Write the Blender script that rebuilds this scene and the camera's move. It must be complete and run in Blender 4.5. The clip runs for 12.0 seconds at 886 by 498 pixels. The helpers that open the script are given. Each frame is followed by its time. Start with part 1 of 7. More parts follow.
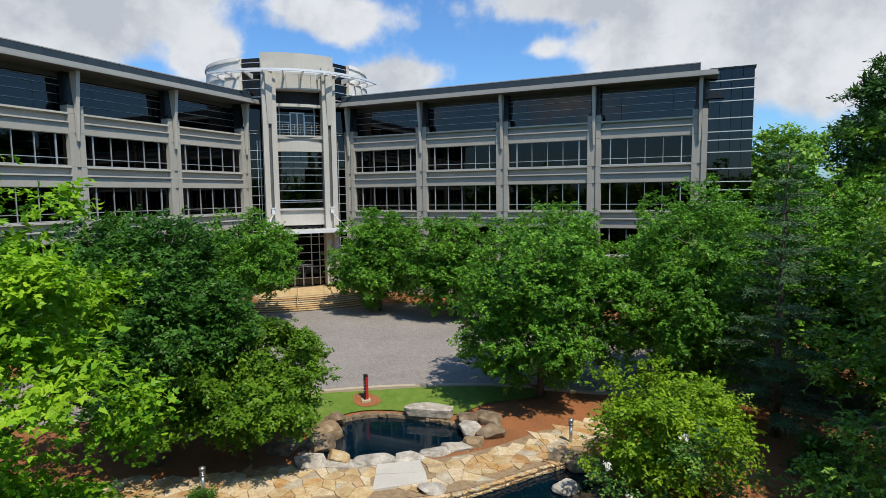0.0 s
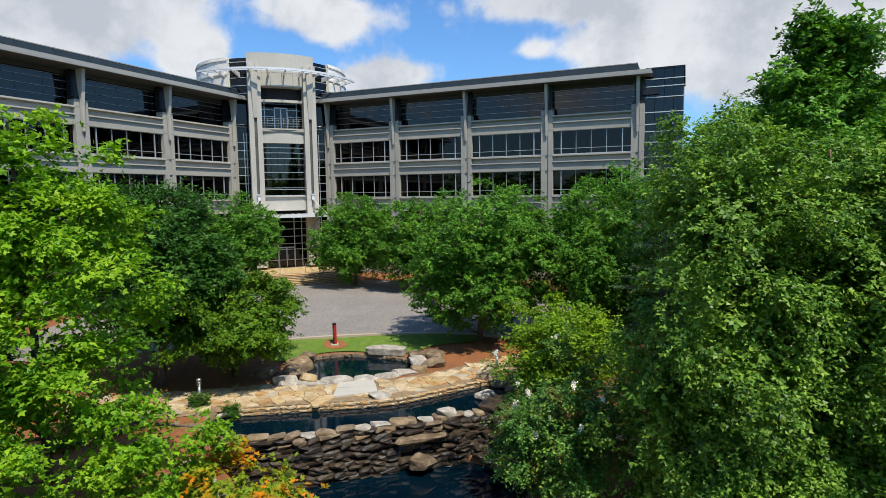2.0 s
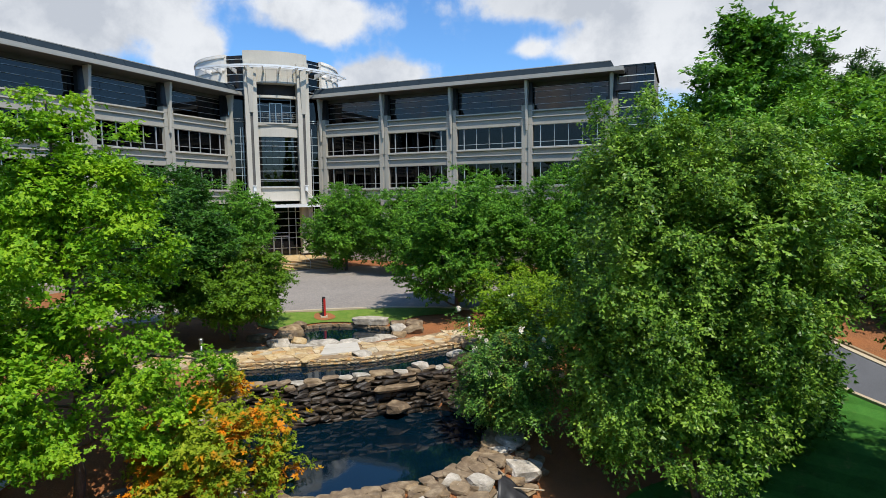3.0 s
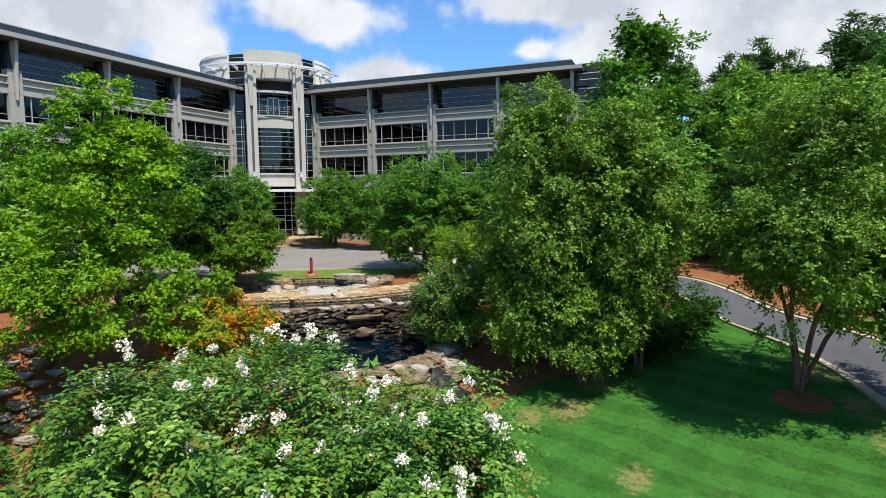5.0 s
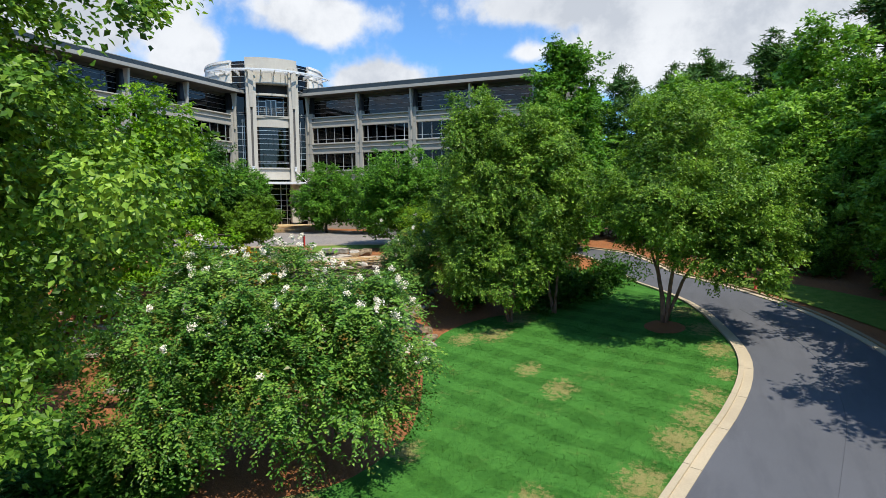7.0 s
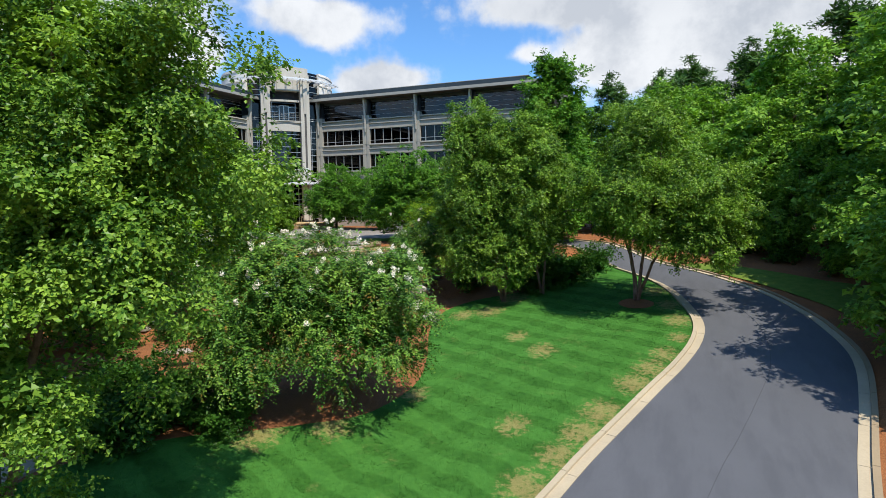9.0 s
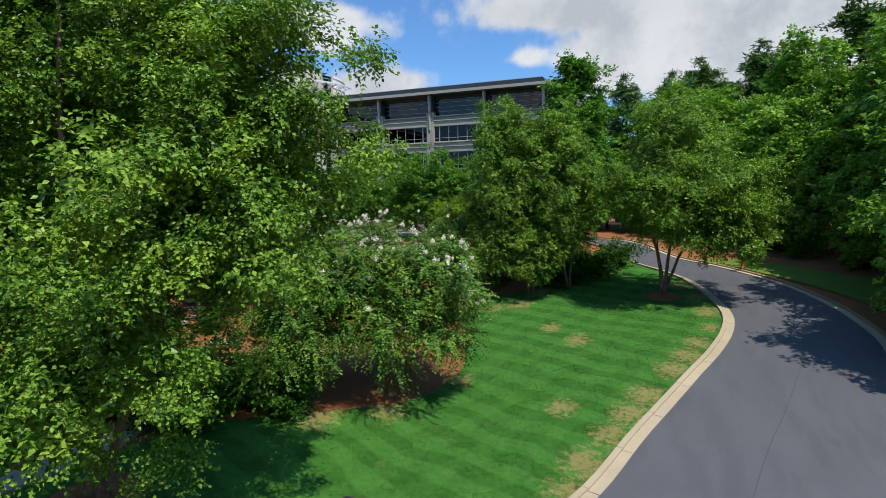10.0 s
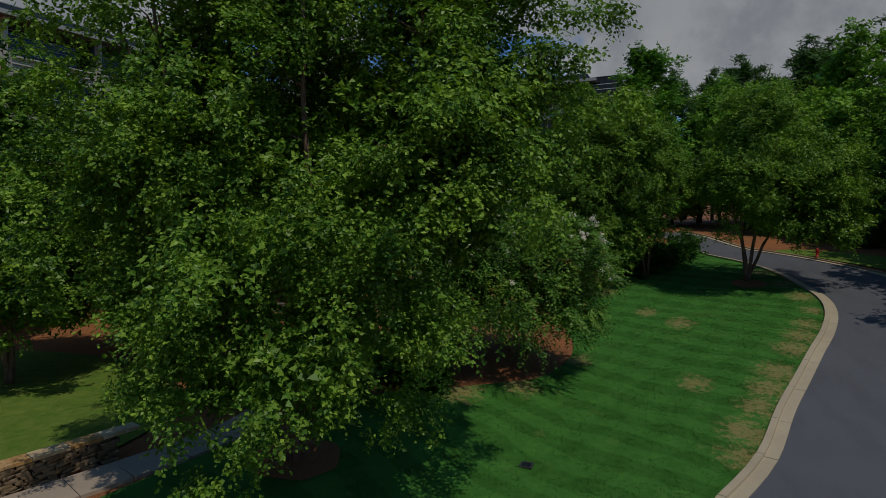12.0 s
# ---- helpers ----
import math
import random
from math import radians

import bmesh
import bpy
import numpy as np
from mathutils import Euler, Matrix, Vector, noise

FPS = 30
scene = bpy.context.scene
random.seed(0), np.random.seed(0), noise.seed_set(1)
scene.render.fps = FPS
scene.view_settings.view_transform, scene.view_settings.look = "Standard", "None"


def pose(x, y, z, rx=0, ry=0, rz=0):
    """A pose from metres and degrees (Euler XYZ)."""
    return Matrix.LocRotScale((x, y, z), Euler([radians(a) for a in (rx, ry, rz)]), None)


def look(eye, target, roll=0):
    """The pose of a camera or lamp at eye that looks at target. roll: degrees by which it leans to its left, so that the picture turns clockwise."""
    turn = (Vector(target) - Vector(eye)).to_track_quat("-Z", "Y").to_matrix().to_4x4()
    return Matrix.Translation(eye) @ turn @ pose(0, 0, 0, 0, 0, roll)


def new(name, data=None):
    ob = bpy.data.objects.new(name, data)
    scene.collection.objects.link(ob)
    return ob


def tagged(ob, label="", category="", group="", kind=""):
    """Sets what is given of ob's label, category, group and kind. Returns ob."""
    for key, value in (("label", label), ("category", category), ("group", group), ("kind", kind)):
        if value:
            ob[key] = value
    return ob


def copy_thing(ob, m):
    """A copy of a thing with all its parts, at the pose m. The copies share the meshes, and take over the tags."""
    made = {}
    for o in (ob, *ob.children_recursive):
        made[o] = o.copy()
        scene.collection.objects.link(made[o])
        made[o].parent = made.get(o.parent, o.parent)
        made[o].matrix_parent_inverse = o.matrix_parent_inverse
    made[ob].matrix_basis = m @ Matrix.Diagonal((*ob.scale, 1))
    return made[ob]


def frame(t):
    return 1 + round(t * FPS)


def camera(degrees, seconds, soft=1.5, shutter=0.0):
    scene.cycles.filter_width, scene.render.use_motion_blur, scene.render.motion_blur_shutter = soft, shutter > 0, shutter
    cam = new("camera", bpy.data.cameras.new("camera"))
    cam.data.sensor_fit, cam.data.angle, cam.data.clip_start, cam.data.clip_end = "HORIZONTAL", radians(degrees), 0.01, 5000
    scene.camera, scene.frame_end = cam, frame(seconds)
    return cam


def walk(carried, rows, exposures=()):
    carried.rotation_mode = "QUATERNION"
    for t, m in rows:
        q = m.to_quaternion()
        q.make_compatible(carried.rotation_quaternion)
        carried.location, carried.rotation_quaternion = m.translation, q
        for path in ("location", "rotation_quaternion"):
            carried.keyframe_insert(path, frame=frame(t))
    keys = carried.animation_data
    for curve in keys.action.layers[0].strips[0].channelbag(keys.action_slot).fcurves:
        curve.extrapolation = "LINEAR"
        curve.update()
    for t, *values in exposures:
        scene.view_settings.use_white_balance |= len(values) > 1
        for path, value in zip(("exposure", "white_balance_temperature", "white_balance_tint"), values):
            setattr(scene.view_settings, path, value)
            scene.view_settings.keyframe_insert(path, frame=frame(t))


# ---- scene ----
# The drone's path: seconds, x, y, z, yaw, pitch, roll
cam = camera(75.8, 12.0, 0.75)
ROWS = [
    (0.0, 36.556, -55.789, 10.920, 24.038, -5.476, 0.696),
    (0.5, 37.555, -56.938, 10.675, 23.813, -5.584, 0.760),
    (1.0, 38.675, -58.125, 10.327, 23.532, -5.545, 0.802),
    (1.5, 39.923, -59.353, 9.908, 23.219, -5.489, 0.811),
    (2.0, 41.158, -60.682, 9.465, 23.019, -5.503, 0.775),
    (2.5, 42.400, -62.154, 8.947, 22.742, -5.491, 0.750),
    (3.0, 43.680, -63.597, 8.417, 22.682, -5.562, 0.763),
    (5.0, 48.968, -69.514, 6.336, 22.760, -5.419, 0.559),
    (5.5, 50.474, -71.436, 5.937, 22.681, -5.414, 0.528),
    (6.0, 52.039, -73.433, 5.468, 22.621, -5.376, 0.434),
    (6.5, 53.461, -75.386, 5.143, 22.502, -5.321, 0.432),
    (7.0, 54.797, -77.343, 4.949, 22.264, -5.264, 0.380),
    (9.0, 57.085, -82.699, 4.529, 22.561, -5.138, 0.656),
    (9.5, 56.347, -83.817, 4.323, 22.356, -5.028, 0.628),
    (10.0, 55.231, -84.660, 4.005, 22.410, -4.787, 0.733),
    (10.5, 53.809, -85.357, 3.663, 22.419, -4.532, 0.853),
    (11.0, 52.205, -86.029, 3.372, 22.562, -4.333, 0.892),
    (11.5, 50.815, -86.690, 3.066, 22.733, -4.252, 0.933),
    (12.0, 49.807, -87.257, 2.719, 22.892, -4.133, 0.938),
]
walk(cam, [(t, pose(x, y, z, 90 + pitch, roll, yaw)) for t, x, y, z, yaw, pitch, roll in ROWS],
     exposures=[(0.0, -0.08), (2.0, 0.0), (3.0, 0.06), (5.0, 0.17), (9.3, 0.15), (10.0, -0.1), (10.5, -0.45), (11.0, -0.66), (11.5, -1.0), (12.0, -1.57)])

# ---- light ----
SUN_AZ, SUN_EL = math.atan2(-0.58, 0.815), radians(60)
world = bpy.data.worlds.new("sky")
scene.world = world
world.use_nodes = True
wt = world.node_tree
wt.nodes.clear()


def wnode(kind, operation="", clamp=False, blend="", smooth=False):
    n = wt.nodes.new(kind)
    if operation:
        n.operation = operation
    if clamp:
        n.use_clamp = True
    if blend:
        n.blend_type = blend
    if smooth:
        n.interpolation_type = "SMOOTHSTEP"
    return n


def wlink(a, b):
    wt.links.new(a, b)


def wmath(op, a, b=None, clamp=False):
    n = wnode("ShaderNodeMath", operation=op, clamp=clamp)
    for i, v in enumerate((a, b)):
        if v is None:
            continue
        if isinstance(v, (int, float)):
            n.inputs[i].default_value = v
        else:
            wlink(v, n.inputs[i])
    return n.outputs[0]


sky = wnode("ShaderNodeTexSky")
sky.sky_type, sky.sun_disc, sky.sun_elevation, sky.sun_rotation = "NISHITA", False, SUN_EL, math.pi / 2 - SUN_AZ
sky.air_density, sky.dust_density, sky.ozone_density = 1.0, 1.0, 1.6
coord = wnode("ShaderNodeTexCoord")
# clouds on a flat layer: the direction divided by its height over the horizon
sep = wnode("ShaderNodeSeparateXYZ")
wlink(coord.outputs["Generated"], sep.inputs[0])
up = wmath("ADD", wmath("MAXIMUM", sep.outputs[2], 0.0), 0.16)
flat = wnode("ShaderNodeCombineXYZ")
wlink(wmath("DIVIDE", sep.outputs[0], up), flat.inputs[0])
wlink(wmath("DIVIDE", sep.outputs[1], up), flat.inputs[1])
flat.inputs[2].default_value = 3.7


def wnoise(scale, detail, rough, vec):
    n = wnode("ShaderNodeTexNoise")
    n.inputs["Scale"].default_value = scale
    n.inputs["Detail"].default_value = detail
    n.inputs["Roughness"].default_value = rough
    wlink(vec, n.inputs["Vector"])
    return n.outputs[0]


def heap(yaw, elev, wide, high, gain):
    """A soft bank of cloud round one direction of the sky."""
    d = Vector((-math.sin(radians(yaw)) * math.cos(radians(elev)), math.cos(radians(yaw)) * math.cos(radians(elev)), math.sin(radians(elev))))
    s = wnode("ShaderNodeVectorMath", operation="SUBTRACT")
    wlink(coord.outputs["Generated"], s.inputs[0])
    s.inputs[1].default_value = d
    side = Vector((math.cos(radians(yaw)), math.sin(radians(yaw)), 0))
    over = d.cross(side)
    parts = []
    for axis, size in ((side, wide), (over, high)):
        p = wnode("ShaderNodeVectorMath", operation="DOT_PRODUCT")
        wlink(s.outputs[0], p.inputs[0])
        p.inputs[1].default_value = axis / math.sin(radians(size))
        parts.append(wmath("POWER", wmath("ABSOLUTE", p.outputs["Value"]), 2.0))
    r2 = wmath("ADD", parts[0], parts[1])
    return wmath("MULTIPLY", wmath("POWER", 2.718, wmath("MULTIPLY", r2, -1.0)), gain)


billow = wnoise(9.0, 8.0, 0.58, coord.outputs["Generated"])
broad = wnoise(2.6, 4.0, 0.5, flat.outputs[0])
heaps = None
for h in ((56.5, 14.5, 8.5, 3.6, 0.62), (60, 11.5, 6, 3, 0.55), (49, 17.2, 5.5, 2.4, 0.5), (63, 18, 10, 6, 0.6), (44.6, 13.4, 2.6, 1.7, 0.62), (46.5, 11.6, 3.0, 1.6, 0.5),
          (33.5, 16.6, 6.4, 2.4, 0.6), (27.8, 11.6, 4.4, 1.7, 0.6), (31, 10.8, 3, 1.2, 0.4), (11, 17.6, 9.5, 1.9, 0.6), (5.0, 13.4, 7.0, 2.6, 0.62), (14.2, 13.6, 2.6, 1.1, 0.42),
          (-4.7, 11.8, 9, 4, 0.62), (-9, 15, 9, 4, 0.62), (-16, 13, 10, 8, 0.6), (0, 21, 16, 4, 0.6), (75, 18, 12, 8, 0.4), (157, 13, 22, 6, 0.45), (140, 22, 14, 7, 0.4), (176, 24, 12, 8, 0.4)):
    v = heap(*h)
    heaps = v if heaps is None else wmath("ADD", heaps, v)
cover = wmath("ADD", wmath("ADD", wmath("MULTIPLY", billow, 1.15), wmath("MULTIPLY", broad, 0.22)), heaps)
fac = wnode("ShaderNodeMapRange", smooth=True)
wlink(cover, fac.inputs[0])
fac.inputs[1].default_value, fac.inputs[2].default_value = 0.85, 1.17
shade = wnode("ShaderNodeMapRange", smooth=True)
wlink(wnoise(8.0, 7.0, 0.62, coord.outputs["Generated"]), shade.inputs[0])
shade.inputs[1].default_value, shade.inputs[2].default_value = 0.26, 0.64
cloudcol = wnode("ShaderNodeMixRGB")
cloudcol.inputs[1].default_value = (7.6, 8.2, 9.2, 1)
cloudcol.inputs[2].default_value = (11.9, 12.3, 12.9, 1)
thick = None
for h in ((57, 15.5, 8, 3.0, 0.55), (11, 17.6, 10, 1.9, 0.6), (-9, 14.8, 8, 2.2, 0.35)):
    v = heap(*h)
    thick = v if thick is None else wmath("ADD", thick, v)
wlink(wmath("SUBTRACT", shade.outputs[0], thick, True), cloudcol.inputs[0])
skymix = wnode("ShaderNodeMixRGB")
wlink(fac.outputs[0], skymix.inputs[0])
skytint = wnode("ShaderNodeMixRGB", blend="MULTIPLY")
skytint.inputs[0].default_value = 1.0
skytint.inputs[2].default_value = (1.28, 2.02, 2.74, 1)
wlink(sky.outputs[0], skytint.inputs[1])
wlink(skytint.outputs[0], skymix.inputs[1])
wlink(cloudcol.outputs[0], skymix.inputs[2])
bg = wnode("ShaderNodeBackground")
bg.inputs[1].default_value = 0.069
wlink(skymix.outputs[0], bg.inputs[0])
wout = wnode("ShaderNodeOutputWorld")
wlink(bg.outputs[0], wout.inputs[0])

sun = new("sun", bpy.data.lights.new("sun", "SUN"))
sun.data.energy, sun.data.angle, sun.data.color = 5.2, radians(0.53), (1.0, 0.935, 0.83)
to_sun = Vector((math.cos(SUN_AZ) * math.cos(SUN_EL), math.sin(SUN_AZ) * math.cos(SUN_EL), math.sin(SUN_EL)))
sun.matrix_basis = look(to_sun * 80, (0, 0, 0))


# ---- materials ----
class Nodes:
    """Short forms for building a node material."""

    def __init__(self, name):
        self.mat = bpy.data.materials.new(name)
        self.mat.use_nodes = True
        self.t = self.mat.node_tree
        self.t.nodes.clear()
        self.out = self.t.nodes.new("ShaderNodeOutputMaterial")

    def add(self, kind, inputs=None, operation="", clamp=False, blend="", wave=""):
        n = self.t.nodes.new(kind)
        if operation:
            n.operation = operation
        if clamp:
            n.use_clamp = True
        if blend:
            n.blend_type = blend
        if wave:
            n.wave_type = wave
        for k, v in (inputs or {}).items():
            self.put(n.inputs[k], v)
        return n

    def put(self, socket, v):
        if isinstance(v, bpy.types.NodeSocket):
            self.t.links.new(v, socket)
        elif isinstance(v, bpy.types.Node):
            self.t.links.new(v.outputs[0], socket)
        else:
            socket.default_value = (*v, 1) if isinstance(v, tuple) and len(v) == 3 and len(socket.default_value) == 4 else v

    def place(self):
        return self.add("ShaderNodeNewGeometry").outputs["Position"]

    def noise(self, scale, detail=4.0, rough=0.55, vec=None, stretch=None):
        vec = vec or self.place()
        if stretch:
            vec = self.add("ShaderNodeMapping", {0: vec, "Scale": stretch}).outputs[0]
        return self.add("ShaderNodeTexNoise", {"Vector": vec, "Scale": scale, "Detail": detail, "Roughness": rough}).outputs[0]

    def ramp(self, fac, *stops):
        n = self.add("ShaderNodeValToRGB", {0: fac})
        el = n.color_ramp.elements
        while len(el) < len(stops):
            el.new(0.5)
        for e, (p, c) in zip(el, stops):
            e.position, e.color = p, (*c, 1) if len(c) == 3 else c
        return n.outputs[0]

    def mix(self, fac, a, b, kind="MIX"):
        return self.add("ShaderNodeMixRGB", {0: fac, 1: a, 2: b}, blend=kind).outputs[0]

    def num(self, op, a, b=0.0, clamp=False):
        return self.add("ShaderNodeMath", {0: a, 1: b}, operation=op, clamp=clamp).outputs[0]

    def bump(self, height, strength=0.3, dist=0.02):
        return self.add("ShaderNodeBump", {"Height": height, "Strength": strength, "Distance": dist}).outputs[0]

    def surface(self, color, rough=0.8, normal=None, metal=0.0, spec=0.5, **more):
        ins = {"Base Color": color, "Roughness": rough, "Metallic": metal, "Specular IOR Level": spec, **more}
        if normal is not None:
            ins["Normal"] = normal
        b = self.add("ShaderNodeBsdfPrincipled", ins)
        self.t.links.new(b.outputs[0], self.out.inputs[0])
        return self.mat


def grey(v):
    return (v, v, v)


def rocky(name, dark, mid, light, scale=2.5, rough=0.85, tint=0.25, bump=0.6):
    """Stone: mottled at two scales, each piece of its own tone."""
    n = Nodes(name)
    a = n.noise(scale, 6, 0.62)
    c = n.ramp(a, (0.28, dark), (0.5, mid), (0.72, light))
    fine = n.noise(scale * 9, 4, 0.6)
    c = n.mix(0.35, c, n.ramp(fine, (0.3, grey(0.05)), (0.7, grey(0.62))), "OVERLAY")
    rnd = n.add("ShaderNodeObjectInfo").outputs["Random"]
    c = n.mix(tint, c, n.ramp(rnd, (0.0, dark), (0.35, (0.50, 0.33, 0.14)), (0.6, light), (1.0, mid)), "MIX")
    return n.surface(c, rough, n.bump(n.num("ADD", a, n.num("MULTIPLY", fine, 0.3)), bump, 0.05))


def concrete(name, tone, joint=None, rough=0.85):
    n = Nodes(name)
    big = n.noise(0.35, 3, 0.6)
    fine = n.noise(14, 5, 0.65)
    streak = n.noise(2.0, 4, 0.6, stretch=(3.0, 3.0, 0.25))
    lo, hi = tuple(v * 0.86 for v in tone), tuple(min(1, v * 1.1) for v in tone)
    c = n.ramp(n.num("ADD", n.num("MULTIPLY", big, 0.55), n.num("MULTIPLY", fine, 0.45)), (0.33, lo), (0.66, hi))
    c = n.mix(n.num("MULTIPLY", n.ramp(streak, (0.5, grey(0)), (0.8, grey(1))), 0.22), c, tuple(v * 0.6 for v in tone))
    return n.surface(c, rough, n.bump(fine, 0.15, 0.01))


def plain(name, color, rough=0.5, metal=0.0, vary=0.12, scale=6.0, spec=0.5):
    n = Nodes(name)
    a = n.noise(scale, 5, 0.6)
    c = n.ramp(a, (0.3, tuple(v * (1 - vary) for v in color)), (0.7, tuple(min(1, v * (1 + vary)) for v in color)))
    r = n.num("ADD", n.num("MULTIPLY", a, 0.2), rough - 0.1, True)
    return n.surface(c, r, n.bump(n.noise(scale * 6, 3), 0.08, 0.005), metal, spec)


def leafy(name, dark, mid, light, through_share=0.4, gloss=0.42, patch=None, shine=0.15):
    """Leaves: every leaf of its own tone, bright when the sun stands behind it."""
    n = Nodes(name)
    rnd = n.add("ShaderNodeNewGeometry").outputs["Random Per Island"]
    c = n.ramp(rnd, (0.0, dark), (0.45, mid), (0.9, light))
    drift = n.noise(0.55, 3, 0.55)
    c = n.mix(0.5, c, n.ramp(drift, (0.32, dark), (0.5, mid), (0.68, light)))
    if patch:
        tone, size, low, high = patch
        c = n.mix(n.ramp(n.noise(size, 3, 0.6), (low, grey(0)), (high, grey(1))), c, n.mix(rnd, tone, tuple(v * 0.7 for v in tone)))
    p = n.add("ShaderNodeBsdfPrincipled", {"Base Color": c, "Roughness": gloss, "Specular IOR Level": shine})
    lit = n.mix(1.0, c, (1.25, 1.35, 0.55), "MULTIPLY")
    tr = n.add("ShaderNodeBsdfTranslucent", {"Color": lit})
    m = n.add("ShaderNodeMixShader", {0: through_share, 1: p.outputs[0], 2: tr.outputs[0]})
    n.t.links.new(m.outputs[0], n.out.inputs[0])
    return n.mat


def bark(name, dark, light, scale=6.0):
    n = Nodes(name)
    a = n.noise(scale, 6, 0.65, stretch=(1, 1, 0.3))
    b = n.noise(scale * 5, 4, 0.6, stretch=(1, 1, 0.4))
    c = n.ramp(n.num("ADD", n.num("MULTIPLY", a, 0.7), n.num("MULTIPLY", b, 0.3)), (0.35, dark), (0.62, light))
    return n.surface(c, 0.9, n.bump(a, 0.7, 0.04))


M_CONC = concrete("precast_concrete", (0.37, 0.345, 0.29))
M_CONC2 = concrete("precast_concrete_light", (0.46, 0.43, 0.365))
M_CREAM = concrete("cream_panel", (0.78, 0.73, 0.64))
M_METAL = plain("painted_aluminium", (0.74, 0.73, 0.70), 0.4, 0.2, 0.05)
M_FASCIA = plain("grey_fascia_metal", (0.33, 0.315, 0.275), 0.5, 0.1, 0.06, 1.5)
M_ROOF = plain("dark_standing_seam_metal", (0.020, 0.030, 0.038), 0.65, 0.0, 0.15, 1.0, 0.05)
M_FRAME = plain("silver_mullion", (0.55, 0.55, 0.55), 0.35, 0.5, 0.05)
# near-black colour holds the shade of unlit rooms; the drain frame shares it
M_DARK = plain("unlit_room_dark", (0.03, 0.03, 0.032), 0.9, 0, 0.3, 1.0)
# shade under the eaves is put into this colour; also the dark joints
M_SOFFIT = plain("soffit_shade_and_joint", (0.09, 0.085, 0.08), 0.8, 0, 0.2, 1.0)


def glass(name, tint, share):
    n = Nodes(name)
    lw = n.add("ShaderNodeFresnel", {"IOR": 1.55})
    wav = n.bump(n.noise(0.5, 2, 0.5), 0.03, 0.05)
    g = n.add("ShaderNodeBsdfGlossy", {"Color": (0.50, 0.48, 0.46), "Roughness": 0.015, "Normal": wav})
    tr = n.add("ShaderNodeBsdfTransparent", {"Color": tint})
    f = n.num("ADD", n.num("MULTIPLY", lw.outputs[0], 0.9), share, True)
    m = n.add("ShaderNodeMixShader", {0: f, 1: tr.outputs[0], 2: g.outputs[0]})
    n.t.links.new(m.outputs[0], n.out.inputs[0])
    return n.mat


M_GLASS = glass("tinted_glass", (0.10, 0.11, 0.125), 0.02)
M_GLASS2 = glass("blue_reflecting_glass", (0.07, 0.09, 0.12), 0.06)


def water(name, color, ripple):
    n = Nodes(name)
    h = n.num("ADD", n.noise(1.3, 3, 0.5), n.num("MULTIPLY", n.noise(7, 2, 0.5), 0.25))
    return n.surface(n.ramp(n.noise(0.4, 3), (0.3, tuple(v * 0.7 for v in color)), (0.7, color)), 0.04, n.bump(h, ripple, 0.02), 0, 0.5)


M_WATER = water("dark_pond_water", (0.001, 0.009, 0.017), 0.07)
M_STONE = rocky("fieldstone", (0.058, 0.038, 0.022), (0.180, 0.122, 0.070), (0.40, 0.305, 0.19), 2.2, 0.9, 0.2, 0.9)
M_WET = rocky("dark_wet_stone", (0.008, 0.006, 0.005), (0.030, 0.021, 0.014), (0.090, 0.061, 0.038), 2.6, 0.5, 0.07, 0.9)
M_EDGE = rocky("brown_mortared_stone", (0.10, 0.062, 0.03), (0.22, 0.145, 0.075), (0.42, 0.31, 0.18), 5.0, 0.9, 0.15, 0.9)
M_BOULDER = rocky("pale_boulder", (0.15, 0.125, 0.09), (0.38, 0.335, 0.27), (0.66, 0.60, 0.50), 1.9, 0.9, 0.1, 0.8)
M_SLABSTONE = concrete("grey_slab", (0.47, 0.43, 0.36))


def flag_mat():
    n = Nodes("ochre_flagstone")
    rnd = n.add("ShaderNodeObjectInfo").outputs["Random"]
    c = n.ramp(rnd, (0.0, (0.41, 0.29, 0.14)), (0.14, (0.43, 0.22, 0.06)), (0.3, (0.58, 0.47, 0.31)), (0.44, (0.35, 0.18, 0.06)), (0.58, (0.50, 0.35, 0.16)), (0.72, (0.34, 0.31, 0.24)), (0.86, (0.57, 0.45, 0.28)), (1.0, (0.46, 0.27, 0.09)))
    c.node.color_ramp.interpolation = "CONSTANT"
    a = n.noise(1.9, 6, 0.68)
    c = n.mix(0.42, c, n.ramp(a, (0.36, (0.26, 0.12, 0.035)), (0.5, (0.45, 0.31, 0.14)), (0.64, (0.62, 0.53, 0.37))), "MIX")
    c = n.mix(0.4, c, n.ramp(n.noise(14, 5, 0.7), (0.35, grey(0.2)), (0.65, grey(0.75))), "OVERLAY")
    return n.surface(c, 0.8, n.bump(n.noise(9, 5, 0.6), 0.35, 0.02))


M_FLAG = flag_mat()
M_GROUT = plain("sandy_joint", (0.25, 0.17, 0.09), 0.95, 0, 0.3, 5.0)


def mulch_mat():
    n = Nodes("pine_straw_mulch")
    a = n.noise(0.5, 4, 0.6)
    b = n.noise(22, 5, 0.7)
    c = n.ramp(b, (0.3, (0.055, 0.018, 0.006)), (0.52, (0.225, 0.084, 0.026)), (0.72, (0.47, 0.215, 0.075)))
    c = n.mix(n.num("MULTIPLY", n.ramp(a, (0.4, grey(0)), (0.65, grey(1))), 0.5), c, (0.34, 0.118, 0.034))
    return n.surface(c, 0.95, n.bump(b, 0.7, 0.04))


M_MULCH = mulch_mat()


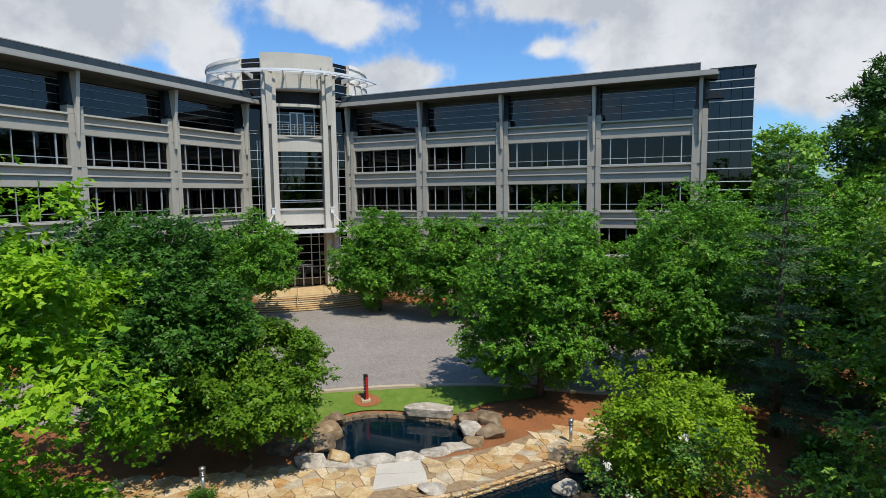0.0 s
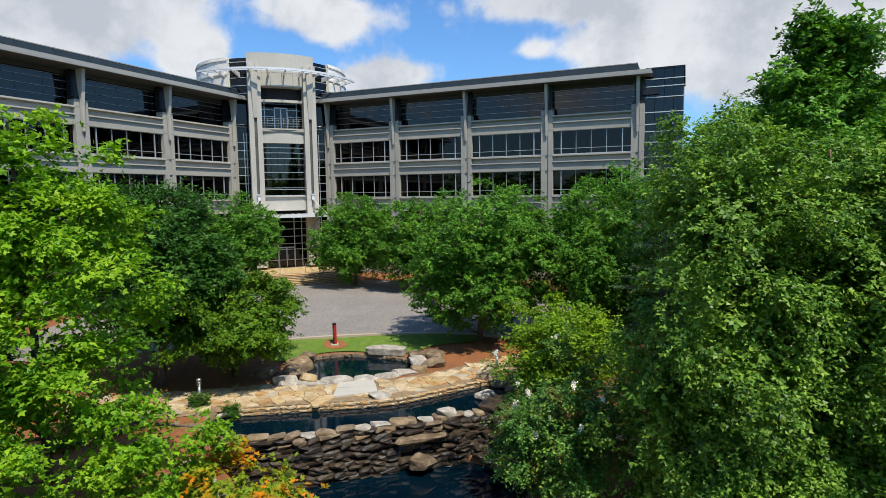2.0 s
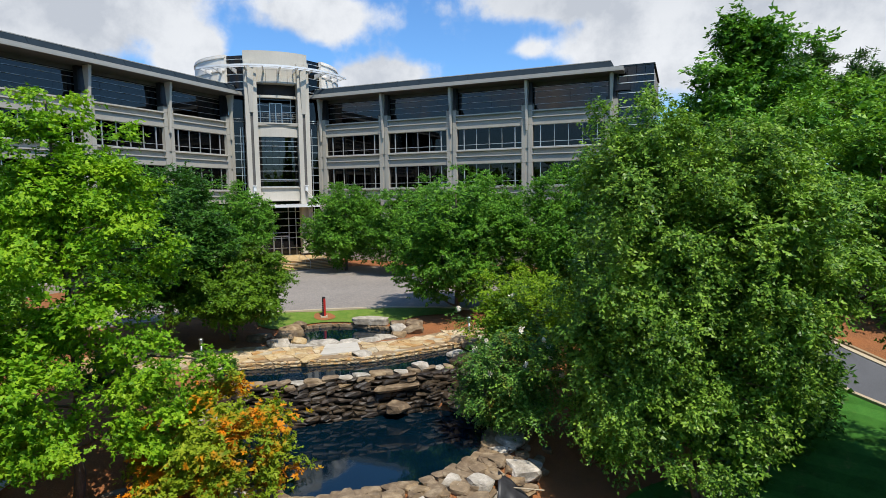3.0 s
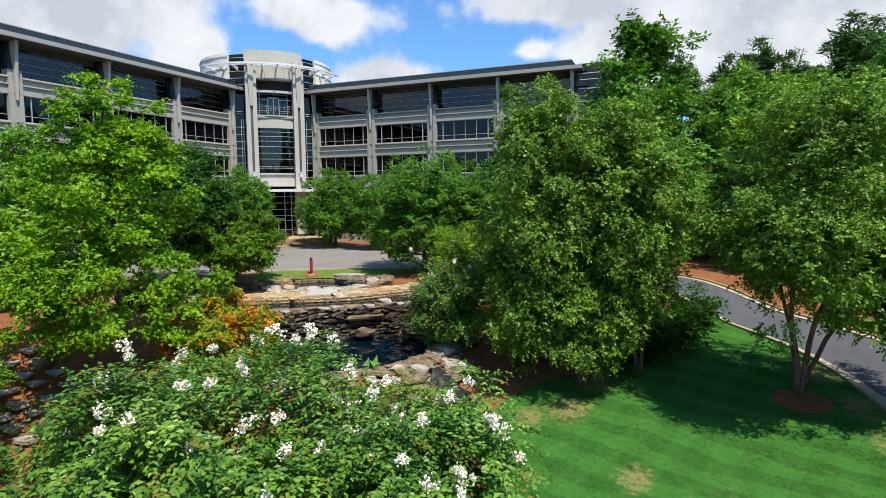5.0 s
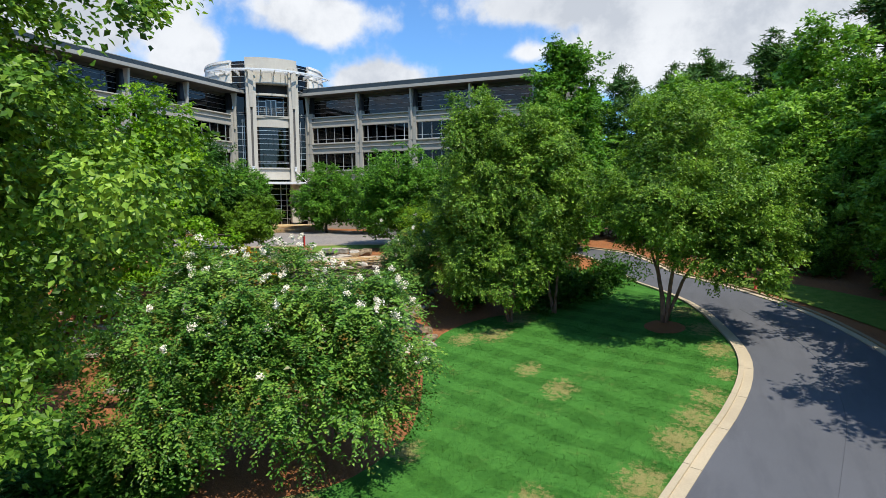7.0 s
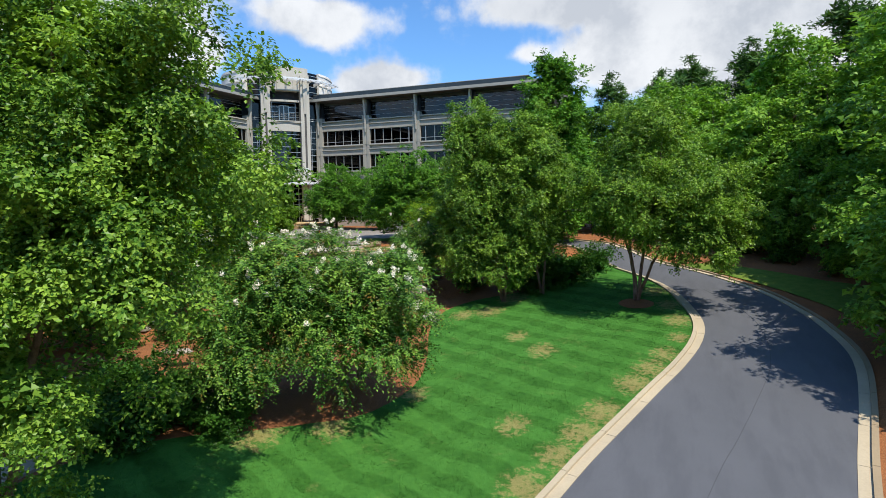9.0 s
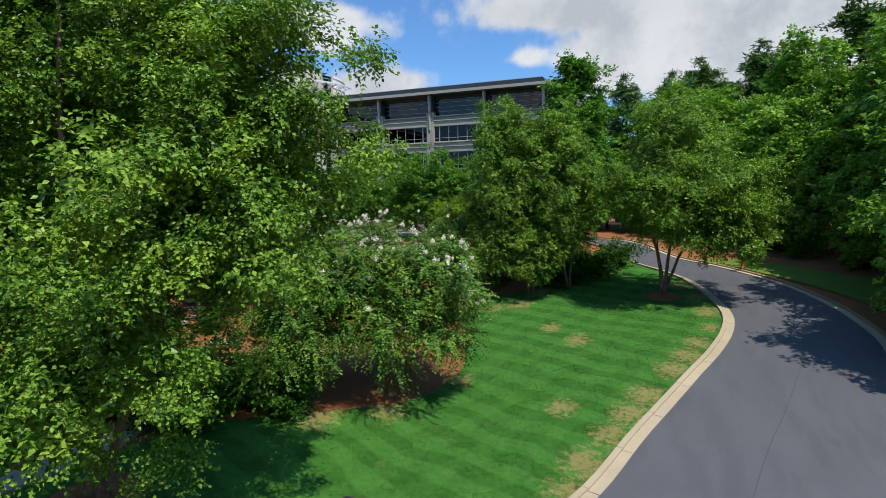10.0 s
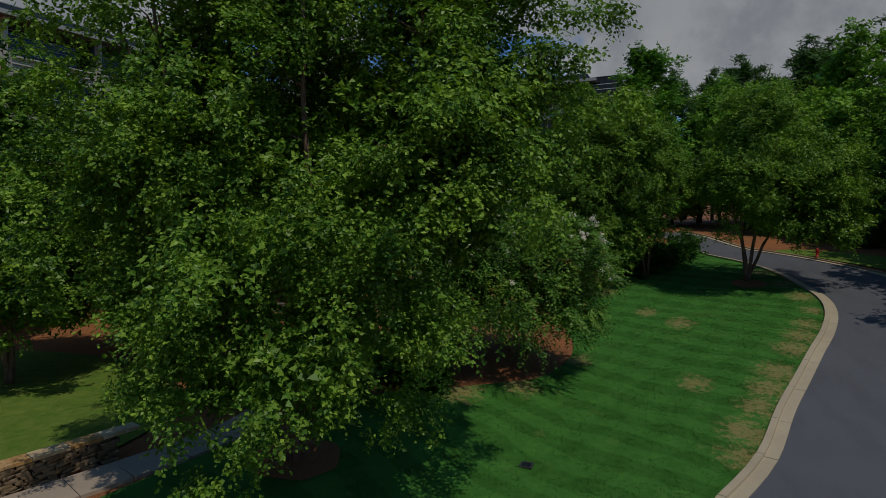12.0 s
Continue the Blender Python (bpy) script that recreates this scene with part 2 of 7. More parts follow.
DRY_SPOTS = ((47.6, -47.8, 1.0), (49.7, -49.8, 1.2), (55.1, -53.3, 1.3), (54.0, -56.7, 1.4), (53.4, -58.7, 1.3), (52.8, -60.7, 1.2), (52.1, -63.3, 1.4), (51.8, -65.3, 1.2), (57.2, -43.0, 1.3), (57.2, -46.2, 0.9), (56.5, -49.0, 1.1), (55.8, -51.2, 1.2), (56.5, -39.6, 1.3), (55.4, -36.4, 1.3), (50.4, -58.7, 1.0), (47.0, -33.0, 1.5), (44.3, -43.0, 1.4), (42.6, -44.2, 1.2), (42.9, -61.9, 1.2), (40.8, -64.2, 1.3), (44.8, -57.0, 0.9), (44.9, -39.4, 1.6))


def lawn_mat(name, stripes):
    n = Nodes(name)
    pos = n.place()
    blade = n.noise(30, 5, 0.75, pos, (1.0, 1.0, 0.5))
    clump = n.noise(2.6, 6, 0.65, pos)
    c = n.ramp(blade, (0.28, (0.017, 0.068, 0.009)), (0.5, (0.040, 0.145, 0.015)), (0.75, (0.108, 0.285, 0.036)))
    c = n.mix(0.42, c, n.ramp(clump, (0.35, (0.018, 0.080, 0.010)), (0.65, (0.070, 0.195, 0.027))))
    c = n.mix(0.55, c, n.ramp(n.noise(16, 7, 0.9, pos), (0.38, grey(0.28)), (0.62, grey(0.76))), "OVERLAY")
    if not stripes:
        c = n.mix(0.68, c, n.ramp(n.noise(1.6, 6, 0.7, pos), (0.35, (0.105, 0.175, 0.020)), (0.65, (0.220, 0.260, 0.048))))
    if stripes:
        # two crossing passes of the mower
        for ang, share in ((-69, 0.30), (21, 0.12)):
            turn = n.add("ShaderNodeMapping", {0: pos, "Rotation": (0, 0, radians(ang))}).outputs[0]
            wave = n.add("ShaderNodeTexWave", {"Vector": turn, "Scale": 0.165, "Distortion": 3.4, "Detail": 6.0, "Detail Scale": 1.6}, wave="BANDS").outputs[1]
            k = n.ramp(wave, (0.38, grey(0)), (0.62, grey(1)))
            c = n.mix(n.num("MULTIPLY", k, share), c, n.mix(blade, (0.038, 0.172, 0.026), (0.104, 0.300, 0.056)))
            c = n.mix(n.num("MULTIPLY", n.num("SUBTRACT", 1.0, k), share * 0.8), c, (0.012, 0.074, 0.011))
        ragged = n.noise(3.2, 8, 0.8, pos)
        spots = None
        for x, y, r in DRY_SPOTS:
            d = n.add("ShaderNodeVectorMath", {0: n.add("ShaderNodeVectorMath", {0: pos, 1: (x, y, 0)}, operation="SUBTRACT").outputs[0], 1: (1 / r, 0.75 / r, 0)}, operation="MULTIPLY").outputs[0]
            v = n.num("SUBTRACT", 1.0, n.add("ShaderNodeVectorMath", {0: d}, operation="LENGTH").outputs["Value"], True)
            spots = v if spots is None else n.num("MAXIMUM", spots, v)
        f = n.ramp(n.num("ADD", n.num("MULTIPLY", spots, 0.25), n.num("MULTIPLY", ragged, 1.25)), (0.68, grey(0)), (0.82, grey(1)))
        wide = n.num("MULTIPLY", n.ramp(n.noise(0.5, 5, 0.65, pos), (0.58, grey(0)), (0.72, grey(1))), n.ramp(ragged, (0.48, grey(0)), (0.64, grey(1))))
        f = n.num("MAXIMUM", n.num("MULTIPLY", spots_gate(n, spots), f), n.num("MULTIPLY", wide, 0.6))
        c = n.mix(n.num("MULTIPLY", f, n.ramp(blade, (0.30, grey(0.15)), (0.55, grey(0.72)))), c, n.mix(blade, (0.16, 0.12, 0.035), (0.56, 0.40, 0.18)))
    return n.surface(c, 0.8, n.bump(n.num("ADD", blade, n.num("MULTIPLY", clump, 0.6)), 0.8, 0.05), 0, 0.15)


def spots_gate(n, spots):
    return n.ramp(spots, (0.02, grey(0)), (0.25, grey(1)))


M_LAWN = lawn_mat("mown_lawn", True)
M_TURF = lawn_mat("plain_turf", False)


def dry_mat():
    n = Nodes("dry_straw_grass")
    a = n.noise(30, 5, 0.7)
    c = n.ramp(a, (0.3, (0.10, 0.10, 0.03)), (0.5, (0.27, 0.20, 0.085)), (0.72, (0.45, 0.36, 0.19)))
    return n.surface(c, 0.9, n.bump(a, 0.5, 0.03), 0, 0.2)




def asphalt_mat():
    n = Nodes("grey_asphalt")
    a = n.noise(60, 4, 0.7)
    b = n.noise(0.35, 4, 0.6)
    s = n.noise(1.2, 4, 0.6, stretch=(1.0, 0.18, 1.0))
    c = n.ramp(a, (0.3, (0.055, 0.058, 0.066)), (0.7, (0.112, 0.115, 0.126)))
    c = n.mix(n.num("MULTIPLY", n.ramp(b, (0.4, grey(0)), (0.6, grey(1))), 0.35), c, (0.105, 0.108, 0.12))
    c = n.mix(n.num("MULTIPLY", n.ramp(s, (0.48, grey(0)), (0.62, grey(1))), 0.25), c, (0.045, 0.047, 0.054))
    return n.surface(c, 0.8, n.bump(a, 0.35, 0.01))


M_ASPHALT = asphalt_mat()
M_SEAM = plain("dark_seam", (0.05, 0.052, 0.058), 0.9)
M_KERB = concrete("buff_concrete_kerb", (0.43, 0.355, 0.24))
M_STEP = concrete("tan_step_stone", (0.22, 0.165, 0.11))
M_WALK = concrete("concrete_walk", (0.37, 0.295, 0.215))
M_KERB_OLD = concrete("straw_stained_kerb", (0.30, 0.225, 0.135))


def paver_mat():
    n = Nodes("grey_cobble_paving")
    pos = n.place()
    turn = n.add("ShaderNodeMapping", {0: pos, "Rotation": (0, 0, radians(33))}).outputs[0]
    b = n.add("ShaderNodeTexBrick", {"Vector": turn, "Color1": (0.34, 0.295, 0.25, 1), "Color2": (0.225, 0.20, 0.18, 1), "Mortar": (0.12, 0.105, 0.09, 1), "Scale": 1.0,
                                     "Mortar Size": 0.02, "Mortar Smooth": 0.3, "Brick Width": 0.27, "Row Height": 0.17})
    a = n.noise(0.25, 4, 0.6, pos)
    f = n.noise(12, 4, 0.6, pos)
    c = n.mix(0.4, b.outputs[0], n.ramp(a, (0.3, (0.21, 0.185, 0.16)), (0.7, (0.35, 0.31, 0.265))))
    c = n.mix(0.25, c, n.ramp(f, (0.3, grey(0.15)), (0.7, grey(0.6))), "OVERLAY")
    return n.surface(c, 0.85, n.bump(b.outputs[1], -0.4, 0.02))


M_PAVER = paver_mat()
M_STEEL = plain("brushed_steel", (0.55, 0.55, 0.55), 0.35, 0.9, 0.06)
M_RED = plain("red_painted_metal", (0.42, 0.022, 0.015), 0.35, 0, 0.08)
M_BLACK = plain("black_paint", (0.012, 0.012, 0.013), 0.4, 0, 0.2)
M_WHITE = plain("white_petals", (0.90, 0.83, 0.68), 0.7, 0, 0.06)
M_CLOTH = plain("black_liner_sheet", (0.02, 0.02, 0.022), 0.5, 0, 0.4, 3.0)
M_CAR = plain("silver_car_paint", (0.30, 0.29, 0.28), 0.3, 0.5, 0.05)
M_RUBBER = plain("tyre_rubber", (0.015, 0.015, 0.015), 0.8)
M_BARK = bark("grey_brown_bark", (0.045, 0.035, 0.027), (0.16, 0.125, 0.095))
M_BIRCH = bark("peeling_river_birch_bark", (0.075, 0.040, 0.028), (0.30, 0.185, 0.135), 5.0)
M_CRAPE = bark("smooth_tan_bark", (0.16, 0.10, 0.07), (0.36, 0.26, 0.19), 4.0)


# ---- mesh helpers ----
def mesh_of(name, verts, faces, material, smooth=False):
    me = bpy.data.meshes.new(name)
    me.from_pydata([tuple(v) for v in verts], [], [tuple(f) for f in faces])
    if material:
        me.materials.append(material)
    if smooth:
        me.polygons.foreach_set("use_smooth", [True] * len(me.polygons))
    me.update()
    return me


def fast_mesh(name, verts, tris, material, smooth=False):
    """A mesh of triangles from arrays."""
    me = bpy.data.meshes.new(name)
    nv, nf = len(verts), len(tris)
    me.vertices.add(nv)
    me.vertices.foreach_set("co", np.asarray(verts, dtype=np.float32).ravel())
    me.loops.add(nf * 3)
    me.loops.foreach_set("vertex_index", np.asarray(tris, dtype=np.int32).ravel())
    me.polygons.add(nf)
    me.polygons.foreach_set("loop_start", np.arange(0, nf * 3, 3, dtype=np.int32))
    me.polygons.foreach_set("use_smooth", np.full(nf, smooth))
    me.materials.append(material)
    me.update(calc_edges=True)
    return me


def part(name, data, material=None, parent=None, label="", at=None):
    """One mesh object under a thing or under a part; data is a bmesh or a mesh."""
    if isinstance(data, bmesh.types.BMesh):
        me = bpy.data.meshes.new(name)
        data.to_mesh(me)
        data.free()
        data = me
    if material and not data.materials:
        data.materials.append(material)
    ob = new(name, data)
    if parent:
        ob.parent = parent
    if at is not None:
        ob.matrix_basis = at
    return tagged(ob, label)


def thing(name, label, category, at=None, group="", kind=""):
    ob = new(name)
    if at is not None:
        ob.matrix_basis = at
    return tagged(ob, label, category, group, kind)


CUBE_F = ((0, 3, 2, 1), (4, 5, 6, 7), (0, 1, 5, 4), (1, 2, 6, 5), (2, 3, 7, 6), (3, 0, 4, 7))


def boxes(name, rows, material, fn=None):
    """One mesh of boxes (x0, x1, y0, y1, z0, z1); fn maps each corner."""
    vs, fs = [], []
    for x0, x1, y0, y1, z0, z1 in rows:
        k = len(vs)
        c = [(x0, y0, z0), (x1, y0, z0), (x1, y1, z0), (x0, y1, z0), (x0, y0, z1), (x1, y0, z1), (x1, y1, z1), (x0, y1, z1)]
        vs += [fn(*p) for p in c] if fn else c
        fs += [tuple(k + i for i in f) for f in CUBE_F]
    me = mesh_of(name, vs, fs, material)
    if fn:
        bm = bmesh.new()
        bm.from_mesh(me)
        bmesh.ops.recalc_face_normals(bm, faces=bm.faces)
        bm.to_mesh(me)
        bm.free()
    return me


def tube(path, radii, sides=8, cap=True):
    """A tapered tube along a path: vertices and triangles."""
    path = [Vector(p) for p in path]
    vs, fs = [], []
    ref = Vector((0.3, 0.9, 0.2)).normalized()
    for i, p in enumerate(path):
        d = (path[min(i + 1, len(path) - 1)] - path[max(i - 1, 0)]).normalized()
        a = d.cross(ref)
        if a.length < 1e-3:
            a = d.cross(Vector((1, 0, 0)))
        a.normalize()
        b = d.cross(a)
        for k in range(sides):
            t = 2 * math.pi * k / sides
            vs.append(p + (a * math.cos(t) + b * math.sin(t)) * radii[i])
    for i in range(len(path) - 1):
        for k in range(sides):
            q, r = i * sides + k, i * sides + (k + 1) % sides
            fs += [(q, r, r + sides), (q, r + sides, q + sides)]
    if cap:
        for base, flip in ((0, True), ((len(path) - 1) * sides, False)):
            for k in range(1, sides - 1):
                f = (base, base + k, base + k + 1)
                fs.append(f[::-1] if flip else f)
    return vs, fs


def tubes(name, rows, material, smooth=True):
    """One mesh of tubes: rows of path, radii, sides."""
    vs, fs = [], []
    for path, radii, sides in rows:
        if not isinstance(radii, (list, tuple)):
            radii = [radii] * len(path)
        v, f = tube(path, radii, sides)
        k = len(vs)
        vs += v
        fs += [(a + k, b + k, c + k) for a, b, c in f]
    return fast_mesh(name, [tuple(v) for v in vs], fs, material, smooth)


def smooth01(t):
    t = min(1.0, max(0.0, t))
    return t * t * (3 - 2 * t)


def inside(poly, x, y):
    hit = False
    j = len(poly) - 1
    for i in range(len(poly)):
        (xi, yi), (xj, yj) = poly[i], poly[j]
        if (yi > y) != (yj > y) and x < (xj - xi) * (y - yi) / (yj - yi) + xi:
            hit = not hit
        j = i
    return hit


def rounded(points, step=0.8, closed=True):
    """A smooth curve through the corners (Catmull-Rom), as points about a step apart."""
    out, n = [], len(points)
    for i in range(n if closed else n - 1):
        p = [Vector((*points[(i + k) % n if closed else min(max(i + k, 0), n - 1)], 0)) for k in (-1, 0, 1, 2)]
        m = max(2, int((p[2] - p[1]).length / step))
        for k in range(m):
            t = k / m
            q = 0.5 * ((2 * p[1]) + (p[2] - p[0]) * t + (2 * p[0] - 5 * p[1] + 4 * p[2] - p[3]) * t * t + (3 * p[1] - p[0] - 3 * p[2] + p[3]) * t ** 3)
            out.append((q.x, q.y))
    if not closed:
        out.append(tuple(points[-1]))
    return out


# ---- the lie of the land ----
DAM_O, DAM_N = Vector((28.2, -39.4)), Vector((0.643, -0.766))
UPPER_POND = rounded([(20.9, -36.0), (20.1, -34.4), (20.1, -32.4), (21.0, -31.2), (22.2, -30.6), (23.8, -30.4), (25.4, -30.4), (26.8, -30.9), (27.0, -32.2), (26.0, -33.6), (24.3, -35.0), (22.6, -35.9)], 0.5)
CANAL = rounded([(21.2, -41.6), (22.6, -40.6), (25.2, -38.9), (27.4, -37.6), (28.7, -36.4), (30.6, -33.7), (32.0, -32.6), (33.3, -33.4), (33.0, -35.2), (31.7, -36.7), (29.8, -38.3), (27.4, -40.4), (24.6, -42.4), (22.2, -43.0)], 0.5)
LOW_POND = rounded([(24.7, -42.7), (27.4, -40.7), (29.9, -38.6), (31.6, -37.6), (33.6, -37.4), (35.2, -37.4), (36.4, -38.2), (35.8, -39.7), (36.0, -41.2), (35.95, -42.3), (35.6, -43.6), (35.0, -44.8), (33.9, -45.8), (32.6, -46.9), (31.2, -47.8), (29.6, -47.4), (27.6, -46.6), (25.9, -45.3), (24.9, -44.1)], 0.5)
Z_UP, Z_CANAL, Z_LOW = -0.68, -0.74, -2.7
ROAD_IN = [(24.0, -98.0), (42.0, -82.0), (49.5, -71.8), (51.1, -68.5), (52.51, -65.1), (53.66, -60.85), (54.8, -57.38), (56.2, -53.1), (57.0, -50.8), (57.85, -47.65), (58.21, -45.3), (58.24, -43.4), (57.95, -41.3), (57.08, -37.8), (56.27, -35.4), (55.0, -32.9), (52.6, -29.9), (48.8, -26.1), (44.0, -23.4), (38.5, -21.6)]
ROAD_OUT = [(56.0, -101.0), (60.2, -80.5), (61.8, -69.5), (62.7, -63.5), (63.7, -58.6), (64.98, -53.3), (65.80, -49.2), (65.95, -46.2), (65.5, -42.8), (64.9, -40.2), (62.9, -35.2), (59.2, -30.0), (55.2, -26.0), (51.1, -22.0), (46.0, -17.5), (40.0, -14.5)]


def lower_ground(x, y):
    z = 0.365 + 0.0189 * x + 0.1188 * y
    floor_z = -6.6 + 1.3 * smooth01((47.0 - x) / 9.0)
    return z if z > floor_z + 0.8 else floor_z + 0.8 * math.exp((z - floor_z - 0.8) / 0.8)


def land(x, y):
    """The height of the ground."""
    s = (x - DAM_O.x) * DAM_N.x + (y - DAM_O.y) * DAM_N.y
    upper = -0.45 * smooth01((s + 12) / 7)
    low = lower_ground(x, y)
    w = smooth01((s + 0.5) / 8.5)
    z = upper * (1 - w) + min(low, upper) * w
    # the mulch bed under the crape myrtles is mounded
    z += 0.45 * math.exp(-((x - 40.6) / 2.4) ** 2 - ((y + 58.6) / 3.4) ** 2)
    # the bank beyond the drive rises to the woods
    z += 0.16 * max(0.0, x - 67.5 - max(0.0, -30 - y) * 0.02)
    z += 0.35 * max(0.0, -10.0 - x) * (1 if y < -60 else 0)
    return z


WATERS = ((UPPER_POND, Z_UP), (CANAL, Z_CANAL), (LOW_POND, Z_LOW))


def ground_z(x, y):
    z = land(x, y)
    if 15 < x < 41 and -52 < y < -26:
        for poly, level in WATERS:
            if inside(poly, x, y):
                return level - 0.7
        for poly, level in WATERS:
            d = min((x - a) ** 2 + (y - b) ** 2 for a, b in poly) ** 0.5
            rim = level + 0.22
            wide, shelf = 3.2 if level == Z_UP else 1.6, 0.0
            if level == Z_LOW and z < rim:
                wide, shelf = 3.8, 1.3
            if d < wide:
                k = smooth01((d - shelf) / (wide - shelf))
                z = z * k + rim * (1 - k) if z < rim or level != Z_CANAL else z
    return z


def sheet(name, poly, material, lift, step=1.0, height=land, label="", category="", kind="structure", ripple=0.0):
    """A piece of ground with a drawn outline that lies on the land."""
    from mathutils.geometry import delaunay_2d_cdt
    xs, ys = [p[0] for p in poly], [p[1] for p in poly]
    pts = [Vector(p) for p in poly]
    n = len(pts)
    y = min(ys) + step / 2
    while y < max(ys):
        x = min(xs) + step / 2
        while x < max(xs):
            px, py = x + random.uniform(-0.2, 0.2) * step, y + random.uniform(-0.2, 0.2) * step
            if inside(poly, px, py) and min((px - a) ** 2 + (py - b) ** 2 for a, b in poly) > (0.35 * step) ** 2:
                pts.append(Vector((px, py)))
            x += step
        y += step
    v, _, f, *_ = delaunay_2d_cdt(pts, [(i, (i + 1) % n) for i in range(n)], [], 1, 1e-4)
    me = mesh_of(name, [(p.x, p.y, height(p.x, p.y) + lift + (noise.noise((p.x * 2, p.y * 2, 0)) * ripple)) for p in v], f, material, True)
    return tagged(new(name, me), label, category, "", kind)

# ---- office building: two wings at a right angle, a round tower in the corner ----
CX, CY, BAY, PW = -7.9, 0.0, 9.14, 1.24
building = thing("office_building", "grey precast concrete and dark glass offices with a round tower", "building")
FLOORS = ((0.9, 3.3), (4.95, 7.55), (9.2, 11.85), (13.5, 15.95))
SILL4, EAVE, ROOF_TOP = 17.6, 20.75, 22.0
N_RIGHT, N_LEFT = 4, 5


def wing_map(side):
    """Wing frame: u along the wing from the corner, v out from the pier fronts."""
    if side == "right":
        return lambda u, v, z: (CX + u, CY - v, z)
    return lambda u, v, z: (CX + v, CY - u, z)


def wing_pose(side, u, v, z):
    x, y, z = wing_map(side)(u, v, z)
    return pose(x, y, z, 0, 0, 0 if side == "right" else 90)


# one strip window: silver frame and six panes, centred, outside towards -y
WIN_W = BAY - PW
WIN_X = [-WIN_W / 2, -WIN_W / 2 + 0.85, -WIN_W / 2 + 2.4, 0.0, WIN_W / 2 - 2.4, WIN_W / 2 - 0.85, WIN_W / 2]


def window_meshes(height):
    rows = [(-WIN_W / 2, WIN_W / 2, -0.06, 0.06, 0, 0.06), (-WIN_W / 2, WIN_W / 2, -0.06, 0.06, height - 0.04, height), (-WIN_W / 2, WIN_W / 2, -0.07, 0.05, 0.57, 0.615)]
    for i, x in enumerate(WIN_X[1:-1]):
        w = 0.045 if i in (0, 4) else 0.02
        rows.append((x - w, x + w, -0.09, 0.05, 0.07, height - 0.07))
    frame_me = boxes("window_frame", rows, M_FRAME)
    panes = []
    for a, b in zip(WIN_X[:-1], WIN_X[1:]):
        panes.append(((a + b) / 2, boxes("pane", [(-(b - a) / 2 + 0.03, (b - a) / 2 - 0.03, -0.012, 0.012, 0.03, height - 0.03)], M_GLASS)))
    return frame_me, panes


WINDOWS = {f: window_meshes(f[1] - f[0]) for f in FLOORS}


def add_window(side, u, floor_z):
    frame_me, panes = WINDOWS[floor_z]
    w = part("window", frame_me, None, building, "", wing_pose(side, u, -0.42, floor_z[0]))
    for x, me in panes:
        part("pane", me, None, w, "", pose(x, 0.02, 0))


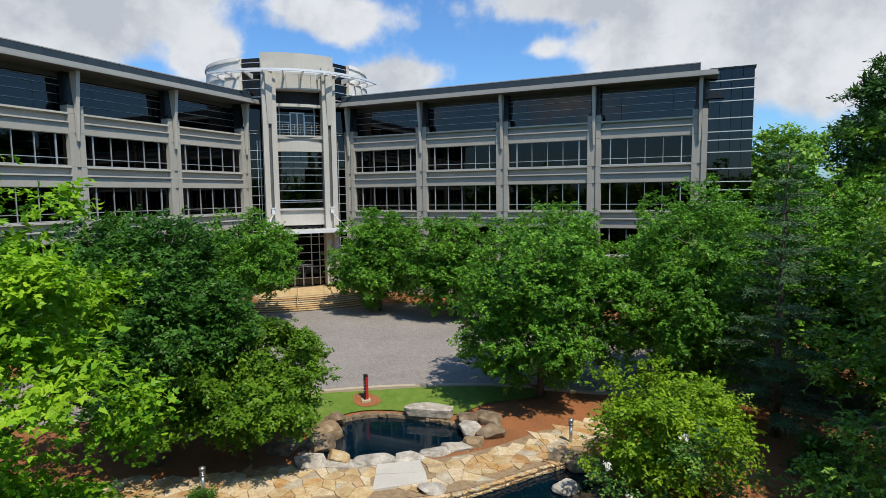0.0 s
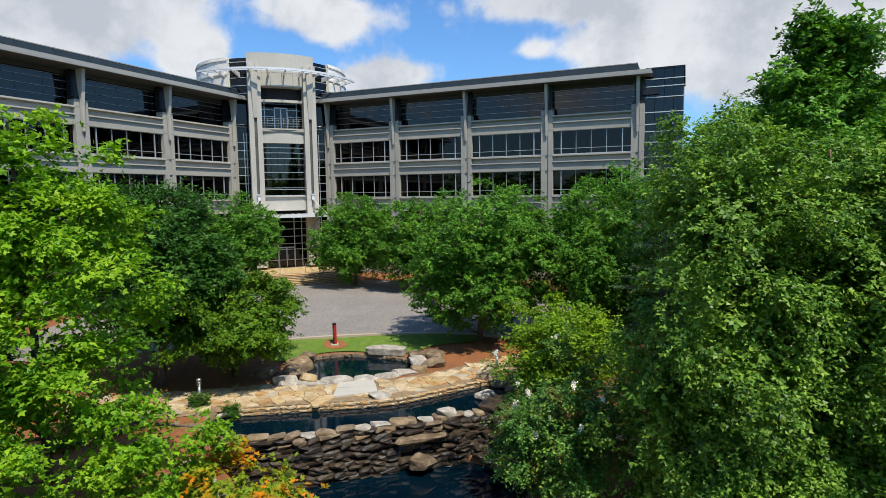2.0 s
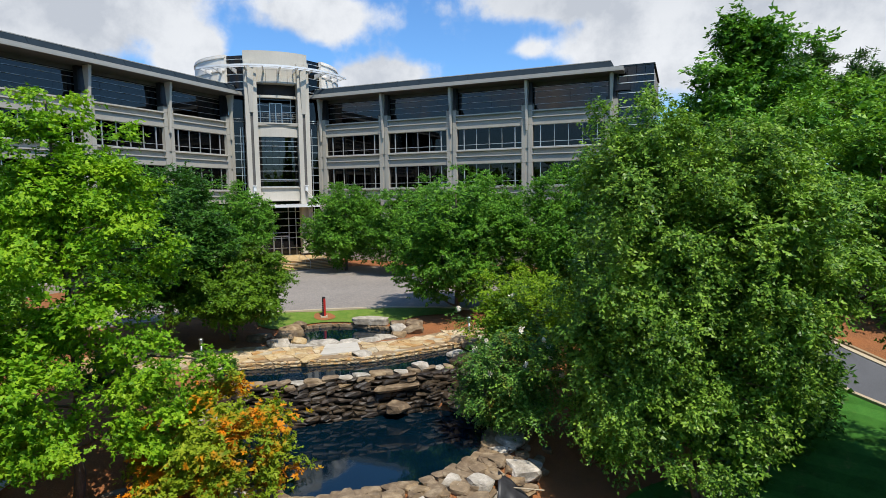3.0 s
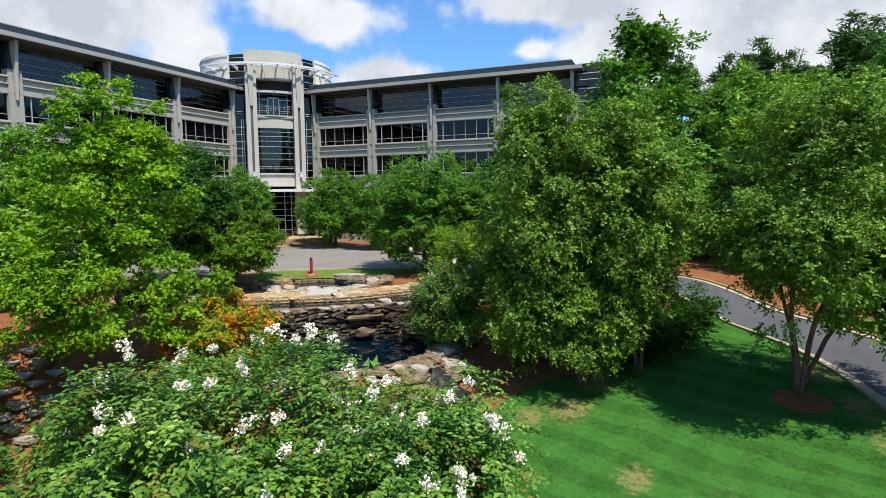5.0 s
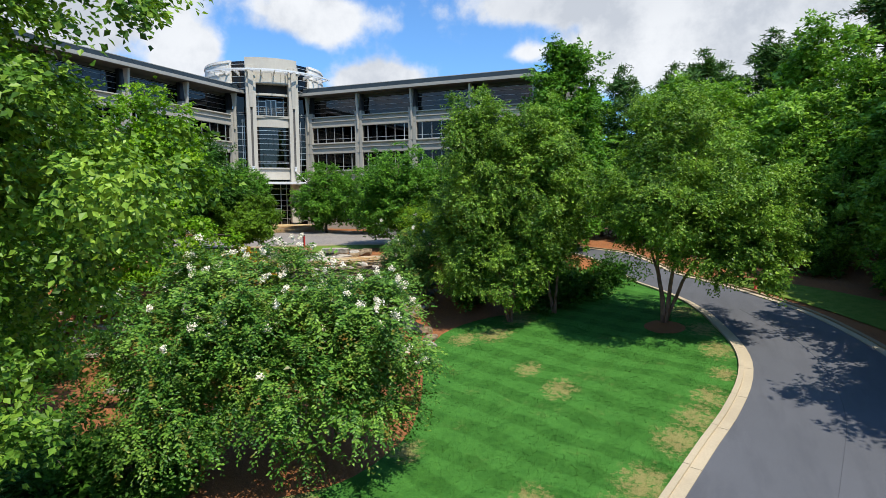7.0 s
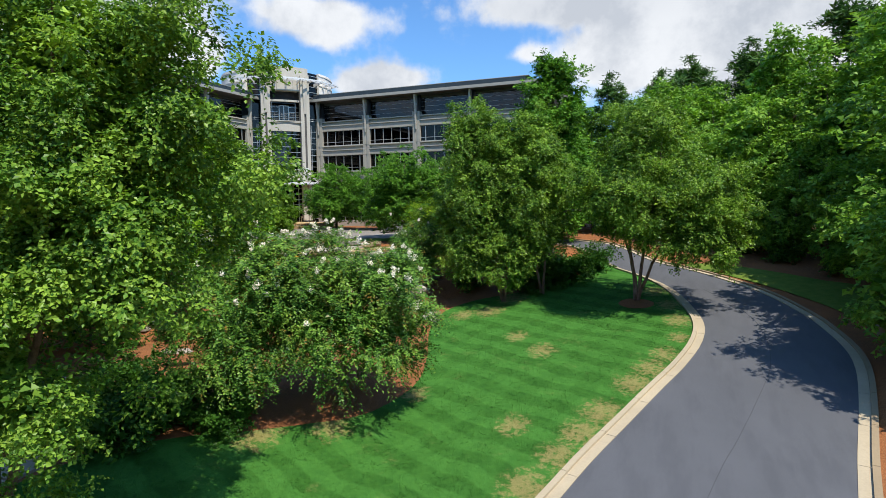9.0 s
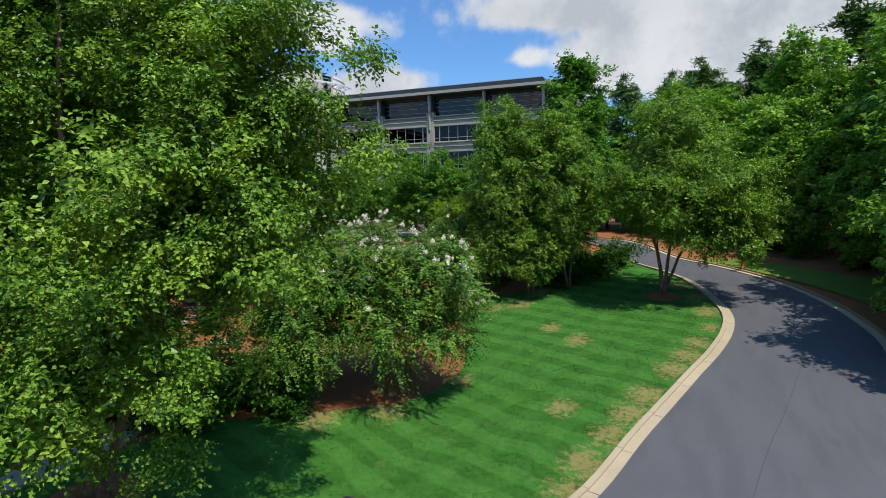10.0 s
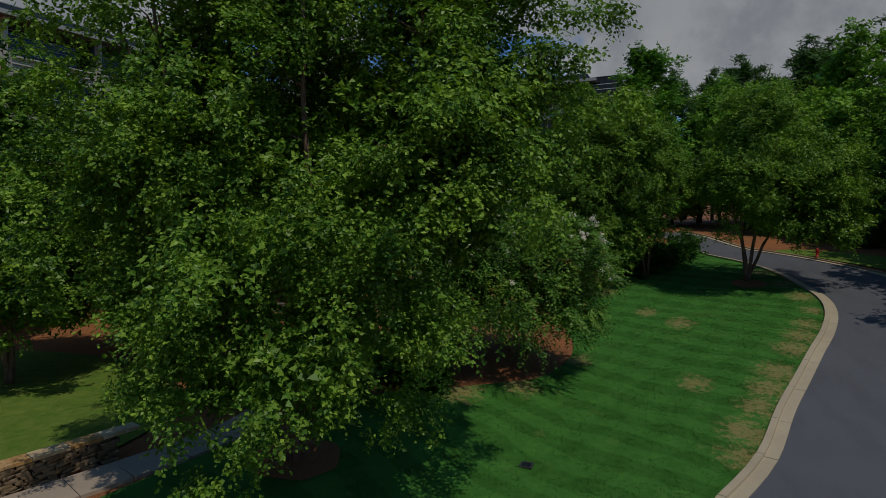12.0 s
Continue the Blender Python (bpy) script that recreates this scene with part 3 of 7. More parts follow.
def add_wing(side, bays):
    m = wing_map(side)
    first = 7.9
    last = first + BAY * bays
    for k in range(bays + 1):
        u = first + BAY * k
        # pier: two slabs with a recess between, capped below the top storey
        part("pier", boxes("pier", [(u - PW / 2, u - 0.16, -0.9, 0.0, -0.6, 18.15), (u + 0.16, u + PW / 2, -0.9, 0.0, -0.6, 18.15), (u - 0.16, u + 0.16, -0.9, -0.09, -0.6, 18.0)], M_CONC, m), None, building)
        # tall steel fin that carries the eave, splayed towards the top
        vs = []
        for z, w, v0, v1 in ((15.4, 0.09, 0.02, 0.20), (17.6, 0.13, 0.02, 0.30), (EAVE, 0.16, -0.25, 0.62)):
            vs += [m(u - w, v0, z), m(u + w, v0, z), m(u + w, v1, z), m(u - w, v1, z)]
        fs = [(0, 1, 2, 3), (8, 9, 10, 11)]
        for r in (0, 4):
            fs += [(r + i, r + (i + 1) % 4, r + 4 + (i + 1) % 4, r + 4 + i) for i in range(4)]
        me = mesh_of("fin", vs, fs, M_CONC2)
        bm = bmesh.new()
        bm.from_mesh(me)
        bmesh.ops.recalc_face_normals(bm, faces=bm.faces)
        bm.to_mesh(me)
        bm.free()
        part("fin", me, None, building)
        part("column", boxes("column", [(u - 0.42, u + 0.42, -1.18, -0.62, 17.6, EAVE)], M_BLACK, m), None, building)
        part("pier_cap", boxes("pier_cap", [(u - PW / 2 + 0.06, u + PW / 2 - 0.06, -0.86, -0.04, 18.15, 18.42)], M_BLACK, m), None, building)
    for k in range(bays):
        a, b = first + BAY * k + PW / 2, first + BAY * (k + 1) - PW / 2
        for f in FLOORS:
            add_window(side, (a + b) / 2, f)
        tops = [f[1] for f in FLOORS]
        sills = [f[0] for f in FLOORS[1:]] + [SILL4]
        for z0, z1 in zip(tops, sills):
            # spandrel: lower band, recessed course, two ledges
            h = z1 - z0
            part("spandrel", boxes("spandrel", [(a, b, -0.75, -0.12, z0, z0 + h * 0.50), (a, b, -0.75, -0.34, z0 + h * 0.50, z0 + h * 0.86), (a, b, -0.75, -0.20, z0 + h * 0.86, z1 - 0.02)], M_CONC, m), None, building)
            part("ledge", boxes("ledge", [(a, b, -0.5, 0.04, z1 - 0.17, z1 - 0.03), (a, b, -0.36, 0.05, z0 + h * 0.50, z0 + h * 0.57)], M_CONC2, m), None, building)
        part("spandrel", boxes("spandrel", [(a, b, -0.75, -0.10, -0.6, FLOORS[0][0])], M_CONC, m), None, building)
        # top storey: a set-back glass wall with level rails
        w = part("window", boxes("window_frame", [(a - 0.6, b + 0.6, -1.32, -1.20, SILL4 + dz, SILL4 + dz + 0.022) for dz in (0.0, 0.75, 1.45, 2.15, 2.6)], M_FRAME, m), None, building)
        for i in range(4):
            p0, p1 = a - 0.6 + (b - a + 1.2) * i / 4, a - 0.6 + (b - a + 1.2) * (i + 1) / 4
            part("pane", boxes("pane", [(p0 + 0.012, p1 - 0.012, -1.37, -1.33, SILL4 - 0.1, EAVE - 0.4)], M_GLASS2, m), None, w)
        # head panel and soffit are coloured dark for the eave's shade
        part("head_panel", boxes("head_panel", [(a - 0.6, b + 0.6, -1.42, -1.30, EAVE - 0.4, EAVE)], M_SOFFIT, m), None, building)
        part("terrace", boxes("terrace", [(a - PW, b + PW, -3.0, -0.75, SILL4 - 0.35, SILL4 - 0.12)], M_CONC, m), None, building)
    # floor slabs and a core behind the glass, the rooms' shade in their colour
    end = last + PW / 2
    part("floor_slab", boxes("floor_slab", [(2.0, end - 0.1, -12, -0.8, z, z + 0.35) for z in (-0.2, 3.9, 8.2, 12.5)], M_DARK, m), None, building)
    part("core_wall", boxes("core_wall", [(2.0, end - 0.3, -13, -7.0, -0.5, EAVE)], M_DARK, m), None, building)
    # roof: deep eave with a two-step fascia, dark sloped metal above
    e2 = last + (1.35 if side == "right" else 2.5)
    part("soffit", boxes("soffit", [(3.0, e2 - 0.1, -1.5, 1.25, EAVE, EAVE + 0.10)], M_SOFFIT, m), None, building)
    part("fascia", boxes("fascia", [(3.2, e2, 1.05, 1.35, EAVE + 0.02, EAVE + 0.22), (3.2, e2 - 0.1, 0.92, 1.22, EAVE + 0.22, EAVE + 0.48)], M_FASCIA, m), None, building)
    e3 = last - (0.1 if side == "right" else -2.5)
    vs = [m(2.6, 0.85, EAVE + 0.35), m(e3, 0.85, EAVE + 0.35), m(e3, 0.15, ROOF_TOP + 0.05), m(2.6, 0.15, ROOF_TOP + 0.05), m(2.6, -13, ROOF_TOP + 0.05), m(e3, -13, ROOF_TOP + 0.05), m(2.6, -13, EAVE + 0.35), m(e3, -13, EAVE + 0.35)]
    roof = part("roof", mesh_of("roof", vs, [(0, 1, 2, 3), (3, 2, 5, 4), (1, 7, 5, 2), (6, 4, 5, 7), (0, 3, 4, 6), (0, 6, 7, 1)], M_ROOF), None, building)
    part("roof_edge", boxes("roof_edge", [(2.6, e3 + 0.03, 0.08, 0.2, ROOF_TOP + 0.03, ROOF_TOP + 0.11)], M_FASCIA, m), None, roof)
    k = 0
    u = 4.0
    while u < e3:
        part("seam", mesh_of("seam", [m(u, 0.87, EAVE + 0.36), m(u + 0.05, 0.87, EAVE + 0.36), m(u + 0.05, 0.19, ROOF_TOP + 0.09), m(u, 0.19, ROOF_TOP + 0.09), m(u, 0.82, EAVE + 0.32), m(u + 0.05, 0.82, EAVE + 0.32), m(u + 0.05, 0.12, ROOF_TOP + 0.03), m(u, 0.12, ROOF_TOP + 0.03)], [(0, 1, 2, 3), (0, 3, 7, 4), (1, 5, 6, 2), (0, 4, 5, 1), (3, 2, 6, 7), (4, 7, 6, 5)], M_ROOF), None, roof)
        u += 3.05
    part("end_wall", boxes("end_wall", [(end - 0.35, end, -13, -0.9, -0.6, EAVE)], M_CONC, m), None, building)


add_wing("right", N_RIGHT)
add_wing("left", N_LEFT)

# glazed end bay of the right wing with proud level fins
mR = wing_map("right")
GE0, GE1 = 7.9 + BAY * N_RIGHT + PW / 2 + 0.02, 7.9 + BAY * N_RIGHT + 4.15
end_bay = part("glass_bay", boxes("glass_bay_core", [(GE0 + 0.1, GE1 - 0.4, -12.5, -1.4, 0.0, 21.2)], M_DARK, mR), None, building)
for i in range(4):
    p0, p1 = GE0 + (GE1 - GE0) * i / 4, GE0 + (GE1 - GE0) * (i + 1) / 4
    part("pane", boxes("pane", [(p0 + 0.015, p1 - 0.015, -0.66, -0.60, 0.2, 21.45)], M_GLASS2, mR), None, end_bay)
part("side_pane", boxes("side_pane", [(GE1 - 0.06, GE1, -12, -0.68, 0.2, 21.45)], M_GLASS2, mR), None, end_bay)
z = 1.2
i = 0
while z < 21.5:
    part("glazing_fin", boxes("glazing_fin", [(GE0, GE1 + 0.12, -0.60, -0.42, z, z + 0.07)], M_METAL, mR), None, end_bay)
    z += (1.05, 0.72, 1.15, 1.45)[i % 4]
    i += 1
part("coping", boxes("coping", [(GE0, GE1 + 0.1, -12, -0.5, 21.46, 21.62)], M_ROOF, mR), None, end_bay)
part("bracket", boxes("bracket", [(GE0 - 0.3, GE0 + 1.2, -0.7, -0.2, 19.0, 19.55)], M_BLACK, mR), None, building)

# ---- corner tower ----
TA, TB = Vector((1, -1, 0)).normalized(), Vector((1, 1, 0)).normalized()
TC = Vector((CX, CY, 0))
R_T, A_T = 9.2, -2.2


def tower(a, b, z):
    p = TC + TA * a + TB * b
    return (p.x, p.y, z)


def ring(name, r0, r1, z0, z1, b0, b1, material, steps=14, centre=A_T):
    """A piece of round wall between two angles, given by its offsets along the front."""
    t0, t1 = math.asin(max(-1, min(1, b0 / r1))), math.asin(max(-1, min(1, b1 / r1)))
    return ring_angle(name, r0, r1, z0, z1, t0, t1, material, steps, centre)


def ring_angle(name, r0, r1, z0, z1, t0, t1, material, steps=14, centre=A_T):
    vs, fs = [], []
    for i in range(steps + 1):
        t = t0 + (t1 - t0) * i / steps
        for r, z in ((r0, z0), (r1, z0), (r1, z1), (r0, z1)):
            vs.append(tower(centre + r * math.cos(t), r * math.sin(t), z))
    for i in range(steps):
        k = 4 * i
        fs += [(k + j, k + (j + 1) % 4, k + 4 + (j + 1) % 4, k + 4 + j) for j in range(4)]
    fs += [(0, 1, 2, 3), (4 * steps, 4 * steps + 3, 4 * steps + 2, 4 * steps + 1)]
    me = mesh_of(name, vs, fs, material)
    bm = bmesh.new()
    bm.from_mesh(me)
    bmesh.ops.recalc_face_normals(bm, faces=bm.faces)
    bm.to_mesh(me)
    bm.free()
    return me


FRONT = A_T + R_T
# the two tall piers of the portal, each with a recessed slot
for s in (-1, 1):
    b0, b1 = sorted((s * 2.42, s * 3.85))
    part("tower_pier", boxes("tower_pier", [(FRONT - 1.6, FRONT + 0.25, b0, b0 + 0.55, 1.0, 24.8), (FRONT - 1.6, FRONT + 0.25, b1 - 0.55, b1, 1.0, 24.8), (FRONT - 1.6, FRONT + 0.0, b0 + 0.55, b1 - 0.55, 1.0, 24.8)], M_CONC2, tower), None, building)
    bc = s * 3.14
    # splayed bracket above the slot, and the steel flue below it
    vs = []
    for z, w, o in ((18.6, 0.22, 0.3), (22.6, 0.36, 0.62), (24.4, 0.36, 0.62)):
        vs += [tower(FRONT, bc - w, z), tower(FRONT, bc + w, z), tower(FRONT + o, bc + w, z), tower(FRONT + o, bc - w, z)]
    fs = [(0, 1, 2, 3), (8, 9, 10, 11)]
    for r in (0, 4):
        fs += [(r + i, r + (i + 1) % 4, r + 4 + (i + 1) % 4, r + 4 + i) for i in range(4)]
    me = mesh_of("bracket", vs, fs, M_CONC2)
    bm = bmesh.new()
    bm.from_mesh(me)
    bmesh.ops.recalc_face_normals(bm, faces=bm.faces)
    bm.to_mesh(me)
    bm.free()
    part("bracket", me, None, building)
    # dark strip on the face gives the slot its shade by colour
    part("slot", boxes("slot", [(FRONT + 0.005, FRONT + 0.06, bc - 0.16, bc + 0.16, 9.6, 18.6)], M_SOFFIT, tower), None, building)
    lamp = part("wall_lamp", boxes("wall_lamp", [(FRONT + 0.1, FRONT + 0.5, bc - 0.17, bc + 0.17, 9.0, 9.6)], M_METAL, tower), None, building, "white wall-mounted lamp housing")
    part("lamp_cap", boxes("lamp_cap", [(FRONT + 0.1, FRONT + 0.58, bc - 0.22, bc + 0.22, 9.6, 9.72)], M_METAL, tower), None, lamp)
    # stay from the pier to the canopy
    part("stay", tubes("stay", [([tower(FRONT + 0.3, bc, 9.0), tower(FRONT + 3.1, s * 4.4, 7.25)], 0.05, 6)], M_METAL), None, building)
    # gridded glass between tower and wing
    g0, g1 = sorted((s * 3.87, s * 5.4))
    w = part("window", boxes("window_frame", [(4.9, 5.06, g0, g1, 1.2 + 0.98 * i, 1.25 + 0.98 * i) for i in range(16)] + [(4.88, 5.08, s * 4.12 - 0.035, s * 4.12 + 0.035, 1.0, 17.0), (4.88, 5.08, s * 4.40 - 0.025, s * 4.40 + 0.025, 1.0, 17.0)], M_FRAME, tower), None, building)
    part("pane", boxes("pane", [(4.86, 4.9, g0, g1, 1.0, 21.0)], M_GLASS, tower), None, w)
    part("rail", tubes("rail", [([tower(5.3, g0, 18.0), tower(5.3, g1, 18.0)], 0.03, 6), ([tower(5.3, g0, 17.7), tower(5.3, g1, 17.7)], 0.02, 6)], M_STEEL), None, building)
    # drum: dark glass slot and a pale curved parapet wall beyond it
    t0, t1 = sorted((s * radians(24.5), s * radians(39)))
    w = part("window", ring_angle("window_frame", R_T - 0.22, R_T - 0.1, 21.5, 21.58, t0, t1, M_FRAME, 6), None, building)
    part("pane", ring_angle("pane", R_T - 0.3, R_T - 0.25, 20.5, 25.6, t0, t1, M_GLASS, 6), None, w)
    for z in (22.4, 23.3, 24.2, 25.1):
        part("transom", ring_angle("transom", R_T - 0.24, R_T - 0.12, z, z + 0.06, t0, t1, M_FRAME, 6), None, w)
    t0, t1 = sorted((s * radians(39), s * radians(108)))
    part("drum_wall", ring_angle("drum_wall", R_T - 0.35, R_T + 0.15, 20.6, 25.72, t0, t1, M_CREAM, 18), None, building)
    for z in (22.2, 23.7, 25.3):
        part("drum_band", ring_angle("drum_band", R_T, R_T + 0.25, z, z + 0.16, t0, t1, M_CREAM, 18), None, building)
# portal lintel and parapet
part("lintel", ring("lintel", R_T - 1.2, R_T + 0.1, 22.3, 23.9, -2.45, 2.45, M_CONC2), None, building)
part("parapet", ring("parapet", R_T - 0.6, R_T + 0.12, 23.9, 26.12, -3.85, 3.85, M_CONC2), None, building)
for b in (-1.3, 0.0, 1.3):
    part("joint", ring("joint", R_T + 0.08, R_T + 0.115, 22.3, 23.9, b - 0.02, b + 0.02, M_SOFFIT, 1), None, building)
# loggia at the top: beam, set-back glazed door, railing
part("beam", ring("beam", R_T - 0.8, R_T - 0.2, 20.55, 20.85, -2.42, 2.42, M_CONC2), None, building)
w = part("window", boxes("window_frame", [(FRONT - 2.5, FRONT - 2.4, -2.42, 2.42, z, z + 0.07) for z in (18.3, 19.1, 19.9, 21.3)] + [(FRONT - 2.52, FRONT - 2.38, b - 0.04, b + 0.04, 17.4, 22.3) for b in (-1.9, 1.9)], M_FRAME, tower), None, building)
part("pane", boxes("pane", [(FRONT - 2.56, FRONT - 2.52, -2.42, 2.42, 17.4, 22.3)], M_GLASS, tower), None, w)
door = part("door", boxes("door_frame", [(FRONT - 2.4, FRONT - 2.3, b - 0.06, b + 0.06, 17.5, 20.2) for b in (-0.75, 0.0, 0.75)] + [(FRONT - 2.4, FRONT - 2.3, -0.8, 0.8, z, z + 0.12) for z in (17.5, 20.1)], M_FRAME, tower), None, building)
for b in (-0.375, 0.375):
    part("pane", boxes("pane", [(FRONT - 2.37, FRONT - 2.34, b - 0.31, b + 0.31, 17.6, 20.1)], M_GLASS2, tower), None, door)
part("floor_slab", boxes("floor_slab", [(FRONT - 4.0, FRONT - 0.1, -2.42, 2.42, 17.1, 17.5)], M_CONC, tower), None, building)
rail_rows = [([tower(FRONT + 0.05 - 0.12 * b * b / 4, b, z) for b in (-2.4, -1.2, 0, 1.2, 2.4)], 0.014, 5) for z in (17.75, 18.05, 18.35, 18.6)]
for i in range(9):
    b = -2.4 + 0.6 * i
    rail_rows.append(([tower(FRONT + 0.05 - 0.03 * b * b, b, 17.4), tower(FRONT + 0.05 - 0.03 * b * b, b, 18.6)], 0.012, 5))
part("rail", tubes("rail", rail_rows, M_FASCIA), None, building)
# spandrels and the tall bowed window
for z0, z1 in ((15.75, 17.45), (7.75, 9.5)):
    part("spandrel", ring("spandrel", R_T - 1.0, R_T - 0.05, z0, z0 + (z1 - z0) * 0.6, -2.42, 2.42, M_CONC2), None, building)
    part("spandrel", ring("spandrel", R_T - 1.0, R_T - 0.18, z0 + (z1 - z0) * 0.6, z1 - 0.12, -2.42, 2.42, M_CONC2), None, building)
    part("ledge", ring("ledge", R_T - 0.5, R_T + 0.06, z1 - 0.12, z1, -2.42, 2.42, M_CONC2), None, building)
w = part("window", ring("window_frame", R_T - 0.5, R_T - 0.3, 9.5, 9.6, -2.42, 2.42, M_FRAME), None, building)
for i in range(6):
    t0, t1 = radians(-15.3 + 5.1 * i), radians(-15.3 + 5.1 * (i + 1))
    part("pane", ring_angle("pane", R_T - 0.48, R_T - 0.44, 9.5, 15.8, t0 + 0.002, t1 - 0.002, M_GLASS2, 2), None, w)
for z in (10.25, 10.45, 11.5, 12.3, 13.2, 13.95, 14.6, 15.2):
    part("transom", ring("transom", R_T - 0.46, R_T - 0.26, z, z + 0.055, -2.42, 2.42, M_FRAME), None, w)
# core coloured near-black for the shade inside the tower
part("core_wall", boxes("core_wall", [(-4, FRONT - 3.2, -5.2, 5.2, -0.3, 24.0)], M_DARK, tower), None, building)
# entrance: dark glass with doors, flanking walls, canopy
w = part("window", boxes("window_frame", [(FRONT - 1.72, FRONT - 1.6, -2.42, 2.42, z, z + 0.07) for z in (1.6, 2.9, 3.6, 4.5, 5.4, 6.3)] + [(FRONT - 1.74, FRONT - 1.58, b - 0.05, b + 0.05, 0.7, 7.0) for b in (-1.0, 1.0, 1.9)], M_FRAME, tower), None, building)
part("pane", boxes("pane", [(FRONT - 1.78, FRONT - 1.73, -2.42, 2.42, 0.7, 7.6)], M_GLASS, tower), None, w)
door = part("door", boxes("door_frame", [(FRONT - 1.6, FRONT - 1.5, b - 0.06, b + 0.06, 0.7, 3.2) for b in (-0.95, 0.0, 0.95)] + [(FRONT - 1.6, FRONT - 1.5, -1.0, 1.0, 3.1, 3.25)], M_FRAME, tower), None, building)
part("handle", tubes("handle", [([tower(FRONT - 1.42, 0.14, 1.6), tower(FRONT - 1.42, 0.14, 2.3)], 0.02, 6)], M_STEEL), None, door)
vs_c = ring_angle("canopy", R_T - 1.0, R_T + 2.6, 7.05, 7.28, radians(-22), radians(22), M_METAL, 10)
canopy = part("canopy", vs_c, None, building, "shallow curved metal entrance canopy")
for i in range(-4, 5):
    part("canopy_rib", ring_angle("canopy_rib", R_T - 0.8, R_T + 2.55, 7.28, 7.36, radians(4.6 * i - 0.25), radians(4.6 * i + 0.25), M_METAL, 1), None, canopy)
part("canopy_edge", ring_angle("canopy_edge", R_T + 2.6, R_T + 2.72, 6.98, 7.34, radians(-22), radians(22), M_METAL, 10), None, canopy)
# drum roof and body
part("drum_roof", ring_angle("drum_roof", 0.3, R_T - 0.3, 25.2, 25.35, 0, 2 * math.pi, M_ROOF, 40), None, building)
part("drum_core", ring_angle("drum_core", 0.3, R_T - 1.4, 20.9, 25.2, 0, 2 * math.pi, M_DARK, 32), None, building)
# sunshade: two curved steel bands on tapered struts
RING_Z = 23.98
T0, T1 = radians(-54), radians(57)
shade_ring = part("sunshade", ring_angle("sunshade", 11.12, 11.3, RING_Z - 0.11, RING_Z + 0.11, T0, T1, M_METAL, 40), None, building, "curved white steel sunshade")
part("inner_band", ring_angle("inner_band", 10.2, 10.32, RING_Z - 0.06, RING_Z + 0.08, T0, T1, M_METAL, 40), None, shade_ring)
for i in range(11):
    t = radians(-52.5 + 10.8 * i)
    d, n = Vector((math.cos(t), math.sin(t))), Vector((-math.sin(t), math.cos(t)))
    vs = []
    for r, za, zb, w in ((R_T - 0.2, -0.62, -0.02, 0.09), (11.15, -0.09, 0.06, 0.06)):
        for o, z in ((-w, za), (w, za), (w, zb), (-w, zb)):
            q = d * r + n * o
            vs.append(tower(A_T + q.x, q.y, RING_Z + z))
    part("strut", mesh_of("strut", vs, CUBE_F, M_METAL), None, shade_ring)
# joints in the piers of both wings
for side, bays in (("right", N_RIGHT), ("left", N_LEFT)):
    m = wing_map(side)
    for k in range(bays + 1):
        u = 7.9 + BAY * k
        for z in (4.9, 7.5, 9.1, 11.8, 13.4, 16.0, 17.5):
            part("pier_joint", boxes("pier_joint", [(u - PW / 2 + 0.002, u + PW / 2 - 0.002, -0.2, 0.004, z, z + 0.022)], M_SOFFIT, m), None, building)

# ---- ground ----
def ground_sheet():
    """One sheet to the horizon: fine near the camera's way, coarse far out."""
    def axis(lo, hi, fine, far):
        a = list(np.arange(lo, hi + 0.01, fine))
        step, left, right = fine, [lo], [hi]
        while right[-1] < far:
            step *= 1.5
            left.append(left[-1] - step)
            right.append(right[-1] + step)
        return left[:0:-1] + a + right[1:]
    xs, ys = axis(-2, 74, 0.8, 1500), axis(-100, 0, 0.8, 1500)
    # finer lines through the ponds
    xs = sorted(set([round(float(v), 3) for v in xs] + [round(18.4 + 0.4 * i, 3) for i in range(50)]))
    ys = sorted(set([round(float(v), 3) for v in ys] + [round(-48.2 + 0.4 * i, 3) for i in range(50)]))
    vs, fs = [], []
    for y in ys:
        for x in xs:
            near = -60 < x < 120 and -160 < y < 60
            z = ground_z(x, y) if near else min(land(max(-60, min(120, x)), max(-160, min(60, y))), 6.0)
            vs.append((x, y, z + 0.02 * noise.noise((x * 1.3, y * 1.3, 5)) - 0.03))
    w = len(xs)
    for j in range(len(ys) - 1):
        for i in range(w - 1):
            k = j * w + i
            fs.append((k, k + 1, k + w + 1, k + w))
    return tagged(new("ground", mesh_of("ground", vs, fs, M_MULCH, True)), "reddish-brown pine-straw mulch and bare earth between the beds", "ground", "", "structure")


ground_sheet()

PLAZA = rounded([(8.0, -39.5), (12.5, -34.6), (17.3, -30.6), (21.0, -28.1), (25.7, -25.9), (31.5, -24.4), (38.5, -22.0), (42.5, -20.0), (42.0, -15.0), (36.0, -10.0), (28.0, -6.5), (18.0, -5.0), (9.0, -6.0), (5.5, -9.5), (2.9, -12.4), (-0.8, -15.0), (-3.5, -18.0), (-4.0, -26.0), (-2.0, -34.0), (3.0, -40.0)], 0.9)
sheet("plaza", PLAZA, M_PAVER, 0.03, 1.6, land, "grey-brown cobble-paved entrance court in the sun", "paving")


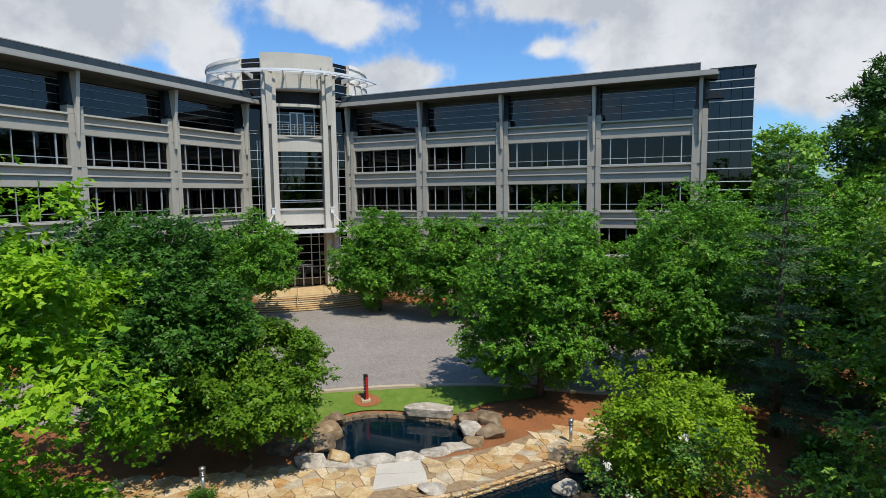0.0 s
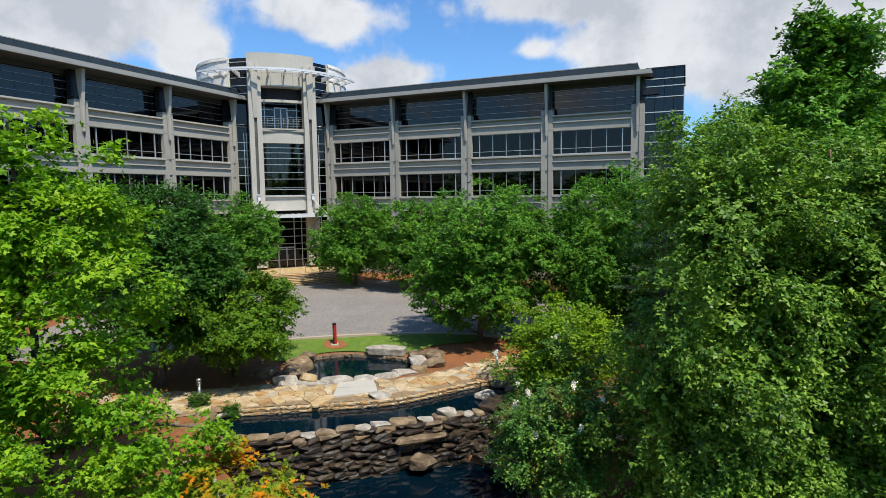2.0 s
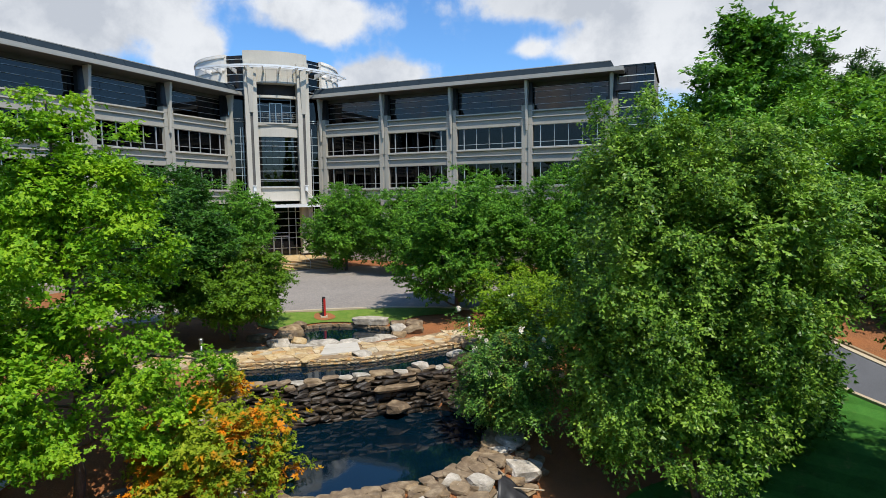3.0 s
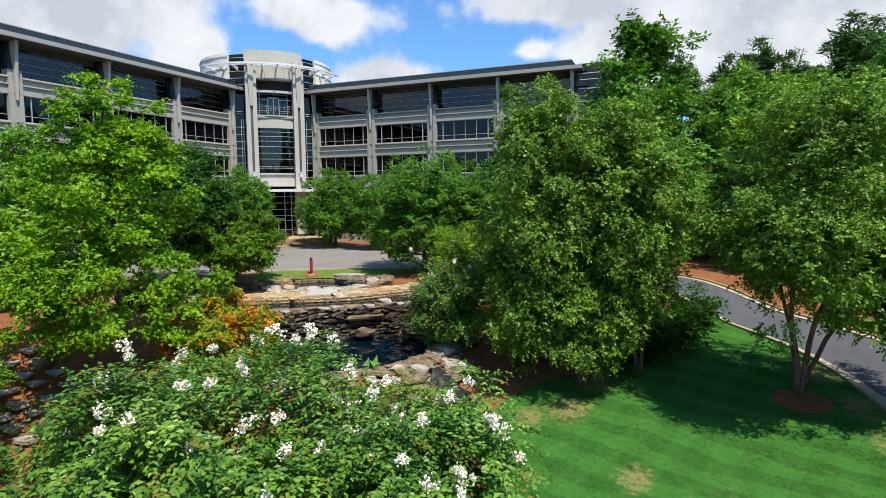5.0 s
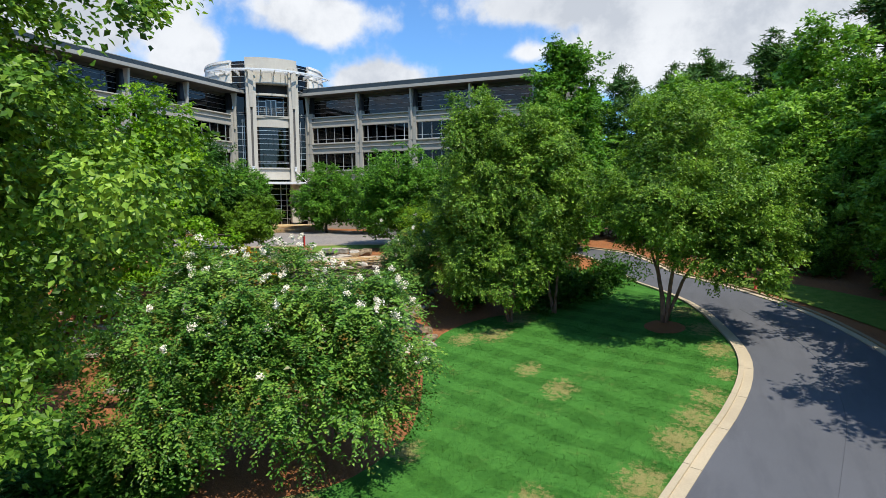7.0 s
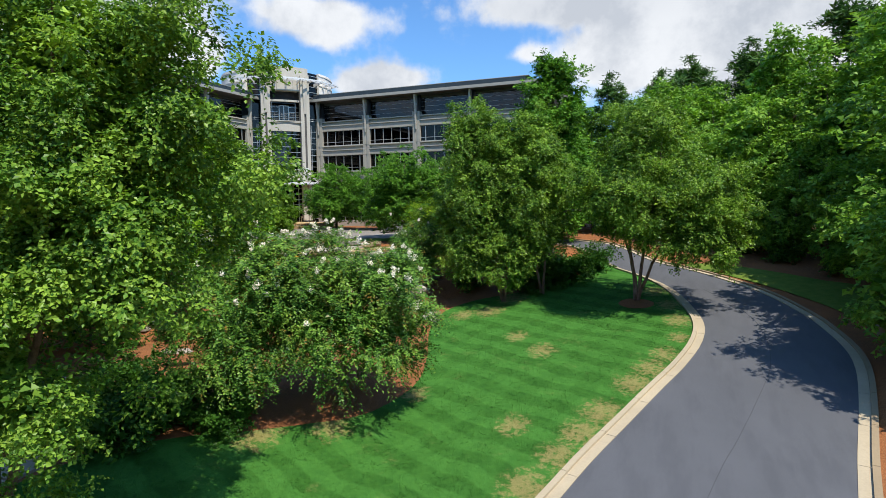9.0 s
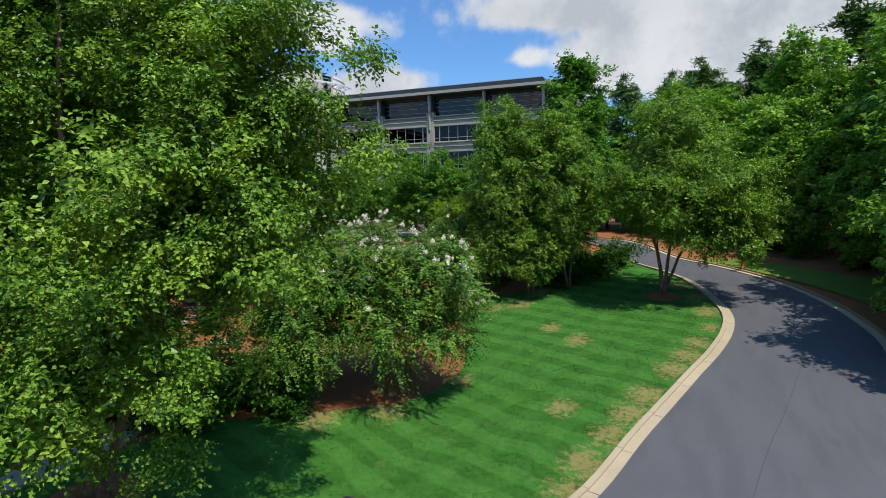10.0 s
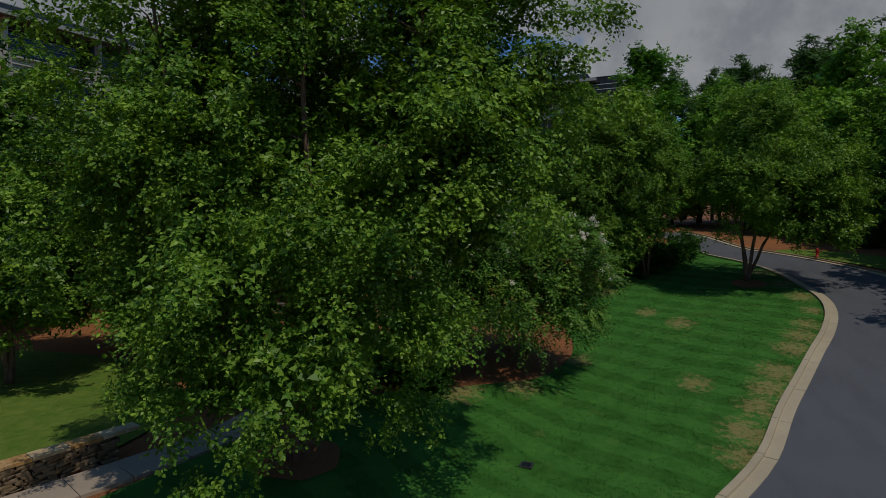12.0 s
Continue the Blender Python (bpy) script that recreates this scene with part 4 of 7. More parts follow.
def ribbon(name, line, width0, width1, z0, z1, material, label, category, closed=False, height=land, parent=None):
    """A strip with thickness along a line, from offset width0 to width1."""
    pts = [Vector(p) for p in line]
    vs, fs = [], []
    n = len(pts)
    for i, p in enumerate(pts):
        d = (pts[(i + 1) % n if closed else min(i + 1, n - 1)] - pts[(i - 1) % n if closed else max(i - 1, 0)]).normalized()
        nrm = Vector((-d.y, d.x))
        a, b = p + nrm * width0, p + nrm * width1
        h = height(p.x, p.y)
        vs += [(a.x, a.y, h + z0), (b.x, b.y, h + z0), (b.x, b.y, h + z1), (a.x, a.y, h + z1)]
    for i in range(n if closed else n - 1):
        k, q = 4 * i, 4 * ((i + 1) % n)
        fs += [(k + j, k + (j + 1) % 4, q + (j + 1) % 4, q + j) for j in range(4)]
    if not closed:
        fs += [(0, 3, 2, 1), (4 * n - 4, 4 * n - 3, 4 * n - 2, 4 * n - 1)]
    me = mesh_of(name, vs, fs, material)
    bm = bmesh.new()
    bm.from_mesh(me)
    bmesh.ops.recalc_face_normals(bm, faces=bm.faces)
    bm.to_mesh(me)
    bm.free()
    ob = new(name, me)
    ob.parent = parent
    return tagged(ob, label, category, "", "structure" if not parent else "")


edge_line = rounded([(8.0, -39.5), (12.5, -34.6), (17.3, -30.6), (21.0, -28.1), (25.7, -25.9), (31.5, -24.4), (38.5, -22.0)], 0.8, False)
ribbon("plaza_kerb", edge_line, -0.16, 0.14, -0.2, 0.09, M_KERB, "low pale concrete kerb round the court", "kerb")

road_in, road_out = rounded(ROAD_IN, 1.0, False), rounded(ROAD_OUT, 1.0, False)
sheet("road", road_in + road_out[::-1], M_ASPHALT, 0.03, 1.6, land, "blue-grey asphalt drive curving between lawns", "road")
seam_line = rounded([(56.6, -68.6), (58.04, -62.6), (58.82, -59.65), (59.54, -57.4), (60.7, -53.3), (61.6, -49.6), (61.9, -45.4), (61.3, -40.8), (58.9, -35.2)], 0.7, False)
ribbon("road_seam", [(x + 0.02 * noise.noise((x * 3, y * 3, 0)), y) for x, y in seam_line], -0.008, 0.008, 0.02, 0.036, M_SEAM, "thin dark paving seam along the drive", "seam")
# concrete kerb and gutter on both sides, cast in lengths with open joints
for line, s, nm in ((road_in, 1, "kerb_inner"), (road_out, -1, "kerb_outer")):
    kerb = thing(nm, "pale buff concrete kerb and gutter beside the drive", "kerb", None, "", "structure")
    for i in range(0, len(line) - 3, 3):
        seg = line[i:i + 4]
        a, b = (0.0, 0.24) if s > 0 else (-0.24, 0.0)
        ribbon("kerb_stone", [tuple(Vector(seg[0]).lerp(Vector(seg[1]), 0.012))] + seg[1:3] + [tuple(Vector(seg[3]).lerp(Vector(seg[2]), 0.012))], a, b, -0.1, 0.16, M_KERB if s > 0 else M_KERB_OLD, "", "", False, land, kerb)
        a, b = (-0.43, 0.0) if s > 0 else (0.0, 0.43)
        ribbon("gutter", [tuple(Vector(seg[0]).lerp(Vector(seg[1]), 0.012))] + seg[1:3] + [tuple(Vector(seg[3]).lerp(Vector(seg[2]), 0.012))], a, b, -0.1, 0.055, M_KERB, "", "", False, land, kerb)

LAWN_W = [(33.9, -88.0), (34.75, -77.0), (35.9, -71.2), (36.3, -68.2), (38.2, -65.9), (39.9, -64.5), (41.4, -62.8), (43.2, -60.6), (44.0, -58.3), (44.2, -55.4), (43.2, -52.0), (41.4, -47.5), (40.9, -43.6), (42.2, -40.6), (44.6, -38.3), (47.6, -35.2), (49.3, -30.5), (48.7, -27.2)]
lawn_edge = [p for p in road_in if -88 < p[1] < -26.5]
off = []
for i, p in enumerate(lawn_edge):
    d = (Vector(lawn_edge[min(i + 1, len(lawn_edge) - 1)]) - Vector(lawn_edge[max(i - 1, 0)])).normalized()
    off.append((p[0] - d.y * 0.23, p[1] + d.x * 0.23))
LAWN = off + rounded(LAWN_W, 0.9, False)[::-1]
sheet("lawn", LAWN, M_LAWN, 0.045, 0.9, land, "striped mown lawn with dry straw patches", "lawn", "structure", 0.03)
# strip of turf between plaza and upper pond
TURF = rounded([(16.8, -31.4), (17.6, -30.7), (21.1, -28.35), (25.8, -26.15), (29.0, -25.3), (28.6, -26.6), (26.6, -28.2), (25.5, -29.6), (24.0, -30.05), (22.1, -30.3), (20.7, -30.95), (19.9, -32.1), (19.6, -33.6), (18.0, -34.2), (17.0, -32.8)], 0.7)
sheet("turf_strip", TURF, M_TURF, 0.045, 0.45, ground_z, "strip of green grass between court and pond", "lawn")
sheet("verge", rounded([(66.2, -62.0), (67.6, -48.0), (67.2, -41.0), (64.6, -35.6), (60.6, -30.4), (57.5, -27.2), (60.5, -26.8), (66.0, -30.5), (69.5, -35.0), (70.0, -44.0), (69.0, -62.0)], 0.9), M_TURF, 0.04, 1.2, land, "green grass verge between drive and wooded bank", "lawn")
sheet("side_lawn", rounded([(18.0, -90.0), (29.2, -88.0), (31.5, -78.6), (32.2, -75.2), (31.0, -70.8), (27.0, -68.0), (20.0, -66.0), (12.0, -68.0), (8.0, -78.0)], 1.0), M_TURF, 0.05, 1.2, land, "shaded green lawn behind the low stone wall", "lawn")
# ---- ponds ----
for poly, level, nm, lab in ((UPPER_POND, Z_UP, "upper_pond", "still dark blue upper pond"), (CANAL, Z_CANAL, "middle_pond", "narrow dark pool between flagstone path and stone dam"), (LOW_POND, Z_LOW, "lower_pond", "deep blue lower pond below the stone dam")):
    cx, cy = sum(p[0] for p in poly) / len(poly), sum(p[1] for p in poly) / len(poly)
    big = [(cx + (x - cx) * 1.05, cy + (y - cy) * 1.05) for x, y in poly]
    me = mesh_of(nm, [(x, y, level) for x, y in big], [tuple(range(len(big)))], M_WATER)
    tagged(new(nm, me), lab, "water", "", "structure")


def rock_mesh(name, seed, flat=0.6, rough=0.28, cuts=2, material=None, blunt=0.72, planes=11):
    """A broken block one unit across: a blunt lump cut by flat fracture faces."""
    rng = random.Random(seed)
    bm = bmesh.new()
    bmesh.ops.create_icosphere(bm, subdivisions=cuts, radius=0.5)
    o = Vector((rng.uniform(0, 90), rng.uniform(0, 90), rng.uniform(0, 90)))
    faces = [(Vector((rng.gauss(0, 1), rng.gauss(0, 1), rng.gauss(0, 0.7))).normalized(), rng.uniform(0.27, 0.43)) for _ in range(planes)]
    faces.append((Vector((rng.gauss(0, 0.12), rng.gauss(0, 0.12), 1)).normalized(), rng.uniform(0.28, 0.36)))
    for v in bm.verts:
        p = Vector([math.copysign(abs(c * 2) ** blunt, c) * 0.5 for c in v.co])
        p += p.normalized() * noise.noise(p * 2.2 + o) * rough * 0.4
        for nrm, d in faces:
            over = p.dot(nrm) - d
            if over > 0:
                p -= nrm * over * 0.94
        p += p.normalized() * (noise.noise(p * 7 + o) * 0.11 + noise.noise(p * 15 + o) * 0.05) * rough
        v.co = (p.x, p.y, p.z * flat)
    me = bpy.data.meshes.new(name)
    bm.to_mesh(me)
    bm.free()
    me.materials.append(material)
    return me


ROCKS = [rock_mesh("rock", s, 0.8, 0.3, 3, M_STONE) for s in range(7)]
SMALL = [rock_mesh("stone", 20 + s, 0.8, 0.3, 2, M_STONE) for s in range(7)]
FLATS = [rock_mesh("slab", 110 + s, 0.8, 0.16, 2, M_BOULDER, 0.35, 4) for s in range(4)]
PALE = [rock_mesh("boulder", 30 + s, 0.8, 0.3, 3, M_BOULDER) for s in range(6)]
SMOOTH = [rock_mesh("cobble", 50 + s, 0.8, 0.2, 4, M_BOULDER, 0.9, 4) for s in range(2)]
DARK = [rock_mesh("wet_rock", 60 + s, 0.85, 0.3, 2, M_WET, 0.36, 5) for s in range(7)]
BLOCKS = [rock_mesh("block", 80 + s, 0.85, 0.2, 2, M_STONE, 0.4, 3) for s in range(6)]
SLABS = [rock_mesh("slab", 90 + s, 0.85, 0.16, 3, M_BOULDER, 0.3, 3) for s in range(2)]
OCHRE = [rock_mesh("ochre_rock", 95, 0.8, 0.25, 3, M_FLAG)]
EDGERS = [rock_mesh("edge_stone", 100 + s, 0.85, 0.16, 2, M_FLAG, 0.3, 2) for s in range(5)]
rr = random.Random(5)


def stone_at(name, me, x, y, z, sx, sy, sz, turn=0.0, parent=None, label="", category="", group="", lean=0.0):
    ob = new(name, me)
    ob.parent = parent
    ob.matrix_basis = pose(x, y, z, lean, lean * 0.6, turn) @ Matrix.Diagonal((sx, sy, sz, 1))
    return tagged(ob, label, category, group) if not parent else ob


# single boulders
for x, y, z, sx, sy, sz, t, kind, lab in (
        (24.1, -29.85, -0.24, 2.3, 1.2, 0.62, 12, 4, "large pale flat-topped slab on the far bank of the pond"),
        (26.5, -30.2, -0.32, 1.3, 1.1, 0.95, 30, 0, "grey angular boulder at the pond's edge"),
        (27.3, -29.8, -0.28, 1.8, 1.1, 0.95, -10, 0, "long grey boulder in the mulch by the pond"),
        (26.9, -31.2, -0.42, 1.1, 1.1, 1.1, 60, 1, "pale upright boulder at the pond's edge"),
        (27.9, -31.2, -0.35, 1.4, 1.0, 0.95, 20, 0, "brown boulder beside the flagstone path"),
        (27.6, -32.3, -0.42, 1.1, 0.8, 0.75, 35, 0, "ochre boulder at the pond's corner"),
        (22.75, -36.2, -0.27, 1.1, 0.8, 0.62, 20, 3, "ochre boulder resting on a flat slab"),
        (23.0, -36.35, -0.52, 1.9, 0.9, 0.42, 20, 4, "flat grey slab between pond and path"),
        (24.2, -35.7, -0.44, 1.6, 1.0, 0.62, 35, 2, "smooth rounded white boulder between pond and path"),
        (25.5, -34.8, -0.47, 1.5, 0.85, 0.55, 30, 1, "pale boulder between pond and path"),
        (26.3, -33.9, -0.47, 1.25, 0.8, 0.52, 38, 1, "pale flat boulder between pond and path"),
        (26.95, -33.1, -0.46, 1.4, 0.8, 0.56, 40, 1, "pale boulder at the path's rim"),
        (21.9, -37.0, -0.35, 1.3, 1.0, 1.0, 10, 1, "grey boulder at the pond's corner"),
        (20.6, -34.1, -0.35, 1.5, 1.2, 1.35, 70, 0, "tall brown boulder at the pond's bank"),
        (21.1, -35.3, -0.45, 1.5, 1.1, 1.0, 40, 0, "brown weathered boulder by the pond"),
        (20.1, -32.7, -0.35, 1.2, 1.0, 0.9, 20, 0, "ochre boulder at the pond's bank"),
        (19.9, -36.2, -0.35, 1.7, 1.2, 1.0, 0, 0, "grey boulder in the shade of the maple"),
        (27.5, -36.75, -0.5, 1.1, 0.8, 0.95, 30, 1, "white boulder against the stone bridge"),
        (25.9, -37.85, -0.68, 1.8, 0.9, 0.6, 35, 1, "flat pale boulder below the stone bridge"),
        (26.9, -37.6, -0.72, 1.0, 0.7, 0.5, 25, 0, "ochre stone standing in the pool"),
        (30.0, -34.2, -0.66, 0.95, 0.6, 0.55, 40, 1, "pale stone in the pool"),
        (31.4, -32.2, -0.45, 1.2, 0.9, 0.8, 40, 0, "ochre boulder at the path's edge"),
        (32.2, -34.3, -0.68, 1.1, 0.9, 0.7, 60, 1, "grey stone at the pool's bank"),
        (21.6, -40.9, -0.65, 1.3, 0.8, 0.5, 30, 1, "flat pale stone at the path's end"),
        (20.8, -41.7, -0.8, 1.3, 1.0, 1.2, 60, 0, "grey boulder at the pool's end"),
        (21.7, -43.1, -1.0, 1.7, 1.3, 1.4, 20, 0, "brown boulder at the end of the dam"),
        (20.6, -43.0, -0.9, 1.3, 1.2, 1.3, 80, 0, "grey boulder beside the dam"),
        (32.4, -32.1, -0.55, 1.4, 1.1, 0.8, 20, 0, "ochre boulder by the path"),
        (33.3, -32.6, -0.6, 1.3, 1.1, 0.9, 60, 0, "brown boulder by the pool"),
        (33.9, -33.9, -0.9, 1.6, 1.2, 1.2, 20, 0, "grey boulder at the head of the dam"),
        (31.3, -37.3, -0.55, 0.9, 0.6, 0.8, 40, 1, "pale upright stone on the dam"),
        (30.6, -38.6, -1.35, 2.2, 0.9, 0.42, 35, 5, "long slab jutting from the dam"),
        (30.9, -39.2, -2.2, 1.0, 0.8, 0.6, 0, 5, "brown boulder at the dam's foot"),
        (38.0, -42.3, -2.55, 1.5, 1.1, 0.9, 30, 1, "pale boulder on the mulch bank"),
        (37.0, -44.4, -2.6, 1.2, 0.9, 0.7, 70, 1, "pale stone on the mulch bank"),
        (37.0, -40.6, -2.3, 1.7, 1.3, 0.8, 20, 1, "flat pale boulder on the pond's rim"),
        (39.6, -43.6, -3.0, 1.1, 0.9, 0.7, 20, 0, "grey stone at the lawn's edge"),
        (40.4, -44.6, -3.2, 1.0, 0.8, 0.6, 60, 0, "grey stone at the lawn's edge"),
        (40.9, -45.8, -3.4, 0.9, 0.9, 0.6, 30, 1, "rounded grey stone at the lawn's edge"),
        (32.5, -63.0, -4.4, 1.2, 0.8, 0.5, 15, 0, "flat grey stone in the mulch bed"),
        (30.0, -58.5, -4.3, 1.6, 0.9, 0.4, 30, 1, "flat pale stepping stone in the mulch bed"),
        (33.0, -57.0, -4.2, 1.9, 1.1, 0.35, 10, 0, "flat brown stepping stone in the mulch bed"),
        (22.9, -49.6, -3.35, 1.1, 0.6, 0.45, 40, 5, "grey edging stone on the mulch slope"),
        (23.6, -49.0, -3.2, 1.0, 0.6, 0.5, 40, 5, "grey edging stone on the mulch slope"),
        (24.2, -48.5, -3.1, 0.9, 0.6, 0.5, 35, 5, "grey edging stone on the mulch slope"),
        (20.2, -51.7, -3.35, 1.9, 0.8, 0.3, 30, 5, "long flat stone step on the mulch slope"),
        (21.0, -52.1, -4.0, 1.9, 0.8, 0.3, 30, 5, "long flat stone step on the mulch slope"),
        (21.5, -52.9, -4.65, 1.9, 0.8, 0.3, 30, 5, "long flat stone step on the mulch slope"),
        (18.6, -51.1, -2.15, 1.6, 1.1, 0.9, 10, 0, "rough brown boulder on the mulch slope")):
    if x > 36 and -47 < y < -40:
        z = ground_z(x, y) + 0.12
    stone_at("boulder", rr.choice((ROCKS, PALE, SMOOTH, OCHRE, SLABS, BLOCKS)[kind]), x, y, z + sz * 0.05, sx * 1.12, sy * 1.12, sz * 1.1, t, None, lab, "boulder", "boulders round the ponds")

# rim of the upper pond: a low mortared band of small stones
rim = thing("pond_rim", "low mortared rim of small fieldstones round the upper pond", "stone edging", None, "", "structure")
arc = [p for p in UPPER_POND if not (p[1] < -33.2 and p[0] > 21.2)]
arc.sort(key=lambda q: math.atan2(q[1] + 33.4, q[0] - 23.4) % (2 * math.pi), reverse=True)
start = max(range(len(arc)), key=lambda k: math.dist(arc[k], arc[k - 1]))
arc = arc[start:] + arc[:start]
ribbon("mortar_band", arc, -0.06, 0.30, -0.35, 0.02, M_STONE, "", "", False, lambda x, y: -0.52, rim)
for a, b in zip(arc[:-1], arc[1:]):
    for k in range(2):
        x, y = Vector(a).lerp(Vector(b), 0.25 + 0.5 * k)
        out = Vector((x - 23.2, y + 32.6)).normalized() * rr.uniform(0.0, 0.14)
        stone_at("stone", rr.choice(BLOCKS), x + out.x, y + out.y, -0.54, rr.uniform(0.24, 0.38), rr.uniform(0.26, 0.36), rr.uniform(0.18, 0.30), rr.uniform(0, 360), rim)
# rim of the lower pond
rim2 = thing("pond_bank", "bank of stacked rough fieldstones round the lower pond", "stone edging", None, "", "structure")
for i in range(len(LOW_POND)):
    x, y = LOW_POND[i]
    s = (x - DAM_O.x) * DAM_N.x + (y - DAM_O.y) * DAM_N.y
    if s < 1.6:
        continue
    cx, cy = Vector((x - 30.8, y + 41.4)).normalized()
    along = math.degrees(math.atan2(cx, -cy))
    for k in range(7):
        d = (0.02, 0.06, 0.12, 0.5, 0.85, 1.25, 1.7)[k]
        z = Z_LOW + (-0.02, 0.14, 0.30, 0.30, 0.22, 0.05, -0.15)[k]
        if k > 3:
            z = ground_z(x + cx * d, y + cy * d) + 0.06
        stone_at("stone", rr.choice((DARK, DARK, BLOCKS, SMALL, BLOCKS, SMALL, SMALL)[k]), x + cx * d + rr.uniform(-0.1, 0.1), y + cy * d + rr.uniform(-0.1, 0.1), z, rr.uniform(0.55, 0.95) * (1.15 if k > 3 else 1), rr.uniform(0.42, 0.62) * (1.2 if k > 3 else 1), rr.uniform(0.20, 0.32) * (1.7 if k > 2 else 1), along + rr.uniform(-16, 16) * (4 if k > 3 else 1), rim2)

for _ in range(420):
    x, y = LOW_POND[rr.randrange(len(LOW_POND))]
    if (x - DAM_O.x) * DAM_N.x + (y - DAM_O.y) * DAM_N.y < 1.6:
        continue
    out = Vector((x - 30.8, y + 41.4)).normalized()
    wide = 3.0 if y < -40 and x > 31 else 1.5
    d = rr.uniform(0.3, wide)
    px, py = x + out.x * d + rr.uniform(-0.3, 0.3), y + out.y * d + rr.uniform(-0.3, 0.3)
    w = rr.uniform(0.5, 1.0) * rr.choice((0.8, 1.0, 1.25))
    kinds = (DARK, DARK, BLOCKS, DARK) if y > -39.4 else (SMALL, BLOCKS, BLOCKS, FLATS)
    stone_at("stone", rr.choice(kinds[rr.randrange(4)]), px, py, ground_z(px, py) + 0.05 + w * 0.08, w, w * rr.uniform(0.55, 0.85), rr.uniform(0.24, 0.46), rr.uniform(0, 360), rim2, "", "", "", rr.uniform(-8, 8))
# wet rocks heaped between the dam's end and the water
for _ in range(60):
    px, py = rr.uniform(31.4, 36.2), rr.uniform(-37.7, -35.0)
    if px - 31.4 < (-37.7 - py) * -0.7:
        continue
    w = rr.uniform(0.7, 1.5)
    stone_at("stone", rr.choice(DARK), px, py, ground_z(px, py) + 0.1, w, w * rr.uniform(0.6, 0.9), rr.uniform(0.35, 0.7), rr.uniform(0, 360), rim2, "", "", "", rr.uniform(-10, 10))

# stone landing at the foot of the mulch slope, with a low black rail
landing = thing("stone_landing", "landing of broad flat fieldstones on the mulch slope", "paving", None, "", "structure")
for i in range(5):
    for j in range(4):
        px, py = 17.6 + 0.95 * i + 0.2 * (j % 2) + rr.uniform(-0.1, 0.1), -53.6 + 0.85 * j + rr.uniform(-0.1, 0.1)
        stone_at("slab", rr.choice(SLABS), px, py, ground_z(px, py) + 0.05, rr.uniform(0.95, 1.15), rr.uniform(0.8, 1.0), 0.3, rr.uniform(-20, 20), landing)
low_rail = thing("low_rail", "thin black metal rail beside the stone steps", "handrail", pose(21.6, -51.4, ground_z(21.6, -51.4)))
part("rail", tubes("rail", [([(-0.6, 0, 0), (-0.6, 0, 0.85), (0.6, -0.5, 0.6), (0.6, -0.5, -0.3)], 0.022, 6)], M_BLACK), None, low_rail)

# dam: courses of flat dark stones, dry on top, wet at the foot
dam = thing("stone_dam", "dry-laid dam of dark wet fieldstones with a pale coping course", "stone wall")
DAM = rounded([(22.0, -43.6), (24.3, -42.8), (27.0, -41.0), (29.4, -38.8), (31.6, -37.2), (33.2, -35.6), (34.4, -34.0)], 0.25, False)
run = [0.0]
for a, b in zip(DAM[:-1], DAM[1:]):
    run.append(run[-1] + math.dist(a, b))


def dam_at(s):
    i = max(0, min(len(DAM) - 2, next((k for k in range(len(run) - 1) if run[k + 1] >= s), len(DAM) - 2)))
    t = (s - run[i]) / (run[i + 1] - run[i])
    p = Vector(DAM[i]).lerp(Vector(DAM[i + 1]), t)
    d = (Vector(DAM[i + 1]) - Vector(DAM[i])).normalized()
    return p, d


back_vs, back_fs = [], []
for i in range(0, len(DAM), 2):
    p, d = dam_at(run[i])
    nrm = Vector((d.y, -d.x))
    for o, z in ((0.35, Z_LOW - 0.6), (0.12, -0.75), (-0.45, -0.75), (-0.45, -1.8)):
        q = p + nrm * o
        back_vs.append((q.x, q.y, z))
n4 = len(back_vs) // 4
for i in range(n4 - 1):
    for j in range(3):
        back_fs.append((4 * i + j, 4 * i + j + 1, 4 * i + 5 + j, 4 * i + 4 + j))
part("dam_core", mesh_of("dam_core", back_vs, back_fs, M_WET), None, dam)
rows = 11
for r in range(rows):
    z = Z_LOW - 0.05 + r * (2.12 / rows)
    s = rr.uniform(0, 0.4)
    while s < run[-1] - 0.1:
        ln = rr.uniform(0.4, 1.0)
        p, d = dam_at(min(run[-1], s + ln / 2))
        nrm = Vector((d.y, -d.x))
        q = p + nrm * (0.42 - 0.024 * r + rr.uniform(-0.10, 0.10))
        me = rr.choice(DARK if r < 9 or rr.random() < 0.6 else BLOCKS)
        stone_at("stone", me, q.x, q.y, z + rr.uniform(-0.03, 0.03), ln * 1.12, rr.uniform(0.6, 0.85), rr.uniform(0.27, 0.37), math.degrees(math.atan2(d.y, d.x)) + rr.uniform(-7, 7), dam, "", "", "", rr.uniform(-5, 5))
        s += ln * 0.92
s = 0.0
while s < run[-1] - 0.1:
    ln = rr.uniform(0.5, 0.95)
    p, d = dam_at(min(run[-1], s + ln / 2))
    stone_at("coping_stone", rr.choice(PALE if rr.random() < 0.25 else BLOCKS), p.x, p.y, -0.70, ln * 1.15, rr.uniform(0.6, 0.8), rr.uniform(0.28, 0.38), math.degrees(math.atan2(d.y, d.x)) + rr.uniform(-12, 12), dam)
    s += ln * 0.95

